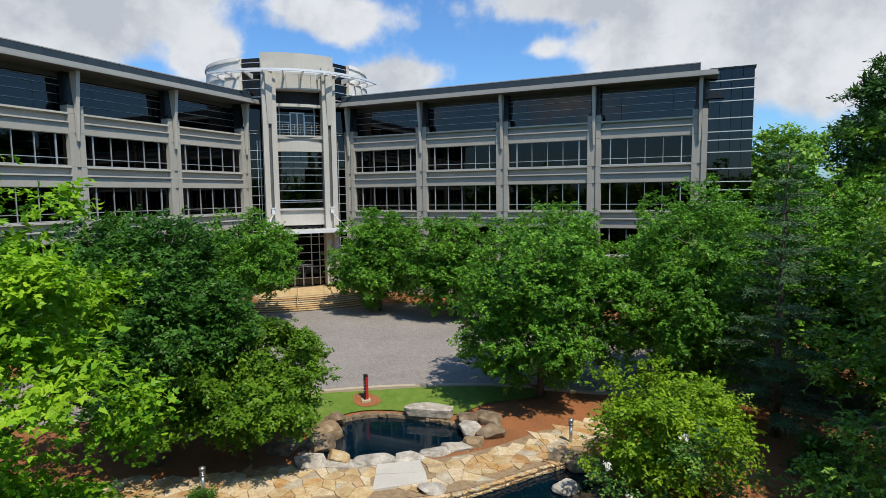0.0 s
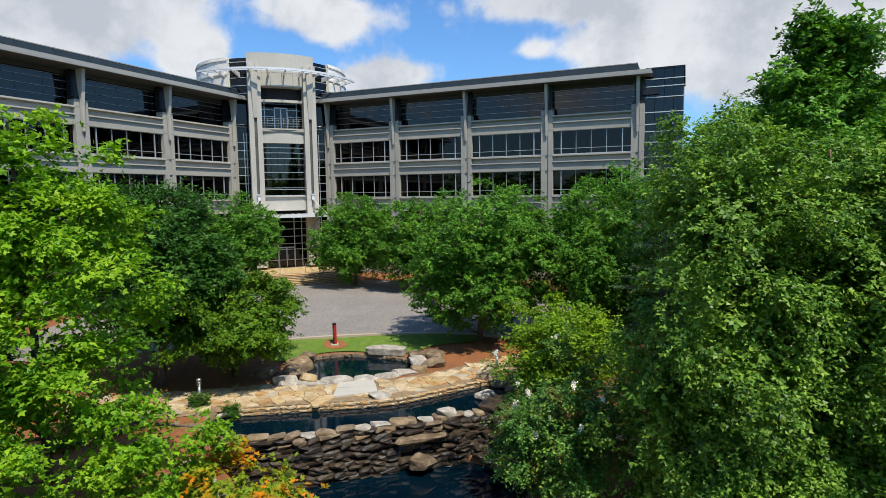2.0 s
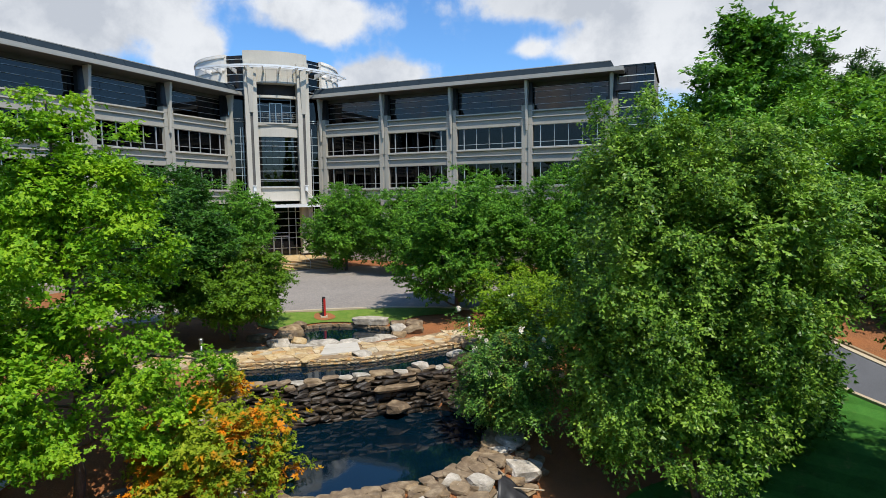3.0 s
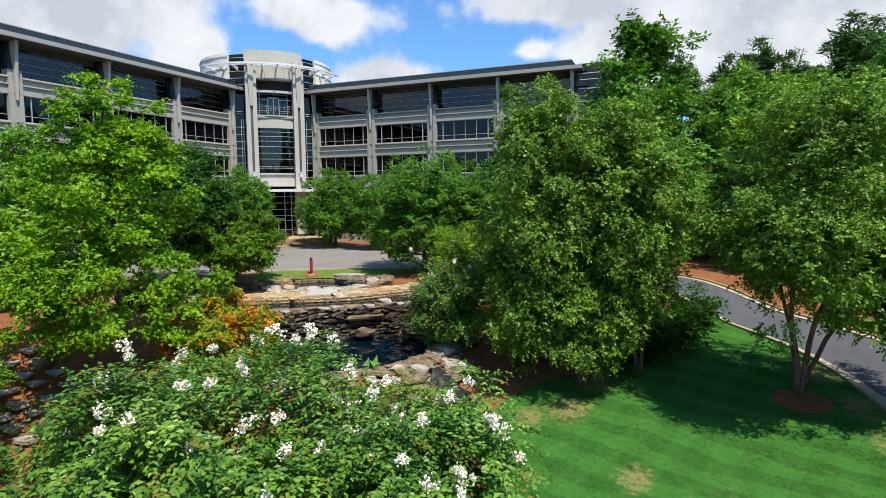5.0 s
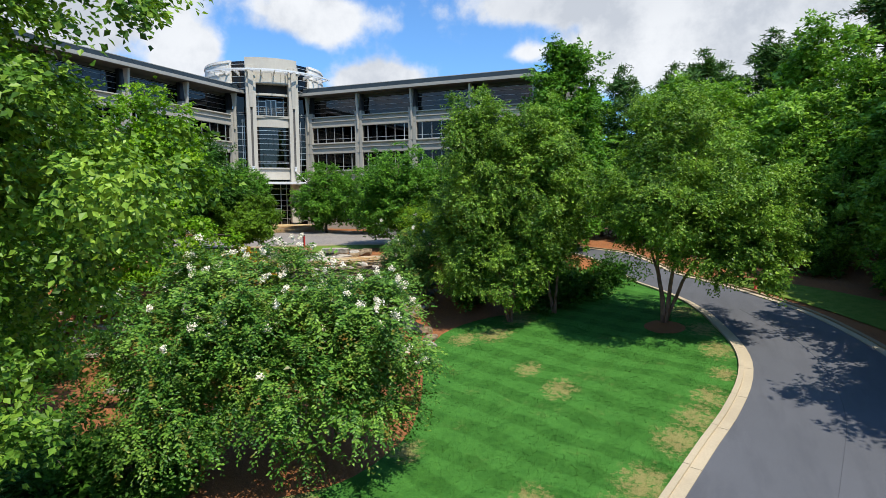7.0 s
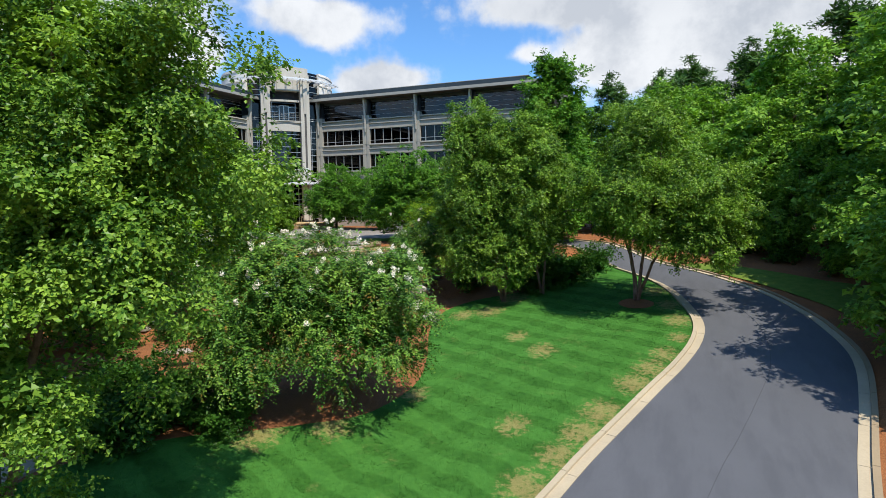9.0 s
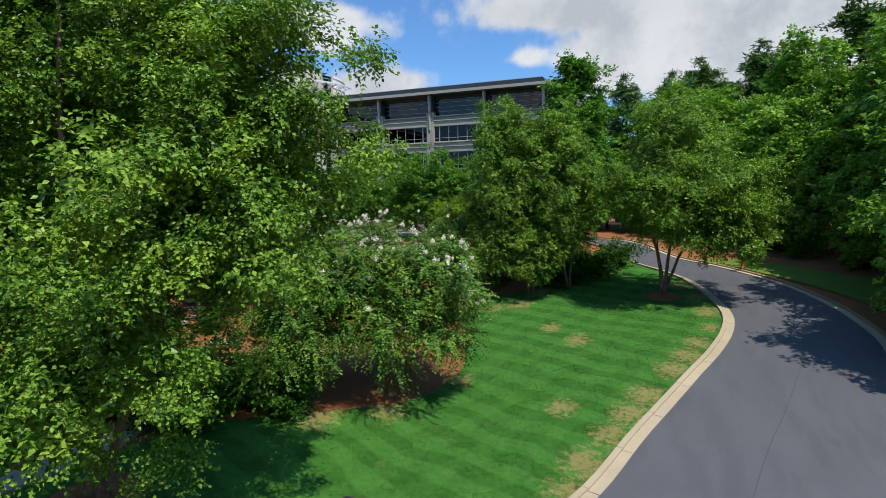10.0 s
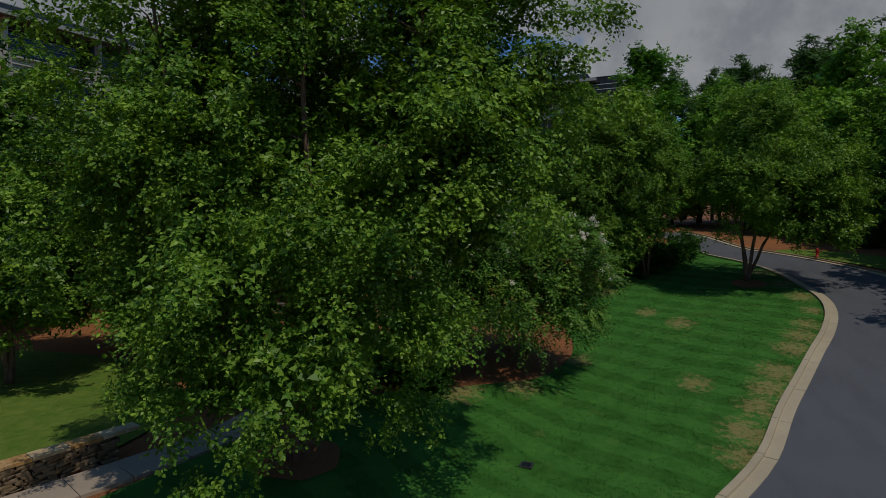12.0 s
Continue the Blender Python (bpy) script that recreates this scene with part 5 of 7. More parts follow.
# ---- flagstone path ----
PATH = rounded([(12.5, -42.6), (16.4, -40.0), (20.0, -37.9), (22.0, -36.7), (24.6, -35.6), (26.4, -34.5), (28.0, -32.9), (29.3, -31.0), (30.6, -28.6), (32.2, -26.8), (34.0, -27.6), (33.0, -30.0), (32.0, -31.7), (30.6, -33.6), (28.7, -36.2), (27.3, -37.4), (25.0, -38.8), (22.4, -40.4), (20.2, -42.4), (16.0, -44.6)], 0.6)
PATH_Z = -0.42


path = thing("flagstone_path", "path of irregular ochre and grey flagstones", "path", None, "", "structure")
bed = sheet("path_bed", PATH, M_GROUT, 0.0, 1.0, lambda x, y: PATH_Z - 0.03)
bed.parent = path
bed.name = "joint_bed"
del bed["kind"]


def clip(poly, p, nrm):
    out = []
    for i in range(len(poly)):
        a, b = poly[i], poly[(i + 1) % len(poly)]
        da, db = (a - p).dot(nrm), (b - p).dot(nrm)
        if da <= 0:
            out.append(a)
        if (da < 0) != (db < 0) and abs(da - db) > 1e-9:
            out.append(a.lerp(b, da / (da - db)))
    return out


seeds = []
for i in range(60):
    for j in range(60):
        x, y = 12 + i * 0.56 + rr.uniform(-0.44, 0.44), -45 + j * 0.52 + rr.uniform(-0.42, 0.42)
        if x < 35 and y < -26 and inside(PATH, x, y):
            seeds.append(Vector((x, y)))


def slab_piece(name, cell, z0, z1, shrink, material, parent):
    c = sum(cell, Vector((0, 0))) / len(cell)
    vs, fs, m = [], [], len(cell)
    tilt = (rr.uniform(-0.012, 0.012), rr.uniform(-0.012, 0.012))
    for k, (zz, sh) in enumerate(((z0, shrink), (z1 - 0.012, shrink), (z1, shrink + 0.012))):
        for q in cell:
            d = q - c
            p = c + d * max(0.3, 1 - sh / max(0.1, d.length))
            vs.append((p.x - c.x, p.y - c.y, zz + (tilt[0] * (p.x - c.x) + tilt[1] * (p.y - c.y)) * (k > 0)))
    for r in (0, m):
        fs += [(r + i, r + (i + 1) % m, r + m + (i + 1) % m, r + m + i) for i in range(m)]
    fs.append(tuple(range(2 * m, 3 * m)))
    return part(name, mesh_of(name, vs, fs, material), None, parent, "", pose(c.x, c.y, 0))


SLAB = [Vector(p) for p in ((24.55, -36.05), (26.05, -34.95), (27.15, -36.45), (25.4, -37.85))]
SLAB_A = [Vector(p) for p in ((24.55, -36.05), (26.05, -34.95), (26.72, -35.80), (24.90, -36.78))]
SLAB_B = [Vector(p) for p in ((24.90, -36.78), (26.72, -35.80), (27.15, -36.45), (25.4, -37.85))]
made = 0
for i, p in enumerate(seeds):
    cell = [p + Vector(v) * 1.3 for v in ((-1, -1), (1, -1), (1, 1), (-1, 1))]
    for j, q in enumerate(seeds):
        if j != i and (q - p).length < 2.4:
            cell = clip(cell, (p + q) / 2, (q - p).normalized())
            if len(cell) < 3:
                break
    if len(cell) < 3 or not all(inside(PATH, *(p.lerp(q, 0.45))) for q in cell):
        continue
    if inside([tuple(v) for v in SLAB], p.x, p.y):
        continue
    slab_piece("flagstone", cell, PATH_Z - 0.05, PATH_Z + rr.uniform(0.015, 0.04), 0.014, M_FLAG, path)
    made += 1
slab_piece("bridge_slab", SLAB_A, PATH_Z - 0.1, PATH_Z + 0.09, 0.012, M_SLABSTONE, path)
slab_piece("bridge_slab", SLAB_B, PATH_Z - 0.1, PATH_Z + 0.07, 0.012, M_SLABSTONE, path)
# stone edge of the path above the pool
edge = thing("path_edge", "rough mortared stone edge of the path above the pool", "stone edging", None, "", "structure")
EDGE = rounded([(21.8, -40.9), (25.0, -38.95), (27.3, -37.5), (28.7, -36.3), (30.6, -33.7), (32.0, -31.9)], 0.5, False)
ribbon("mortar_band", EDGE, -0.16, 0.14, -0.62, -0.05, M_EDGE, "", "", False, lambda x, y: PATH_Z, edge)
for a, b in zip(EDGE[:-1], EDGE[1:]):
    ang = math.degrees(math.atan2(b[1] - a[1], b[0] - a[0]))
    nrm = Vector((b[1] - a[1], a[0] - b[0])).normalized()
    for k in range(6):
        t = (k // 2 + rr.uniform(0.2, 0.8)) / 3
        z = PATH_Z - 0.05 - 0.17 * (k % 2)
        stone_at("stone", rr.choice(EDGERS), a[0] + (b[0] - a[0]) * t + nrm.x * 0.10, a[1] + (b[1] - a[1]) * t + nrm.y * 0.10, z, rr.uniform(0.18, 0.34), rr.uniform(0.16, 0.24), rr.uniform(0.12, 0.2), ang + rr.uniform(-14, 14), edge)

# ---- entrance steps ----
steps = thing("entrance_steps", "broad tan stone steps up to the entrance", "steps", None, "", "structure")
for i in range(7):
    r = 17.9 - 0.56 * i
    me = ring_angle("step", 7.0, r + 0.5, -0.2, 0.105 * (i + 1) - 0.03, radians(-21), radians(21), M_STEP, 14, A_T)
    part("step", me, None, steps)
    part("tread", ring_angle("tread", r - 0.1, r + 0.54, 0.105 * (i + 1) - 0.03, 0.105 * (i + 1), radians(-21), radians(21), M_FLAG, 14, A_T), None, steps)
land_me = ring_angle("landing", 6.0, 14.0, 0.5, 0.74, radians(-24), radians(24), M_FLAG, 12, A_T)
part("landing", land_me, None, steps, "ochre flagstone landing")
for t in (-19, -6, 6, 19):
    t = radians(t)
    def sp(r, z):
        return tower(A_T + r * math.cos(t), r * math.sin(t), z)
    rail = thing("handrail", "steel handrail on the entrance steps", "handrail", None, "handrails on the steps")
    part("rail", tubes("rail", [([sp(18.3, 0.0), sp(18.3, 0.95), sp(14.0, 1.65), sp(13.2, 1.65), sp(13.2, 0.74)], 0.03, 6)], M_STEEL), None, rail)
    part("post", tubes("post", [([sp(16.0, 0.3), sp(16.0, 1.3)], 0.025, 6)], M_STEEL), None, rail)

# ---- trees and shrubs ----
L_COURT = leafy("court_tree_leaves", (0.017, 0.064, 0.007), (0.076, 0.212, 0.018), (0.205, 0.405, 0.036), 0.20)
L_DARK = leafy("shade_tree_leaves", (0.012, 0.048, 0.006), (0.036, 0.112, 0.012), (0.085, 0.195, 0.022), 0.22)
L_MAPLE = leafy("japanese_maple_leaves", (0.030, 0.076, 0.005), (0.074, 0.160, 0.009), (0.165, 0.285, 0.016), 0.22)
L_LIME = leafy("bright_oak_leaves", (0.036, 0.118, 0.006), (0.140, 0.315, 0.012), (0.350, 0.520, 0.026), 0.32)
L_BIRCH = leafy("birch_leaves", (0.014, 0.050, 0.007), (0.102, 0.222, 0.022), (0.335, 0.500, 0.062), 0.26, 0.40, None, 0.22)
L_CRAPE = leafy("crape_myrtle_leaves", (0.009, 0.042, 0.007), (0.066, 0.184, 0.023), (0.265, 0.430, 0.060), 0.18, 0.38, ((0.28, 0.16, 0.030), 1.5, 0.58, 0.72), 0.22)
L_YELLOW = leafy("yellow_green_leaves", (0.056, 0.136, 0.006), (0.150, 0.275, 0.011), (0.300, 0.430, 0.022), 0.26)
L_ORANGE = leafy("turning_maple_leaves", (0.090, 0.170, 0.010), (0.205, 0.300, 0.018), (0.370, 0.420, 0.030), 0.34, 0.45, ((0.780, 0.280, 0.012), 0.62, 0.51, 0.62))
L_CEDAR = leafy("blue_cedar_needles", (0.024, 0.062, 0.024), (0.062, 0.130, 0.050), (0.140, 0.235, 0.100), 0.12)
L_WOOD = leafy("woodland_leaves", (0.036, 0.098, 0.014), (0.135, 0.295, 0.032), (0.340, 0.540, 0.070), 0.24)
L_PINE = leafy("pine_needles", (0.025, 0.070, 0.018), (0.058, 0.140, 0.030), (0.125, 0.220, 0.048), 0.14)


def clump_centres(lobes, count, rng, inner=0.30, uneven=0.38, bough=0.17, per=9):
    """Places of the clumps of a crown: boughs near the skin of a few uneven lobes, clumps gathered round each."""
    w = np.array([l[6] for l in lobes], float)
    boughs = max(10, count // per)
    which = rng.choice(len(lobes), boughs, p=w / w.sum())
    d = rng.normal(size=(boughs, 3))
    d /= np.linalg.norm(d, axis=1)[:, None]
    u = rng.random(boughs) ** inner
    c = np.array([l[:3] for l in lobes])[which]
    r = np.array([l[3:6] for l in lobes])[which]
    bulge = np.array([1.0 - uneven * 0.10 + uneven * noise.noise(Vector(tuple(d[i] * 2.3)) + Vector((which[i] * 7.3, 1.7, 0.4))) + uneven * 0.6 * noise.noise(Vector(tuple(d[i] * 5.0)) + Vector((which[i] * 3.1, 8, 2))) for i in range(boughs)])
    heart = c + d * r * (u * (bulge + 0.08))[:, None]
    near = np.concatenate([np.arange(boughs), rng.integers(0, boughs, count - boughs)])
    size = (r.mean(1) * bough * rng.uniform(0.7, 1.35, boughs))[near]
    # the clumps of a bough make a dome that faces out and up
    q = rng.normal(size=(count, 3)) + d[near] * 0.7 + np.array([0, 0, 0.45])
    q /= np.linalg.norm(q, axis=1)[:, None]
    spread = q * (size * (0.35 + 1.15 * rng.random(count)))[:, None] * np.array([1.0, 1.0, 0.8])
    spread[:, 2] -= (spread[:, 0] ** 2 + spread[:, 1] ** 2) * 0.10
    out = q * 0.75 + d[near] * 0.5
    out /= np.linalg.norm(out, axis=1)[:, None]
    return heart[near] + spread, out, near


def leaf_mesh(name, centres, outward, rng, material, sprigs, leaves, size, reach, length, width, droop=0.15, star=False, flat=0.6, single=False, tidy=1.0, rise=0.0):
    """All leaves of a crown: every clump holds sprigs, every sprig a row of folded leaves."""
    n = len(centres)
    S = n * sprigs
    c = np.repeat(centres, sprigs, 0)
    o = np.repeat(outward, sprigs, 0)
    start = c + rng.normal(size=(S, 3)) * size * np.array([0.55, 0.55, 0.55 * flat])
    d = o * 0.55 + rng.normal(size=(S, 3)) * (0.45 + 0.3 * tidy)
    d[:, 2] = d[:, 2] * flat - droop + rise
    d /= np.linalg.norm(d, axis=1)[:, None]
    N = S * leaves
    t = np.tile((np.arange(leaves) + 0.5) / leaves, S)
    sd, so = np.repeat(d, leaves, 0), np.repeat(start, leaves, 0)
    pos = so + sd * (t * reach)[:, None] + rng.normal(size=(N, 3)) * 0.03
    pos[:, 2] -= (droop + rise * 1.3) * reach * t * t * 0.8
    up = np.array([0, 0, 1.0])
    side = np.cross(sd, up)
    side /= np.linalg.norm(side, axis=1)[:, None] + 1e-6
    sign = np.where(np.arange(N) % 2 == 0, 1.0, -1.0)[:, None]
    ax = sd * 0.55 + side * sign * 0.8 + rng.normal(size=(N, 3)) * 0.38 * tidy
    ax[:, 2] -= droop * 0.9
    ax /= np.linalg.norm(ax, axis=1)[:, None]
    nrm = up * 0.55 + np.array(to_sun) * 0.15 + np.repeat(o, leaves, 0) * 0.85 + rng.normal(size=(N, 3)) * 0.55 * tidy
    nrm -= ax * (nrm * ax).sum(1)[:, None]
    nrm /= np.linalg.norm(nrm, axis=1)[:, None] + 1e-6
    lat = np.cross(nrm, ax)
    sc = (rng.random(N) * 0.6 + 0.7)[:, None]
    if star:
        vs = [pos]
        for a in (-0.95, 0.0, 0.95):
            q = ax * math.cos(a) + lat * math.sin(a)
            s = np.cross(nrm, q)
            k = 1.0 if a == 0 else 0.78
            vs += [pos + (q * 0.5 * length * k + s * width * 0.5) * sc - nrm * 0.12 * width, pos + q * length * k * sc, pos + (q * 0.5 * length * k - s * width * 0.5) * sc - nrm * 0.12 * width]
        V = np.stack(vs, 1).reshape(-1, 3)
        b = (np.arange(N) * 10)[:, None]
        T = np.concatenate([np.stack([b + 0, b + 1 + 3 * j, b + 2 + 3 * j], 2) for j in range(3)] + [np.stack([b + 0, b + 2 + 3 * j, b + 3 + 3 * j], 2) for j in range(3)], 1).reshape(-1, 3)
    elif single:
        V = np.stack([pos + (lat * 0.5 * width) * sc, pos + (ax * length) * sc, pos - (lat * 0.5 * width - ax * 0.25 * length) * sc], 1).reshape(-1, 3)
        T = np.arange(N * 3).reshape(-1, 3)
    else:
        fold = nrm * 0.18 * width
        V = np.stack([pos, pos + (ax * 0.45 * length + lat * width * 0.5) * sc + fold, pos + ax * length * sc, pos + (ax * 0.45 * length - lat * width * 0.5) * sc + fold], 1).reshape(-1, 3)
        b = np.arange(N) * 4
        T = np.stack([np.stack([b, b + 2, b + 1], 1), np.stack([b, b + 3, b + 2], 1)], 1).reshape(-1, 3)
    return fast_mesh(name, V, T, material)


def wood_mesh(name, stems, targets, rng, material, thin=0.03, sides=7, fork=0.35):
    """Trunk, limbs and branches as tapered tubes. stems: rows of path and radii."""
    rows = [(p, r, sides) for p, r in stems]
    joints = []
    for p, r in stems:
        for i in range(1, len(p)):
            for k in (0.5, 1.0):
                joints.append((Vector(p[i - 1]).lerp(Vector(p[i]), k), r[i - 1] + (r[i] - r[i - 1]) * k))
    grown = []
    for t in targets:
        t = Vector(t)
        best = min(joints + grown, key=lambda j: (j[0] - t).length + max(0, j[0].z - t.z + 0.4) * 1.6)
        a, r = best
        mid = a.lerp(t, 0.5) + Vector((rng.normal() * 0.12, rng.normal() * 0.12, 0.10 * (t - a).length))
        q = a.lerp(t, 0.25) * 0.5 + a.lerp(mid, 0.5) * 0.5
        r0 = min(r * 0.7, 0.05 + thin * (t - a).length * 0.35)
        rows.append(([a, q, mid, mid.lerp(t, 0.55), t], [r0, r0 * 0.8, r0 * 0.6, r0 * 0.4, max(0.008, r0 * 0.2)], 5))
        grown += [(mid, r0 * 0.6), (mid.lerp(t, 0.55), r0 * 0.4)]
    return tubes(name, rows, material)


def make_tree(name, label, category, x, y, lobes, stems, leaf_mat, bark_mat, seed, clumps, sprigs, leaves, size, reach, length, width,
              droop=0.15, star=False, inner=0.30, uneven=0.38, limbs=26, group="", z=None, flat=0.6, thin=0.03, single=False, per=7, tidy=1.0, rise=0.0, bough=0.15, core=0.62):
    rng = np.random.default_rng(seed)
    base = land(x, y) if z is None else z
    tree = thing(name, label, category, pose(x, y, base - 0.03), group)
    centres, out, _ = clump_centres(lobes, clumps, rng, inner, uneven, bough, per)
    centres[:, 2] = np.maximum(centres[:, 2], 0.25)
    pick = rng.choice(clumps, min(limbs, clumps), replace=False)
    pick = pick[np.argsort(np.linalg.norm(centres[pick] - np.array(stems[0][0][-1]), axis=1))]
    part("trunk", wood_mesh("trunk", stems, centres[pick], rng, bark_mat, thin), None, tree)
    part("crown", leaf_mesh("crown", centres, out, rng, leaf_mat, sprigs, leaves, size, reach, length, width, droop, star, flat, single, tidy, rise), None, tree)
    # larger leaves added in the heart of each lobe to block light and darken it
    deep = [(l[0], l[1], l[2] - l[5] * 0.08, l[3] * core, l[4] * core, l[5] * core, l[6]) for l in lobes]
    n = max(30, int(clumps * 0.25))
    hearts, away, _ = clump_centres(deep, n, rng, inner, uneven, bough, per)
    part("inner_leaves", leaf_mesh("inner_leaves", hearts, away, rng, leaf_mat, 4, 6, size * 1.5, reach * 1.3, length * 1.6, width * 1.7, droop, False, 0.8, True), None, tree)
    return tree, centres, out, rng


def stem(*pts):
    """A stem from rows of x, y, z, radius, with slight bends between them."""
    path, radii = [], []
    for a, b in zip(pts[:-1], pts[1:]):
        n = max(1, int((b[2] - a[2]) / 0.9))
        for k in range(n):
            t = k / n
            q = [a[i] + (b[i] - a[i]) * t for i in range(4)]
            if path:
                sway = min(0.35, 0.10 * math.dist(a[:3], b[:3]) ** 0.5)
                q[0] += sway * noise.noise((q[2] * 0.55, a[0] * 3 + b[0] * 5, 1.3))
                q[1] += sway * noise.noise((q[2] * 0.55, a[1] * 3 + b[1] * 5, 7.7))
            path.append(tuple(q[:3]))
            radii.append(q[3])
    path.append(tuple(pts[-1][:3]))
    radii.append(pts[-1][3])
    return path, radii


# round-headed trees about the court
for k, (x, y, top, r, rise, lab) in enumerate((
        (1.4, -18.4, 10.0, 5.0, 2.4, "round-headed dark green shade tree beside the entrance steps"),
        (9.3, -9.6, 10.2, 5.0, 1.1, "round-headed dark green shade tree beside the entrance steps"),
        (17.0, -9.6, 9.8, 5.0, 1.1, "broad dark green shade tree before the office wing"),
        (28.9, -25.9, 10.4, 5.2, 1.1, "large round shade tree in the mulch bed of the court"),
        (36.4, -22.6, 10.8, 5.2, 1.2, "dense round shade tree behind the flagstone path"),
        (26.0, -9.6, 10.2, 4.9, 1.8, "dense green shade tree before the office wing"),
        (36.6, -11.5, 12.0, 5.6, 2.0, "tall shade tree at the end of the office wing"),
        (43.0, -16.0, 12.4, 5.6, 1.5, "shade tree beyond the drive's end"),
        (-3.4, -27.5, 9.8, 4.8, 1.8, "shade tree before the shorter office front"),
        (45.0, -21.5, 11.6, 4.6, 1.0, "leafy tree behind the blue cedar"))):
    h, r = top - 0.35, r * 0.86
    mid = (h + rise) / 2
    half = (h - rise) / 2
    lobes = [(0, 0, mid, r * 0.9, r * 0.9, half, 4), (-r * 0.4, -r * 0.25, mid - half * 0.2, r * 0.62, r * 0.62, half * 0.7, 1.6), (r * 0.42, 0.1, mid - half * 0.15, r * 0.62, r * 0.6, half * 0.7, 1.6), (0.1, r * 0.42, mid, r * 0.6, r * 0.6, half * 0.7, 1.2), (0, -r * 0.42, mid - half * 0.3, r * 0.6, r * 0.55, half * 0.66, 1.4)]
    make_tree("shade_tree", lab, "tree", x, y, lobes, [stem((0, 0, -0.2, 0.22), (0.05, 0, rise, 0.19), (0.0, 0.1, mid, 0.13), (0, 0, h * 0.85, 0.04))], L_COURT, M_BARK, 100 + k,
              1250 if k in (3, 4) else 1100, 6 if k in (3, 4) else 5, 12 if k in (3, 4) else 9, 0.40, 0.34, 0.150 if k in (3, 4) else 0.185, 0.110 if k in (3, 4) else 0.135, 0.16, False, 0.24, 0.08, 22, "shade trees round the court", None, 0.7, 0.03, True, 4, 1.0, 0.0, 0.11, 0.70)

# darker tree behind the maple
make_tree("shade_tree", "dark dense tree behind the low maple", "tree", 16.0, -39.6, [(0, 0, 6.2, 3.9, 3.9, 4.2, 4), (1.2, 0.2, 6.0, 2.8, 2.8, 3.0, 1.5), (-1, 1, 6.5, 3.2, 3.2, 3.4, 1.5)],
          [stem((0, 0, -0.2, 0.25), (0.1, 0, 2.5, 0.2), (0, 0, 8.5, 0.06))], L_DARK, M_BARK, 140, 1100, 5, 10, 0.55, 0.5, 0.19, 0.12, 0.1, False, 0.24, 0.3, 26, "", None, 0.6, 0.03, True)

# low spreading japanese maple by the upper pond
make_tree("japanese_maple", "low wide green maple with layered leaves by the pond", "tree", 18.6, -37.2,
          [(0, 0, 3.7, 3.6, 3.6, 1.5, 3), (1.8, -0.9, 2.9, 2.4, 2.4, 1.1, 1.6), (-1.9, 0.4, 3.0, 2.3, 2.4, 1.1, 1.4), (0.3, -1.9, 2.8, 2.4, 2.1, 1.0, 1.4), (0.6, 0.6, 4.6, 2.4, 2.4, 0.9, 1.2)],
          [stem((0, 0, -0.2, 0.13), (0.35, -0.1, 0.7, 0.10), (1.1, -0.4, 2.2, 0.07), (1.9, -0.7, 3.1, 0.03)), stem((0, 0, -0.1, 0.12), (-0.4, 0.1, 0.8, 0.09), (-1.2, 0.3, 1.9, 0.06), (-1.9, 0.5, 2.6, 0.03)), stem((0.05, 0, -0.1, 0.11), (0.1, 0.4, 1.2, 0.08), (0.2, 0.7, 2.8, 0.03))],
          L_MAPLE, M_BARK, 150, 950, 7, 11, 0.46, 0.40, 0.15, 0.11, 0.22, False, 0.30, 0.30, 30, "", None, 0.32, 0.03, True)

# bright young oak
make_tree("oak_tree", "bright lime-green young oak with lobed leaves and open branches", "tree", 23.2, -50.2,
          [(0, 0, 9.2, 3.8, 3.8, 3.6, 3), (2.2, 0.2, 7.6, 2.6, 2.6, 2.4, 1.7), (-2.4, -1.2, 8.0, 2.8, 2.8, 2.8, 1.7), (0.2, 0, 13.0, 2.4, 2.4, 2.6, 2.0), (0.9, 1.0, 11.4, 2.8, 2.6, 2.4, 1.6), (-1.2, -1.6, 11.2, 2.4, 2.4, 2.2, 1.3), (1.0, -2.8, 6.6, 2.8, 2.4, 2.2, 1.5), (-0.2, -0.3, 15.3, 1.0, 1.0, 1.3, 0.5), (2.8, 1.4, 5.8, 2.0, 2.0, 1.5, 0.9), (-2.6, -2.6, 6.2, 2.4, 2.2, 1.8, 1.0), (1.0, -1.8, 4.6, 2.7, 2.4, 1.4, 1.3), (-1.6, -2.0, 4.2, 2.4, 2.2, 1.4, 1.0), (2.6, 0.6, 4.4, 1.8, 1.8, 1.2, 0.7)],
          [stem((0, 0, -0.3, 0.22), (0.1, 0, 3.0, 0.18), (0.2, 0.1, 9.0, 0.10), (0.0, -0.1, 15.8, 0.03))],
          L_LIME, M_BARK, 160, 1650, 5, 6, 0.36, 0.52, 0.140, 0.070, 0.16, True, 0.42, 0.5, 80, "", None, 0.5, 0.02, False, 10, 1.0, 0.0, 0.15, 0.55)

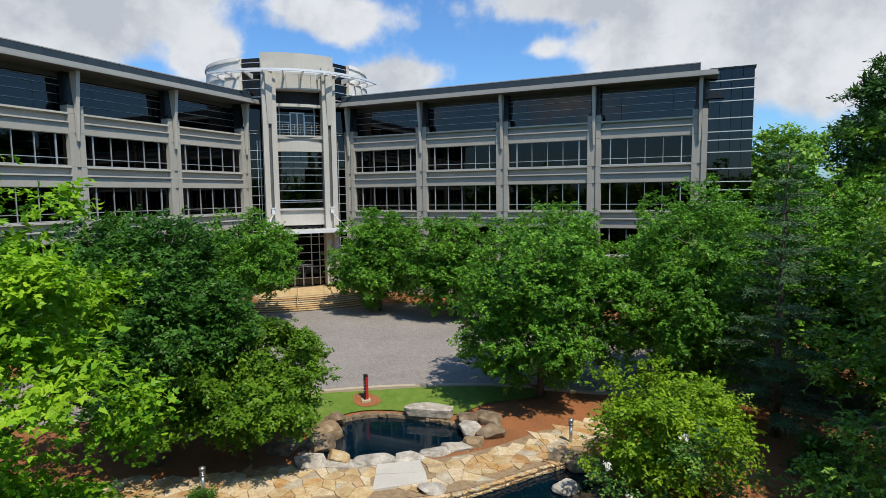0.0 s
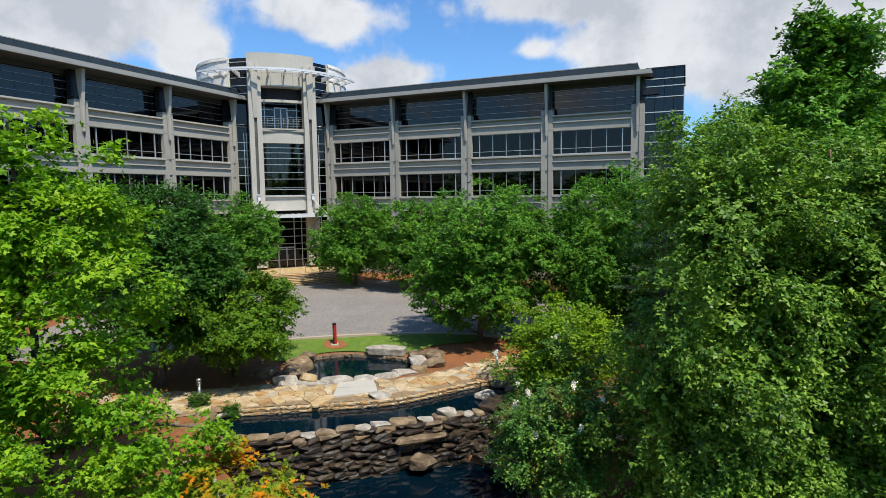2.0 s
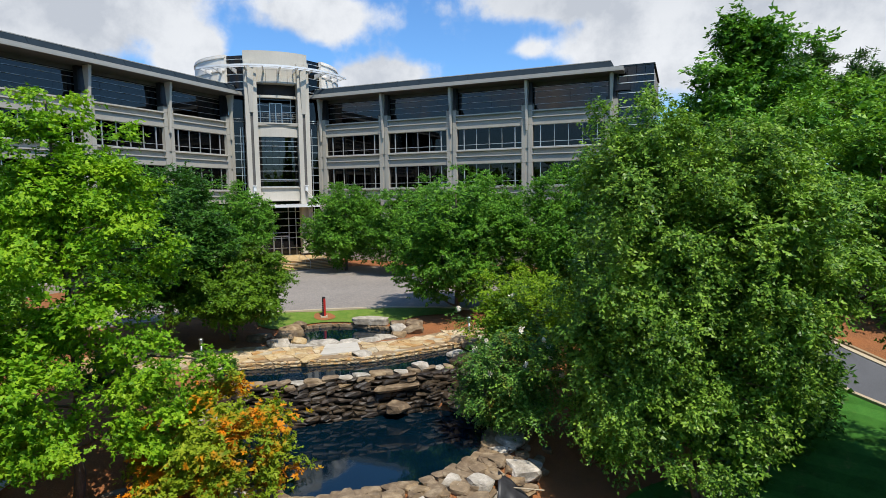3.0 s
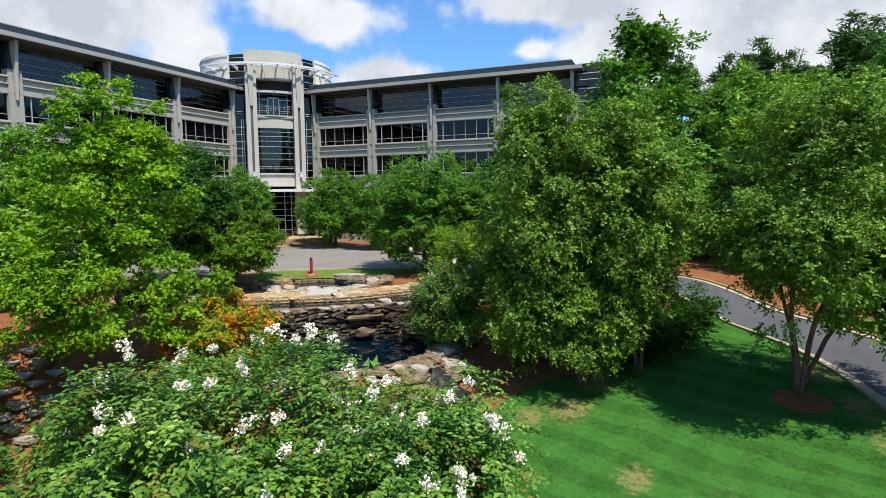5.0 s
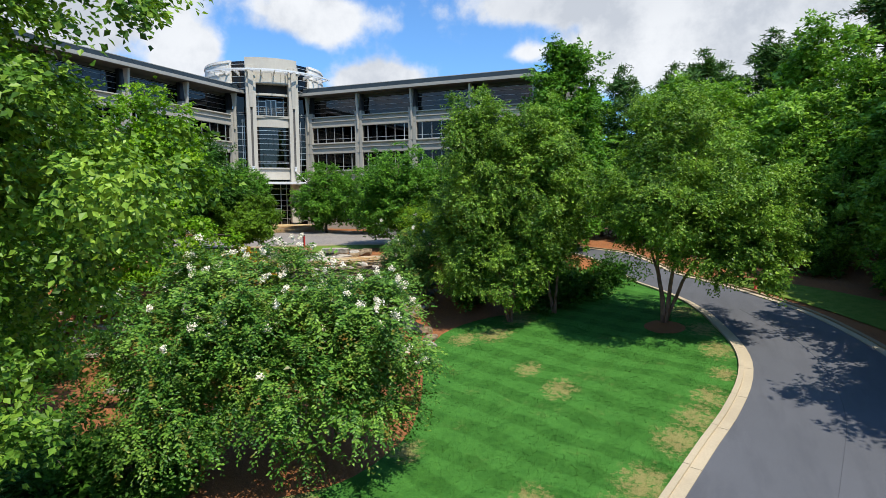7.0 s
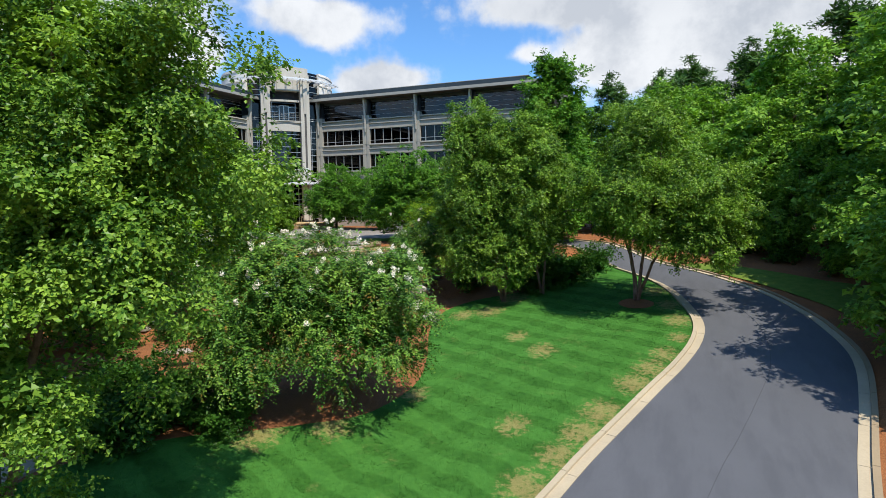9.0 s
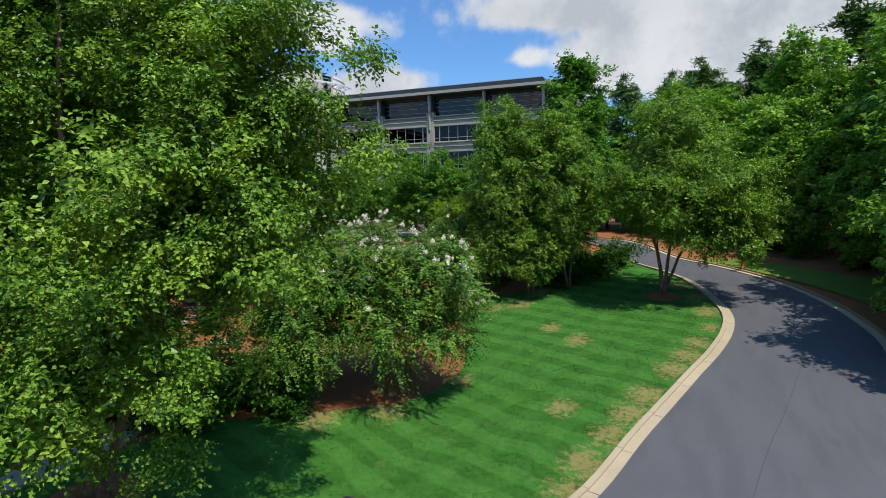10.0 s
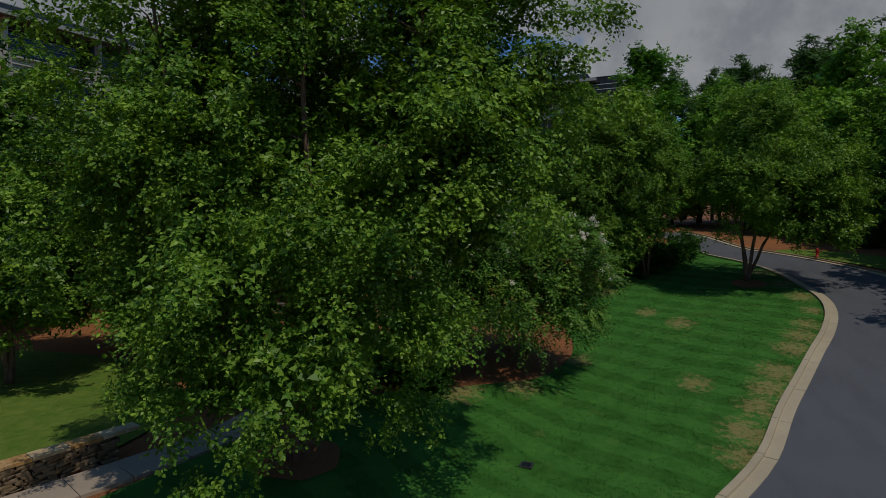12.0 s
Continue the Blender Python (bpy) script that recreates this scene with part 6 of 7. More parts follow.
# turning maple at the lower pond
make_tree("turning_maple", "small maple turning from green to orange beside the lower pond", "tree", 28.2, -48.4,
          [(0, 0, 4.2, 2.6, 2.5, 1.7, 3), (1.8, -0.1, 3.4, 2.1, 1.9, 1.4, 1.6), (-2.1, 0.1, 3.1, 2.2, 1.9, 1.4, 1.6), (0.5, 0.8, 5.2, 1.6, 1.5, 1.2, 1.1), (0.2, -1.5, 2.7, 1.7, 1.5, 1.2, 1.1)],
          [stem((0, 0, -0.2, 0.08), (0.2, 0.1, 1.2, 0.06), (0.6, 0.2, 4.2, 0.02)), stem((0, 0, -0.1, 0.07), (-0.3, 0, 1.0, 0.05), (-0.9, 0.1, 3.6, 0.02))],
          L_ORANGE, M_BARK, 170, 560, 4, 6, 0.36, 0.36, 0.14, 0.065, 0.15, True, 0.38, 0.4, 34)

# yellow-green shrub tree and flowering crape myrtle on the far side of the pools
make_tree("yellow_maple", "rounded yellow-green maple behind the flagstone path", "tree", 36.4, -33.2, [(-0.3, 0, 2.7, 2.8, 2.8, 2.2, 3), (-1.3, -0.6, 2.2, 2.0, 2.0, 1.6, 1.4), (0.6, 0.2, 2.4, 1.7, 2.0, 1.8, 1.2)],
          [stem((0, 0, -0.2, 0.11), (0.1, 0, 1.2, 0.09), (0.1, 0.1, 3.6, 0.03))], L_YELLOW, M_BARK, 180, 560, 4, 9, 0.5, 0.4, 0.15, 0.085, 0.15, False, 0.3, 0.4, 26)


def blossoms(tree, centres, out, rng, count, size):
    """White panicles at the ends of the upper sprays."""
    rim = np.argsort(-(centres[:, 2] + 0.6 * np.linalg.norm(centres[:, :2] - centres[:, :2].mean(0), axis=1) + rng.normal(size=len(centres)) * 0.7))[:int(len(centres) * 0.5)]
    pick = rng.choice(rim, count, replace=False)
    for i in pick:
        p = centres[i] + out[i] * 0.50 + np.array([0, 0, 0.16])
        n = 95
        lump = rng.normal(size=(4, 3)) * np.array([0.5, 0.5, 0.35]) * size
        q = lump[rng.integers(0, 4, n)] + rng.normal(size=(n, 3)) * np.array([0.27, 0.27, 0.34]) * size * rng.uniform(0.8, 1.3)
        a = rng.normal(size=(n, 3))
        a /= np.linalg.norm(a, axis=1)[:, None]
        b = np.cross(a, rng.normal(size=(n, 3)))
        b /= np.linalg.norm(b, axis=1)[:, None]
        s = 0.029 * (0.7 + 0.6 * rng.random((n, 1)))
        V = np.stack([q - a * s, q + b * s * 0.8, q + a * s, q - b * s * 0.8], 1).reshape(-1, 3)
        k = np.arange(n) * 4
        T = np.stack([np.stack([k, k + 1, k + 2], 1), np.stack([k, k + 2, k + 3], 1)], 1).reshape(-1, 3)
        part("blossom", fast_mesh("blossom", V, T, M_WHITE), None, tree, "", Matrix.Translation(p))


t, c, o, g = make_tree("crape_myrtle", "spreading crape myrtle with white flower heads beside the dam", "shrub", 37.6, -39.0,
                       [(-0.4, -0.3, 4.4, 2.5, 2.4, 2.2, 3), (-1.5, -1.0, 3.4, 1.7, 1.7, 1.8, 1.5), (-0.6, -1.7, 3.2, 1.8, 1.6, 1.9, 1.5), (0.8, -0.6, 3.6, 1.7, 1.8, 1.8, 1.2), (-1.2, 0.2, 2.2, 1.6, 1.6, 1.4, 0.8)],
                       [stem((0, 0, -0.2, 0.09), (0.2, 0, 1.6, 0.07), (0.2, -0.2, 4.6, 0.02)), stem((0, 0, -0.2, 0.08), (-0.4, -0.2, 1.8, 0.06), (-1.2, -0.7, 4.2, 0.02))],
                       L_CRAPE, M_CRAPE, 190, 560, 4, 14, 0.30, 0.60, 0.115, 0.066, 0.3, False, 0.34, 0.45, 30, "", None, 0.7, 0.03, False, 7, 0.5, 0.2)
blossoms(t, c, o, g, 20, 0.12)

# the big crape myrtles at the lawn
t, c, o, g = make_tree("crape_myrtle", "large crape myrtle with arching sprays and white flower heads", "shrub", 41.8, -57.6,
                       [(0.2, -2.6, 6.2, 3.6, 2.9, 2.1, 3), (-2.0, -3.8, 6.2, 2.7, 2.5, 2.2, 2.0), (2.4, -1.6, 4.9, 2.1, 2.1, 2.1, 1.8), (1.4, -4.2, 3.8, 2.3, 1.9, 2.0, 1.5), (-1.2, -4.7, 3.8, 2.4, 2.0, 2.0, 1.4), (-3.2, -4.2, 4.4, 1.9, 1.8, 1.8, 1.0), (3.2, -2.0, 3.2, 1.3, 1.4, 1.4, 0.8), (0.4, -0.8, 5.2, 2.6, 2.2, 1.9, 1.2), (0, -2.6, 4.4, 2.4, 1.9, 1.6, 1.3)],
                       [stem((0, 0, -0.2, 0.08), (0.3, -0.5, 1.6, 0.06), (0.6, -2.2, 6.0, 0.02)), stem((-0.4, -0.3, -0.2, 0.08), (-0.9, -1.2, 1.7, 0.06), (-2.0, -3.4, 5.8, 0.02)), stem((0.2, 0, -0.2, 0.07), (1.0, -0.6, 1.8, 0.05), (2.4, -1.6, 5.2, 0.02)), stem((-0.1, -0.4, -0.2, 0.08), (0.3, -1.9, 1.9, 0.05), (1.0, -4.0, 4.4, 0.02)), stem((-0.5, -0.2, -0.2, 0.07), (-0.8, -2.0, 1.8, 0.05), (-1.4, -4.4, 4.2, 0.02))],
                       L_CRAPE, M_CRAPE, 200, 1520, 4, 20, 0.26, 0.95, 0.130, 0.070, 0.30, False, 0.36, 0.5, 60, "crape myrtles at the lawn", None, 0.7, 0.03, False, 7, 0.4, 0.30, 0.16, 0.62)
blossoms(t, c, o, g, 130, 0.14)
t, c, o, g = make_tree("crape_myrtle", "smaller crape myrtle with white flower heads in the mulch bed", "shrub", 38.8, -61.8,
                       [(0.1, -0.8, 6.0, 2.3, 2.2, 2.0, 3), (-0.3, -2.0, 4.6, 2.2, 1.9, 2.0, 1.8), (0.8, -1.8, 3.4, 1.8, 1.8, 1.6, 1.0)],
                       [stem((0, 0, -0.2, 0.08), (0.2, -0.1, 1.5, 0.06), (0.4, -0.4, 5.0, 0.02)), stem((0, 0.1, -0.2, 0.07), (-0.4, -0.3, 1.5, 0.05), (-0.7, -0.9, 4.8, 0.02))],
                       L_CRAPE, M_CRAPE, 210, 520, 4, 20, 0.26, 0.90, 0.130, 0.070, 0.30, False, 0.36, 0.5, 30, "crape myrtles at the lawn", None, 0.7, 0.03, False, 7, 0.4, 0.30, 0.16, 0.62)
blossoms(t, c, o, g, 24, 0.15)

# river birches: several leaning stems from one foot
make_tree("river_birch", "multi-stemmed river birch with peeling bark at the lawn's edge", "tree", 44.5, -40.4,
          [(-1.7, -0.4, 8.8, 3.4, 3.2, 4.8, 3), (-3.0, -0.8, 6.0, 2.6, 2.4, 3.2, 1.4), (0.6, -0.8, 7.0, 2.6, 2.4, 3.6, 1.3), (-2.2, -0.2, 12.7, 2.1, 2.1, 2.5, 1.5), (0.4, -1.4, 3.8, 2.4, 1.8, 2.0, 0.8), (-2.6, -1.4, 3.8, 2.2, 1.8, 2.0, 0.9)],
          [stem((0, 0, -0.2, 0.15), (-0.5, -0.3, 3.0, 0.11), (-1.4, -0.4, 8.5, 0.06), (-2.1, -0.3, 14.4, 0.02)), stem((0.1, 0, -0.2, 0.13), (0.5, -0.4, 3.0, 0.09), (0.9, -0.8, 8.5, 0.03)), stem((0, 0.1, -0.2, 0.12), (-0.9, -0.6, 2.8, 0.08), (-2.5, -1.0, 7.2, 0.03))],
          L_BIRCH, M_BIRCH, 220, 2700, 5, 10, 0.34, 0.46, 0.132, 0.098, 0.3, False, 0.36, 0.40, 70, "river birches", None, 0.8, 0.03, True, 7)
make_tree("river_birch", "slender river birch close behind its neighbour", "tree", 47.0, -38.0,
          [(-0.7, -1.2, 8.8, 2.8, 3.2, 4.8, 3), (-0.6, -2.2, 5.6, 2.2, 2.6, 3.0, 1.5), (-0.6, -1.2, 12.2, 2.1, 2.1, 2.4, 1.4), (-0.3, -2.8, 9.4, 2.4, 2.4, 3.8, 1.5)],
          [stem((0, 0, -0.2, 0.14), (-0.4, -0.4, 3.0, 0.10), (-1.2, -0.9, 9.0, 0.05), (-1.7, -1.2, 14.0, 0.02)), stem((0.1, 0, -0.2, 0.12), (0.3, -0.6, 3.2, 0.08), (-0.6, -2.2, 9.0, 0.03))],
          L_BIRCH, M_BIRCH, 230, 1900, 5, 10, 0.34, 0.46, 0.145, 0.105, 0.3, False, 0.36, 0.40, 60, "river birches", None, 0.8, 0.03, True, 7)
make_tree("river_birch", "spreading river birch in a red mulch ring near the drive", "tree", 54.2, -38.8,
          [(1.2, -1.8, 9.2, 4.0, 4.2, 4.2, 3), (-1.6, -2.0, 8.0, 2.8, 3.2, 3.4, 1.6), (4.0, -1.8, 7.4, 3.4, 3.2, 3.2, 1.9), (1.2, -3.8, 6.6, 3.8, 2.9, 3.0, 1.8), (0.6, -2.0, 12.4, 2.8, 2.8, 1.9, 1.2), (4.6, -2.8, 5.2, 2.6, 2.2, 2.0, 1.2), (-0.6, -4.6, 8.2, 2.4, 2.2, 2.6, 1.2)],
          [stem((0, 0, -0.2, 0.17), (-0.2, -0.2, 2.6, 0.13), (-0.7, -1.0, 7.0, 0.08), (-0.3, -1.6, 13.2, 0.02)), stem((0.15, 0, -0.2, 0.15), (0.4, -0.3, 2.6, 0.12), (1.3, -1.3, 7.0, 0.06), (1.8, -1.8, 12.5, 0.02)), stem((0.1, 0.1, -0.2, 0.13), (1.1, 0.1, 2.8, 0.10), (3.8, -1.3, 7.4, 0.03)), stem((0, 0.1, -0.2, 0.13), (-0.3, 0.1, 3.0, 0.10), (-1.6, -1.6, 8.0, 0.03))],
          L_BIRCH, M_BIRCH, 240, 3000, 5, 10, 0.36, 0.48, 0.142, 0.104, 0.34, False, 0.38, 0.40, 90, "river birches", None, 0.8, 0.03, True, 7)
make_tree("river_birch", "big river birch with leaning peeling stems in a mulch ring", "tree", 38.3, -72.7,
          [(2.6, -2.2, 9.0, 4.8, 4.4, 4.8, 3), (2.8, -3.2, 5.0, 4.4, 3.2, 2.5, 1.5), (-0.4, -4.0, 5.0, 2.6, 2.0, 2.0, 0.8), (6.2, -0.6, 9.2, 2.8, 2.8, 3.4, 2.2), (0.8, -0.8, 14.3, 3.8, 3.6, 3.6, 2.4), (0.4, -0.4, 17.2, 2.6, 2.6, 2.4, 0.9), (5.4, 0.2, 14.0, 2.6, 2.5, 3.2, 1.7), (-1.2, -3.0, 13.0, 3.4, 3.4, 3.8, 2.0), (0.5, 0.5, 10.0, 3.2, 3.2, 4.0, 1.2), (-1.8, -3.2, 8.6, 3.0, 2.8, 3.2, 1.6), (4.6, -2.6, 6.0, 2.2, 2.0, 1.8, 0.7), (6.7, 0.4, 11.4, 3.0, 2.8, 3.4, 2.4), (3.6, 1.4, 10.6, 3.0, 2.8, 4.0, 1.8), (-0.4, -4.2, 8.8, 2.8, 2.4, 2.6, 1.2)],
          [stem((0, 0, -0.3, 0.19), (-0.1, -0.6, 2.6, 0.16), (-0.6, -2.2, 7.4, 0.11), (-1.2, -3.2, 11.0, 0.07), (-1.4, -3.4, 16.0, 0.02)), stem((0.15, 0, -0.3, 0.18), (0.6, -0.5, 2.8, 0.15), (2.2, -1.8, 8.5, 0.09), (2.6, -2.2, 18.5, 0.02)), stem((0.1, 0.1, -0.3, 0.16), (1.6, -0.2, 3.4, 0.13), (4.6, -0.8, 9.0, 0.08), (5.6, -1.0, 15.0, 0.02)), stem((-0.6, -2.2, 7.4, 0.09), (-1.8, -3.0, 9.4, 0.06), (-2.6, -3.6, 13.5, 0.02)), stem((0.6, -0.5, 2.8, 0.10), (1.6, -2.0, 4.2, 0.06), (3.0, -3.6, 6.0, 0.02))],
          L_BIRCH, M_BIRCH, 250, 6000, 5, 9, 0.32, 0.46, 0.118, 0.086, 0.34, False, 0.42, 0.45, 190, "river birches", None, 0.6, 0.03, False, 10, 1.0, 0.0, 0.16, 0.46)
wall_birch, *_ = make_tree("river_birch", "river birch on the shaded lawn beyond the stone wall", "tree", 27.0, -64.8,
          [(0, 0, 9.0, 4.4, 4.2, 5.2, 3), (-1.8, -1.4, 6.2, 3.6, 3.0, 3.4, 1.6), (2.0, -0.4, 7.6, 3.6, 3.2, 4.0, 1.6), (0, 0, 13.4, 3.4, 3.2, 3.0, 1.6), (1.0, -2.0, 5.0, 3.0, 2.2, 2.4, 1.2)],
          [stem((0, 0, -0.3, 0.17), (0.2, -0.2, 3.0, 0.14), (0.5, -0.4, 8.0, 0.08), (0.5, -0.4, 15.0, 0.02)), stem((0, 0.1, -0.3, 0.15), (-0.6, 0, 3.4, 0.11), (-1.6, -0.2, 9.0, 0.04))],
          L_BIRCH, M_BIRCH, 260, 1700, 5, 9, 0.45, 0.55, 0.19, 0.14, 0.3, False, 0.34, 0.36, 50, "river birches", None, 0.6, 0.03, True)
copy_thing(wall_birch, pose(20.5, -71.0, land(20.5, -71.0) - 0.05, 0, 0, 130))

# tall tree behind the birches
make_tree("tulip_tree", "tall narrow green tree rising behind the birches", "tree", 46.3, -31.6, [(0, 0, 9.8, 3.4, 3.4, 6.2, 3), (0, 0, 14.6, 2.7, 2.7, 3.6, 2.0), (0.2, 0, 17.8, 1.3, 1.3, 1.6, 0.7), (-1, -1, 6.5, 2.9, 2.9, 3.6, 1.2)],
          [stem((0, 0, -0.2, 0.25), (0, 0, 6, 0.18), (0.1, 0, 13, 0.09), (0.2, 0, 18, 0.02))], L_COURT, M_BARK, 270, 1200, 5, 10, 0.55, 0.55, 0.23, 0.16, 0.12, False, 0.32, 0.5, 46, "", None, 0.6, 0.03, True)


# blue cedar: tiers of level boughs
def cedar(x, y, height, seed):
    rng = np.random.default_rng(seed)
    tree = thing("blue_cedar", "conical blue-green cedar with level drooping boughs", "tree", pose(x, y, land(x, y) - 0.03))
    rows = [([(0, 0, -0.2), (0, 0, height * 0.5), (0.1, 0, height)], [0.22, 0.12, 0.015], 7)]
    cen, out = [], []
    zz = 1.2
    while zz < height - 0.3:
        r = (1 - zz / height) ** 0.8 * 3.1 + 0.2
        for k in range(5):
            a = rng.random() * 6.28
            rk = r * (0.7 + 0.45 * rng.random())
            tip = np.array([math.cos(a) * rk, math.sin(a) * rk, zz + 0.10 * rk])
            rows.append(([(0, 0, zz - 0.15), (tip[0] * 0.55, tip[1] * 0.55, zz + 0.12 * rk), tuple(tip)], [0.04, 0.025, 0.01], 4))
            for f in np.linspace(0.25, 1.0, max(2, int(rk / 0.32))):
                cen.append([tip[0] * f, tip[1] * f, zz + 0.14 * rk * f])
                out.append([math.cos(a), math.sin(a), 0.1])
        zz += 0.62
    part("trunk", tubes("trunk", rows, M_BARK), None, tree)
    part("crown", leaf_mesh("crown", np.array(cen), np.array(out), rng, L_CEDAR, 6, 10, 0.32, 0.42, 0.13, 0.045, 0.10, False, 0.25), None, tree)


cedar(40.1, -26.2, 13.3, 280)

# woodland on the bank beyond the drive and behind the building's end: a few kinds, copied
wood_a, *_ = make_tree("woodland_tree", "tall leafy woodland tree on the bank beyond the drive", "tree", 72.6, -33.2,
                       [(0, 0, 9.5, 4.6, 4.6, 6.0, 3), (-1.8, -1.2, 6.2, 3.2, 3.0, 3.6, 2.0), (1.2, 1.0, 12.5, 2.8, 2.8, 3.4, 1.4), (-1.2, -2.0, 3.8, 2.8, 2.4, 2.4, 1.4)],
                       [stem((0, 0, -0.3, 0.2), (0.1, 0, 5, 0.15), (0.3, 0.2, 11, 0.07), (0.5, 0.4, 15.5, 0.02))], L_WOOD, M_BARK, 300, 620, 5, 6, 0.6, 0.60, 0.31, 0.225, 0.15, False, 0.24, 0.42, 40, "woodland trees", None, 0.6, 0.03, True)
wood_b, *_ = make_tree("woodland_tree", "dense lighter woodland tree on the bank beyond the drive", "tree", 71.6, -25.0,
                       [(0, 0, 8.0, 4.2, 4.2, 4.8, 3), (1.4, -1.6, 5.4, 3.2, 3.0, 3.4, 1.8), (-1.4, 0.6, 10.8, 2.8, 2.8, 2.8, 1.4), (-1.8, -1.8, 3.4, 2.6, 2.4, 2.2, 1.3)],
                       [stem((0, 0, -0.3, 0.2), (0.1, 0, 4, 0.15), (-0.3, 0.2, 9, 0.07), (-0.6, 0.4, 13.0, 0.02))], L_WOOD, M_BARK, 310, 580, 5, 6, 0.6, 0.60, 0.31, 0.225, 0.2, False, 0.24, 0.42, 36, "woodland trees", None, 0.6, 0.03, True)
pine_a, *_ = make_tree("pine_tree", "tall dark pine above the woodland edge", "tree", 60.0, 6.0,
                       [(0, 0, 14.5, 3.4, 3.4, 4.6, 3), (1.4, 0, 11.0, 2.8, 2.6, 2.4, 1.4), (-1.3, 0.6, 12.4, 2.8, 2.6, 2.4, 1.4), (0.2, 0, 18.6, 2.3, 2.3, 2.6, 1.5)],
                       [stem((0, 0, -0.3, 0.24), (0.1, 0, 9, 0.19), (0.2, 0, 16, 0.1), (0.2, 0.1, 20.5, 0.02))], L_PINE, M_BARK, 320, 420, 4, 6, 0.55, 0.55, 0.46, 0.13, 0.02, False, 0.4, 0.4, 40, "pines")
bushy, *_ = make_tree("woodland_tree", "bushy roadside tree leafy almost to the ground", "tree", 72.2, -45.4,
                      [(0, 0, 5.2, 3.6, 3.6, 4.2, 3), (1.5, -1.5, 3.4, 2.5, 2.4, 2.2, 1.5), (-1.7, -0.6, 3.3, 2.5, 2.4, 2.1, 1.6), (0, 0.5, 8.6, 2.6, 2.6, 2.4, 1.2), (-0.4, -2.2, 3.0, 2.2, 2.0, 2.0, 1.2)],
                      [stem((0, 0, -0.3, 0.14), (0.1, 0, 3, 0.11), (-0.2, 0.2, 7, 0.05), (-0.2, 0.3, 10.6, 0.02)), stem((0, 0.1, -0.2, 0.11), (0.8, -0.4, 2.4, 0.08), (1.7, -1.2, 5.4, 0.03))], L_WOOD, M_BARK, 315, 700, 5, 7, 0.45, 0.5, 0.21, 0.15, 0.25, False, 0.30, 0.42, 40, "woodland trees", None, 0.7, 0.03, True)
wr = random.Random(11)
for x, y, s in ((69.6, -50.8, 1.3), (71.6, -37.2, 0.85), (69.8, -31.4, 0.72), (74.4, -41.0, 1.15), (72.4, -56.4, 1.0), (66.4, -24.6, 0.8)):
    copy_thing(bushy, pose(x, y, land(x, y) - 0.1, 0, 0, wr.uniform(0, 360)) @ Matrix.Diagonal((s, s, s, 1)))
for src, rows in ((wood_a, ((70.6, -43.0, 1.0), (71.0, -52.5, 1.1), (69.6, -17.5, 1.1), (76.0, -38.0, 1.5), (63.5, -12.5, 1.05), (84.0, -45.0, 1.65), (74.0, -25.0, 1.4), (60.5, -3.0, 1.25), (54.5, 4.0, 1.3), (57.0, -13.0, 0.9), (52.0, 0.0, 1.15), (69.0, -7.0, 1.35), (43.8, 4.0, 1.0))),
                  (wood_b, ((71.8, -38.5, 1.0), (70.8, -47.6, 0.95), (65.2, -19.6, 1.0), (75.0, -31.0, 1.45), (57.0, -6.0, 1.3), (74.0, -15.0, 1.5), (51.5, -7.6, 1.05), (43.2, 13.8, 1.3), (46.4, -5.0, 1.1), (66.0, -1.0, 1.35), (79.0, -41.0, 1.35), (59.5, -17.5, 0.85))),
                  (pine_a, ((48.4, -4.0, 0.92), (66.0, 6.0, 1.2), (74.0, -4.0, 1.25), (80.0, -18.0, 1.3), (83.0, -38.0, 1.4), (54.0, 14.0, 1.15), (70.0, 14.0, 1.25), (58.0, 20.0, 1.25)))):
    for x, y, s in rows:
        copy_thing(src, pose(x, y, land(x, y) - 0.1, 0, 0, wr.uniform(0, 360)) @ Matrix.Diagonal((s, s, s * wr.uniform(0.94, 1.06), 1)))
# dark trees on the other side, behind the oak; (20.5, -57.0) is added to cast shade
for x, y, s in ((10.5, -46.5, 0.8), (5.0, -52.0, 0.9), (13.5, -56.0, 0.75), (20.0, -62.5, 0.7), (20.5, -57.0, 0.6), (8.0, -64.0, 0.95), (2.0, -41.0, 0.7), (17.0, -74.0, 0.9), (24.0, -88.0, 0.9)):
    copy_thing(wood_a, pose(x, y, land(x, y) - 0.1, 0, 0, wr.uniform(0, 360)) @ Matrix.Diagonal((s, s, s * 0.9, 1)))

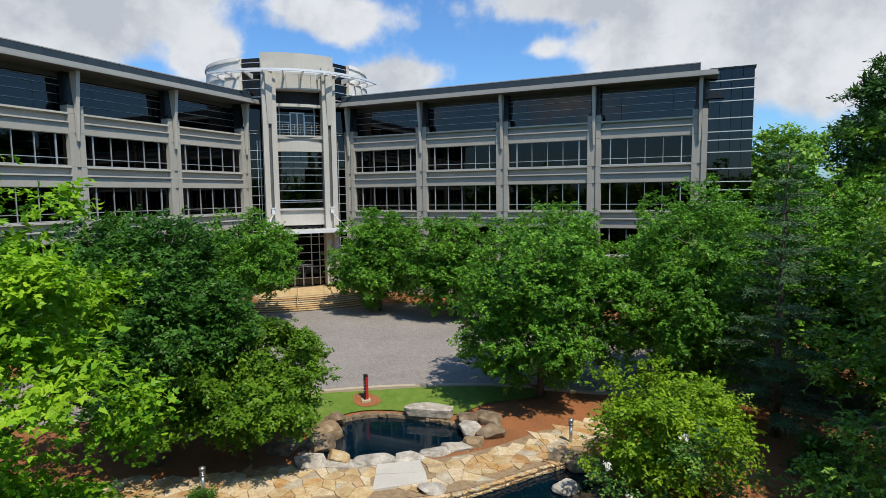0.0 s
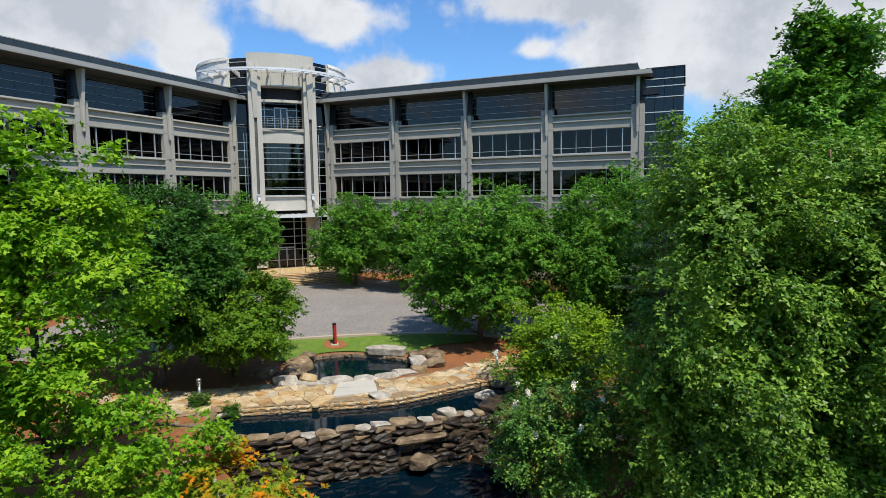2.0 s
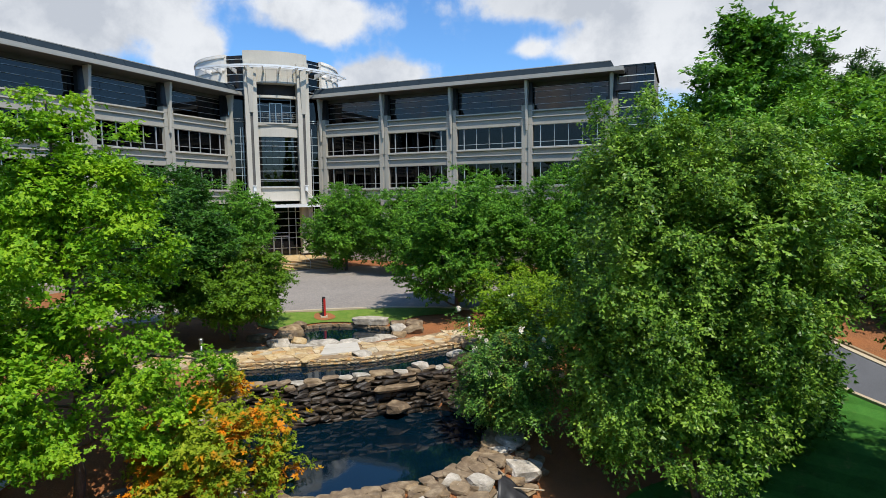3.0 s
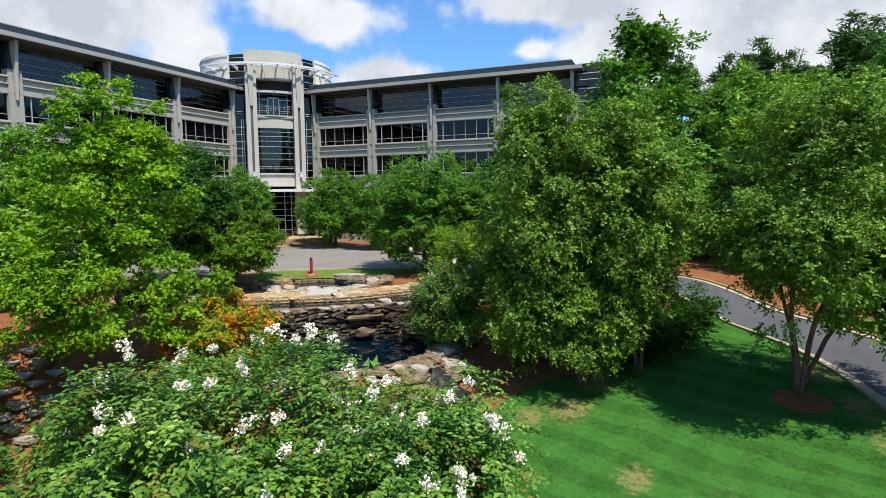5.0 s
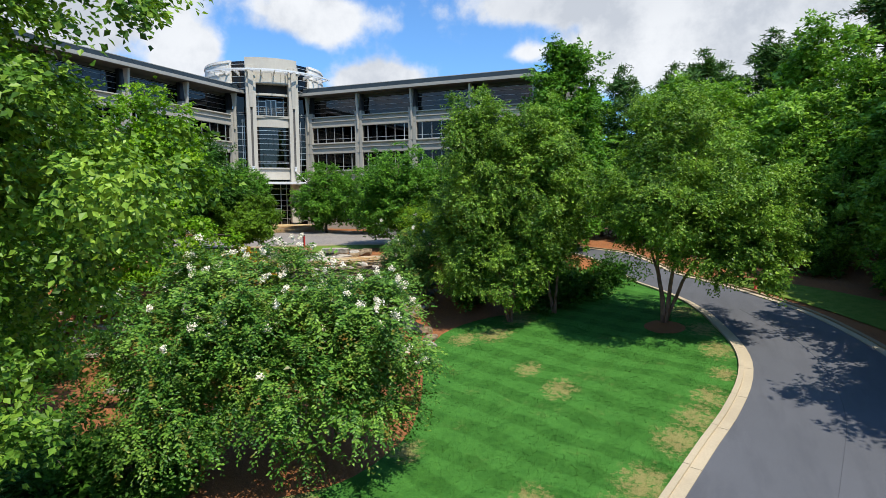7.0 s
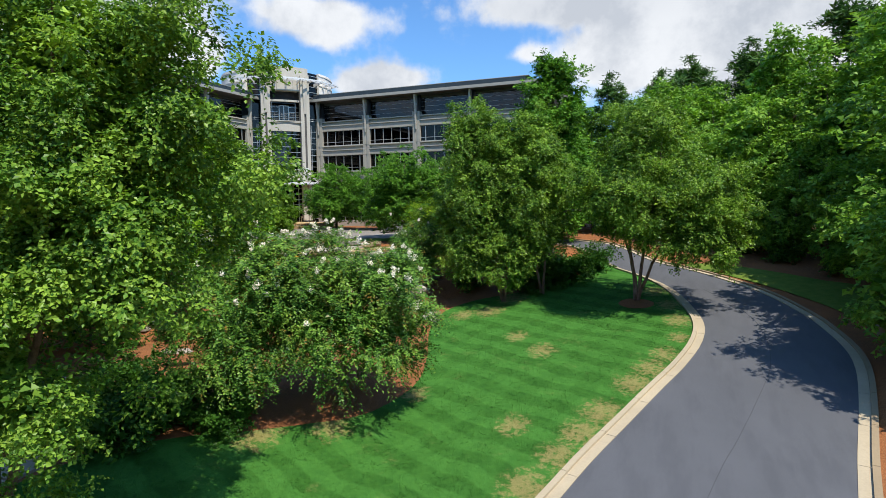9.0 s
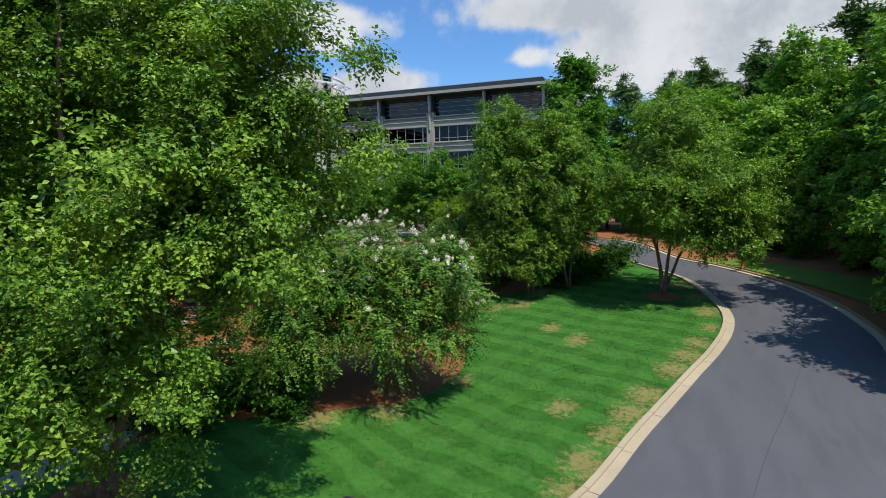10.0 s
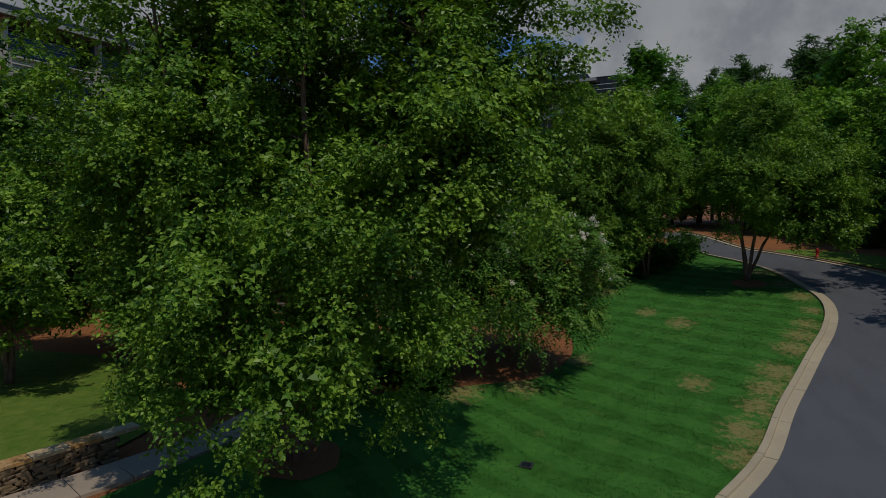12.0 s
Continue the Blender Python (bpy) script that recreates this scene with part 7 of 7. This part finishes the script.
# low dark shrubs
shrub_a, *_ = make_tree("shrub", "low dark evergreen shrub in the mulch bed", "shrub", 38.2, -63.2, [(0, 0, 0.75, 1.3, 1.3, 0.8, 2), (0.6, -0.4, 0.6, 0.9, 0.9, 0.6, 1)], [stem((0, 0, -0.1, 0.04), (0, 0, 0.8, 0.02))], L_DARK, M_BARK, 330, 80, 4, 7, 0.3, 0.3, 0.13, 0.075, 0.05, False, 0.35, 0.4, 8, "shrubs")
for x, y, s in ((36.6, -64.6, 1.1), (35.0, -65.8, 1.0), (39.6, -64.6, 0.9), (46.4, -36.2, 1.1), (47.8, -34.0, 1.2), (48.8, -32.8, 1.6), (47.8, -35.6, 1.5), (49.2, -30.4, 1.5), (46.2, -34.2, 1.7), (45.4, -37.9, 1.2), (44.9, -36.8, 1.0), (20.1, -40.9, 0.45), (22.2, -41.4, 0.35), (68.6, -30.5, 1.1), (70.2, -33.5, 1.2), (70.6, -41.0, 1.3), (66.0, -25.6, 1.2), (70.9, -47.2, 1.2), (71.5, -55.0, 1.3), (62.5, -22.5, 1.2), (42.0, -30.0, 1.2), (43.0, -33.6, 1.3), (41.0, -37.8, 1.1), (25.0, -54.0, 1.1), (29.0, -53.0, 0.9), (22.5, -57.0, 1.2), (18.0, -45.5, 1.1), (7.5, -43.5, 1.6), (32.0, -66.0, 1.1), (37.4, -64.4, 1.7), (35.4, -65.6, 1.8), (33.4, -67.2, 1.7), (36.2, -67.0, 1.5), (31.6, -64.6, 1.6)):
    copy_thing(shrub_a, pose(x, y, land(x, y) - 0.05, 0, 0, wr.uniform(0, 360)) @ Matrix.Diagonal((s, s, s, 1)))

# woods far behind the camera's way, closing the view in the glass
belt_rng = np.random.default_rng(400)
bx = np.concatenate([np.linspace(-70, 150, 110), np.full(50, 118.0), np.full(46, -66.0)]) + belt_rng.normal(size=206) * 3
by = np.concatenate([np.full(110, -150.0), np.linspace(-150, -70, 50), np.linspace(-150, -58, 46)]) + belt_rng.normal(size=206) * 4
bc, bo = [], []
for x, y in zip(bx, by):
    tall = belt_rng.uniform(16, 25)
    for k in range(9):
        d = belt_rng.normal(size=3)
        d /= np.linalg.norm(d)
        bc.append((x + d[0] * 4.0, y + d[1] * 4.0, -4 + tall * (0.5 + 0.5 * d[2] * 0.95)))
        bo.append(tuple(d))
belt = leaf_mesh("distant_woods", np.array(bc), np.array(bo), belt_rng, L_WOOD, 4, 5, 1.9, 2.0, 2.3, 1.6, 0.1, False, 0.6, True)
tagged(new("distant_woods", belt), "belt of distant leafy woods closing the grounds", "woods", "", "stuff")


# the standing tufts of the mown lawn
def lawn_tufts(seed, count):
    rng = np.random.default_rng(seed)
    xs = [p[0] for p in LAWN]
    feet = []
    while len(feet) < count:
        x, y = rng.uniform(min(xs), max(xs)), rng.uniform(-72.0, -34.0)
        if inside(LAWN, x, y):
            feet.append((x, y, land(x, y) + 0.045))
    feet = np.repeat(np.array(feet), 3, 0) + rng.normal(size=(count * 3, 3)) * np.array([0.04, 0.04, 0.0])
    n = len(feet)
    a = rng.random(n) * 6.283
    lean = rng.uniform(0.8, 2.2, n)
    tip = np.stack([np.cos(a) * lean, np.sin(a) * lean, np.ones(n)], 1) * rng.uniform(0.022, 0.045, n)[:, None]
    side = np.stack([-np.sin(a), np.cos(a), np.zeros(n)], 1) * rng.uniform(0.014, 0.026, n)[:, None]
    V = np.stack([feet - side, feet + side, feet + tip], 1).reshape(-1, 3)
    return fast_mesh("lawn_grass", V, np.arange(n * 3).reshape(-1, 3), M_LAWN)


tagged(new("lawn_grass", lawn_tufts(410, 24000)), "short green tufts of the mown lawn", "grass", "", "stuff")

# ---- small things ----
def sign_totem(x, y):
    t = thing("sign_totem", "narrow red and black sign totem in the grass", "sign", pose(x, y, ground_z(x, y), 0, 0, 38))
    part("plinth", boxes("plinth", [(-0.24, 0.24, -0.26, 0.26, -0.1, 0.12)], M_KERB), None, t)
    part("red_panel", boxes("red_panel", [(-0.01, 0.13, -0.10, 0.10, 0.12, 1.36)], M_RED), None, t)
    part("black_panel", boxes("black_panel", [(-0.11, -0.015, -0.10, 0.10, 0.12, 1.48), (-0.11, 0.12, -0.095, 0.095, 1.37, 1.48)], M_BLACK), None, t)
    for i in range(4):
        part("writing_bar", boxes("writing_bar", [(-0.09, -0.035, -0.108, -0.10, 0.62 + 0.16 * i, 0.66 + 0.16 * i)], M_FASCIA), None, t)


sign_totem(20.3, -30.0)
ring_me = [(20.3 + 0.8 * math.cos(t) * (1 + 0.1 * math.sin(3 * t)), -30.0 + 0.65 * math.sin(t)) for t in [2 * math.pi * i / 24 for i in range(24)]]
sheet("mulch_ring", ring_me, M_MULCH, 0.07, 0.3, ground_z, "ring of brown mulch round the sign", "mulch")
def mulch_ring(x, y, r):
    poly = [(x + r * math.cos(t) * (1 + 0.12 * noise.noise((math.cos(t) * 2, math.sin(t) * 2, x))), y + r * math.sin(t) * (1 + 0.12 * noise.noise((math.cos(t) * 2, math.sin(t) * 2, y)))) for t in [2 * math.pi * i / 28 for i in range(28)]]
    sheet("mulch_ring", poly, M_MULCH, 0.075, 0.4, land, "ring of red-brown mulch round a birch", "mulch", "structure", 0.03)


mulch_ring(54.3, -39.7, 1.2)
mulch_ring(38.3, -72.7, 1.5)


def bollard(x, y, z):
    b = thing("path_light", "grey metal bollard light beside the flagstone path", "bollard light", pose(x, y, z), "path lights")
    part("post", tubes("post", [([(0, 0, -0.1), (0, 0, 0.78)], 0.075, 10)], M_STEEL), None, b)
    for i in range(4):
        part("louvre", tubes("louvre", [([(0, 0, 0.80 + 0.07 * i), (0, 0, 0.83 + 0.07 * i)], [0.12, 0.09], 12)], M_STEEL), None, b)
    part("core", tubes("core", [([(0, 0, 0.78), (0, 0, 1.08)], 0.05, 8)], M_METAL), None, b)
    part("cap", tubes("cap", [([(0, 0, 1.06), (0, 0, 1.10), (0, 0, 1.15)], [0.13, 0.12, 0.04], 12)], M_STEEL), None, b)


bollard(19.6, -40.6, PATH_Z)
bollard(31.57, -30.65, PATH_Z)
bollard(29.0, -64.5, land(29.0, -64.5))


def hydrant(x, y):
    h = thing("fire_hydrant", "red fire hydrant on the verge beside the drive", "hydrant", pose(x, y, land(x, y)))
    part("barrel", tubes("barrel", [([(0, 0, -0.05), (0, 0, 0.08), (0, 0, 0.1), (0, 0, 0.55), (0, 0, 0.6)], [0.16, 0.16, 0.11, 0.11, 0.14], 12)], M_RED), None, h)
    part("bonnet", tubes("bonnet", [([(0, 0, 0.6), (0, 0, 0.68), (0, 0, 0.76), (0, 0, 0.8)], [0.13, 0.12, 0.07, 0.03], 12)], M_RED), None, h)
    for s in (-1, 1):
        part("outlet", tubes("outlet", [([(0, 0, 0.45), (0.2 * s, 0, 0.45)], 0.06, 8)], M_RED), None, h)


hydrant(60.4, -29.9)


def suv(x, y, turn, paint, lab):
    """A parked estate car: shaped body, cabin glass, four wheels, lamps."""
    car = thing("parked_car", lab, "car", pose(x, y, land(x, y) + 0.03, 0, 0, turn))
    prof = [(-2.25, 0.35), (-2.3, 0.75), (-2.2, 1.0), (-1.3, 1.08), (-0.65, 1.62), (1.5, 1.66), (2.15, 1.1), (2.25, 0.8), (2.22, 0.35)]
    vs, fs, n = [], [], len(prof)
    for w, ins in ((-0.90, 0), (0.90, 0)):
        for px, pz in prof:
            k = 0.16 if pz > 1.3 else 0.0
            vs.append((px, w - math.copysign(k, w), pz))
    fs = [tuple(range(n)), tuple(range(2 * n - 1, n - 1, -1))] + [(i, n + i, n + (i + 1) % n, (i + 1) % n) for i in range(n)]
    me = mesh_of("body", vs, fs, paint)
    bm = bmesh.new()
    bm.from_mesh(me)
    bmesh.ops.recalc_face_normals(bm, faces=bm.faces)
    bmesh.ops.bevel(bm, geom=list(bm.edges), offset=0.05, segments=2, affect="EDGES")
    bm.to_mesh(me)
    bm.free()
    body = part("body", me, None, car)
    for s in (-1, 1):
        part("side_window", mesh_of("side_window", [(-0.95, s * 0.885, 1.12), (-0.55, s * 0.775, 1.55), (1.35, s * 0.775, 1.57), (1.75, s * 0.885, 1.14), (-0.95, s * 0.86, 1.12), (-0.55, s * 0.75, 1.55), (1.35, s * 0.75, 1.57), (1.75, s * 0.86, 1.14)], [(0, 1, 2, 3), (7, 6, 5, 4), (0, 4, 5, 1), (1, 5, 6, 2), (2, 6, 7, 3), (3, 7, 4, 0)], M_GLASS), None, body)
        part("headlight", boxes("headlight", [(-2.31, -2.2, s * 0.7 - 0.15, s * 0.7 + 0.15, 0.72, 0.86)], M_METAL), None, body)
        part("tail_light", boxes("tail_light", [(2.18, 2.26, s * 0.75 - 0.1, s * 0.75 + 0.1, 0.8, 1.05)], M_RED), None, body)
        for wx in (-1.42, 1.4):
            wheel = part("wheel", tubes("tyre", [([(wx, s * 0.68, 0.34), (wx, s * 0.70, 0.34), (wx, s * 0.90, 0.34), (wx, s * 0.92, 0.34)], [0.30, 0.34, 0.34, 0.30], 18)], M_RUBBER), None, car)
            part("rim", tubes("rim", [([(wx, s * 0.91, 0.34), (wx, s * 0.935, 0.34)], [0.21, 0.18], 14)], M_STEEL), None, wheel)


suv(22.6, -15.2, 205, M_CAR, "silver parked car under the shade trees of the court")

# black liner sheet on the bank of the lower pond
vs, fs = [], []
for j in range(13):
    for i in range(17):
        u, v = i / 16, j / 12
        x, y = 37.4 + 2.0 * u + 0.3 * v, -43.4 - 1.1 * v + 0.2 * u
        vs.append((x, y, ground_z(x, y) + 0.30 + 0.12 * noise.noise((x * 2.2, y * 2.2, 1)) + 0.04 * noise.noise((x * 7, y * 7, 2))))
for j in range(12):
    for i in range(16):
        k = j * 17 + i
        fs.append((k, k + 1, k + 18, k + 17))
liner = tagged(new("liner_sheet", mesh_of("liner_sheet", vs, fs, M_CLOTH, True)), "crumpled black pond liner lying on the stone bank", "liner")
sol = liner.modifiers.new("thick", "SOLIDIFY")
sol.thickness = 0.03
pole_t = thing("loose_pole", "pale wooden pole lying across the liner", "pole", pose(38.3, -43.5, ground_z(38.3, -43.5) + 0.5, 0, 0, 8))
part("shaft", tubes("shaft", [([(-0.9, 0, 0), (0.9, 0, 0.06)], 0.025, 6)], M_KERB), None, pole_t)

# low stone wall and concrete walk beyond the near birch
wall = thing("stone_wall", "low stacked-stone wall with flat coping beside the walk", "wall", None, "", "structure")
W0, W1 = Vector((30.3, -83.6)), Vector((32.62, -74.8))
wd = (W1 - W0).normalized()
ang = math.degrees(math.atan2(wd.y, wd.x))
wl = (W1 - W0).length
wz = land(32.3, -77.0)
part("wall_core", boxes("wall_core", [(0, wl, -0.2, 0.2, -0.4, 0.80)], M_WET), None, wall, "", pose(W0.x, W0.y, wz, 0, 0, ang))
for r in range(7):
    s = rr.uniform(0, 0.3)
    while s < wl - 0.12:
        ln = rr.uniform(0.22, 0.6)
        p = W0 + wd * min(wl - 0.1, s + ln / 2)
        stone_at("stone", rr.choice(BLOCKS), p.x + wd.y * 0.16, p.y - wd.x * 0.16, wz + 0.05 + 0.115 * r, ln * 1.15, 0.3, 0.19, ang + rr.uniform(-4, 4), wall)
        s += ln * 0.97
s = 0.0
while s < wl - 0.1:
    ln = rr.uniform(0.7, 1.2)
    p = W0 + wd * (s + ln / 2)
    part("coping", boxes("coping", [(-ln / 2 + 0.01, ln / 2 - 0.01, -0.32, 0.28, 0.80, 0.90)], M_FLAG), None, wall, "", pose(p.x, p.y, wz, 0, 0, ang))
    s += ln
walk_way = thing("concrete_walk", "pale concrete walk with saw-cut joints", "walk", None, "", "structure")
WL = rounded([(31.3, -84.0), (32.9, -78.4), (33.9, -75.4), (34.7, -72.2), (34.6, -69.6), (33.4, -67.0), (31.2, -64.6)], 1.6, False)
for a, b in zip(WL[:-1], WL[1:]):
    d = (Vector(b) - Vector(a)).normalized()
    n2 = Vector((-d.y, d.x)) * 0.82
    a2, b2 = Vector(a) + d * 0.012, Vector(b) - d * 0.012
    c4 = [a2 - n2, b2 - n2, b2 + n2, a2 + n2]
    vs = [(p.x, p.y, land(p.x, p.y) + h) for h in (-0.05, 0.085) for p in c4]
    part("walk_slab", mesh_of("walk_slab", vs, CUBE_F, M_WALK), None, walk_way)
drain = thing("yard_drain", "small dark drain grate in the lawn", "drain", pose(44.9, -68.6, land(44.9, -68.6) + 0.05))
part("frame", boxes("frame", [(-0.22, 0.22, -0.22, -0.17, 0, 0.04), (-0.22, 0.22, 0.17, 0.22, 0, 0.04), (-0.22, -0.17, -0.17, 0.17, 0, 0.04), (0.17, 0.22, -0.17, 0.17, 0, 0.04)], M_DARK), None, drain)
for i in range(5):
    part("bar", boxes("bar", [(-0.17, 0.17, -0.15 + 0.07 * i, -0.12 + 0.07 * i, 0, 0.03)], M_ROOF), None, drain)
post = thing("utility_post", "grey utility box at the edge of the drive", "utility box", pose(68.0, -43.6, land(68.0, -43.6)))
part("cabinet", boxes("cabinet", [(-0.35, 0.35, -0.25, 0.25, -0.1, 1.25)], M_WALK), None, post)
part("cap", boxes("cap", [(-0.40, 0.40, -0.30, 0.30, 1.25, 1.33)], M_STEEL), None, post)
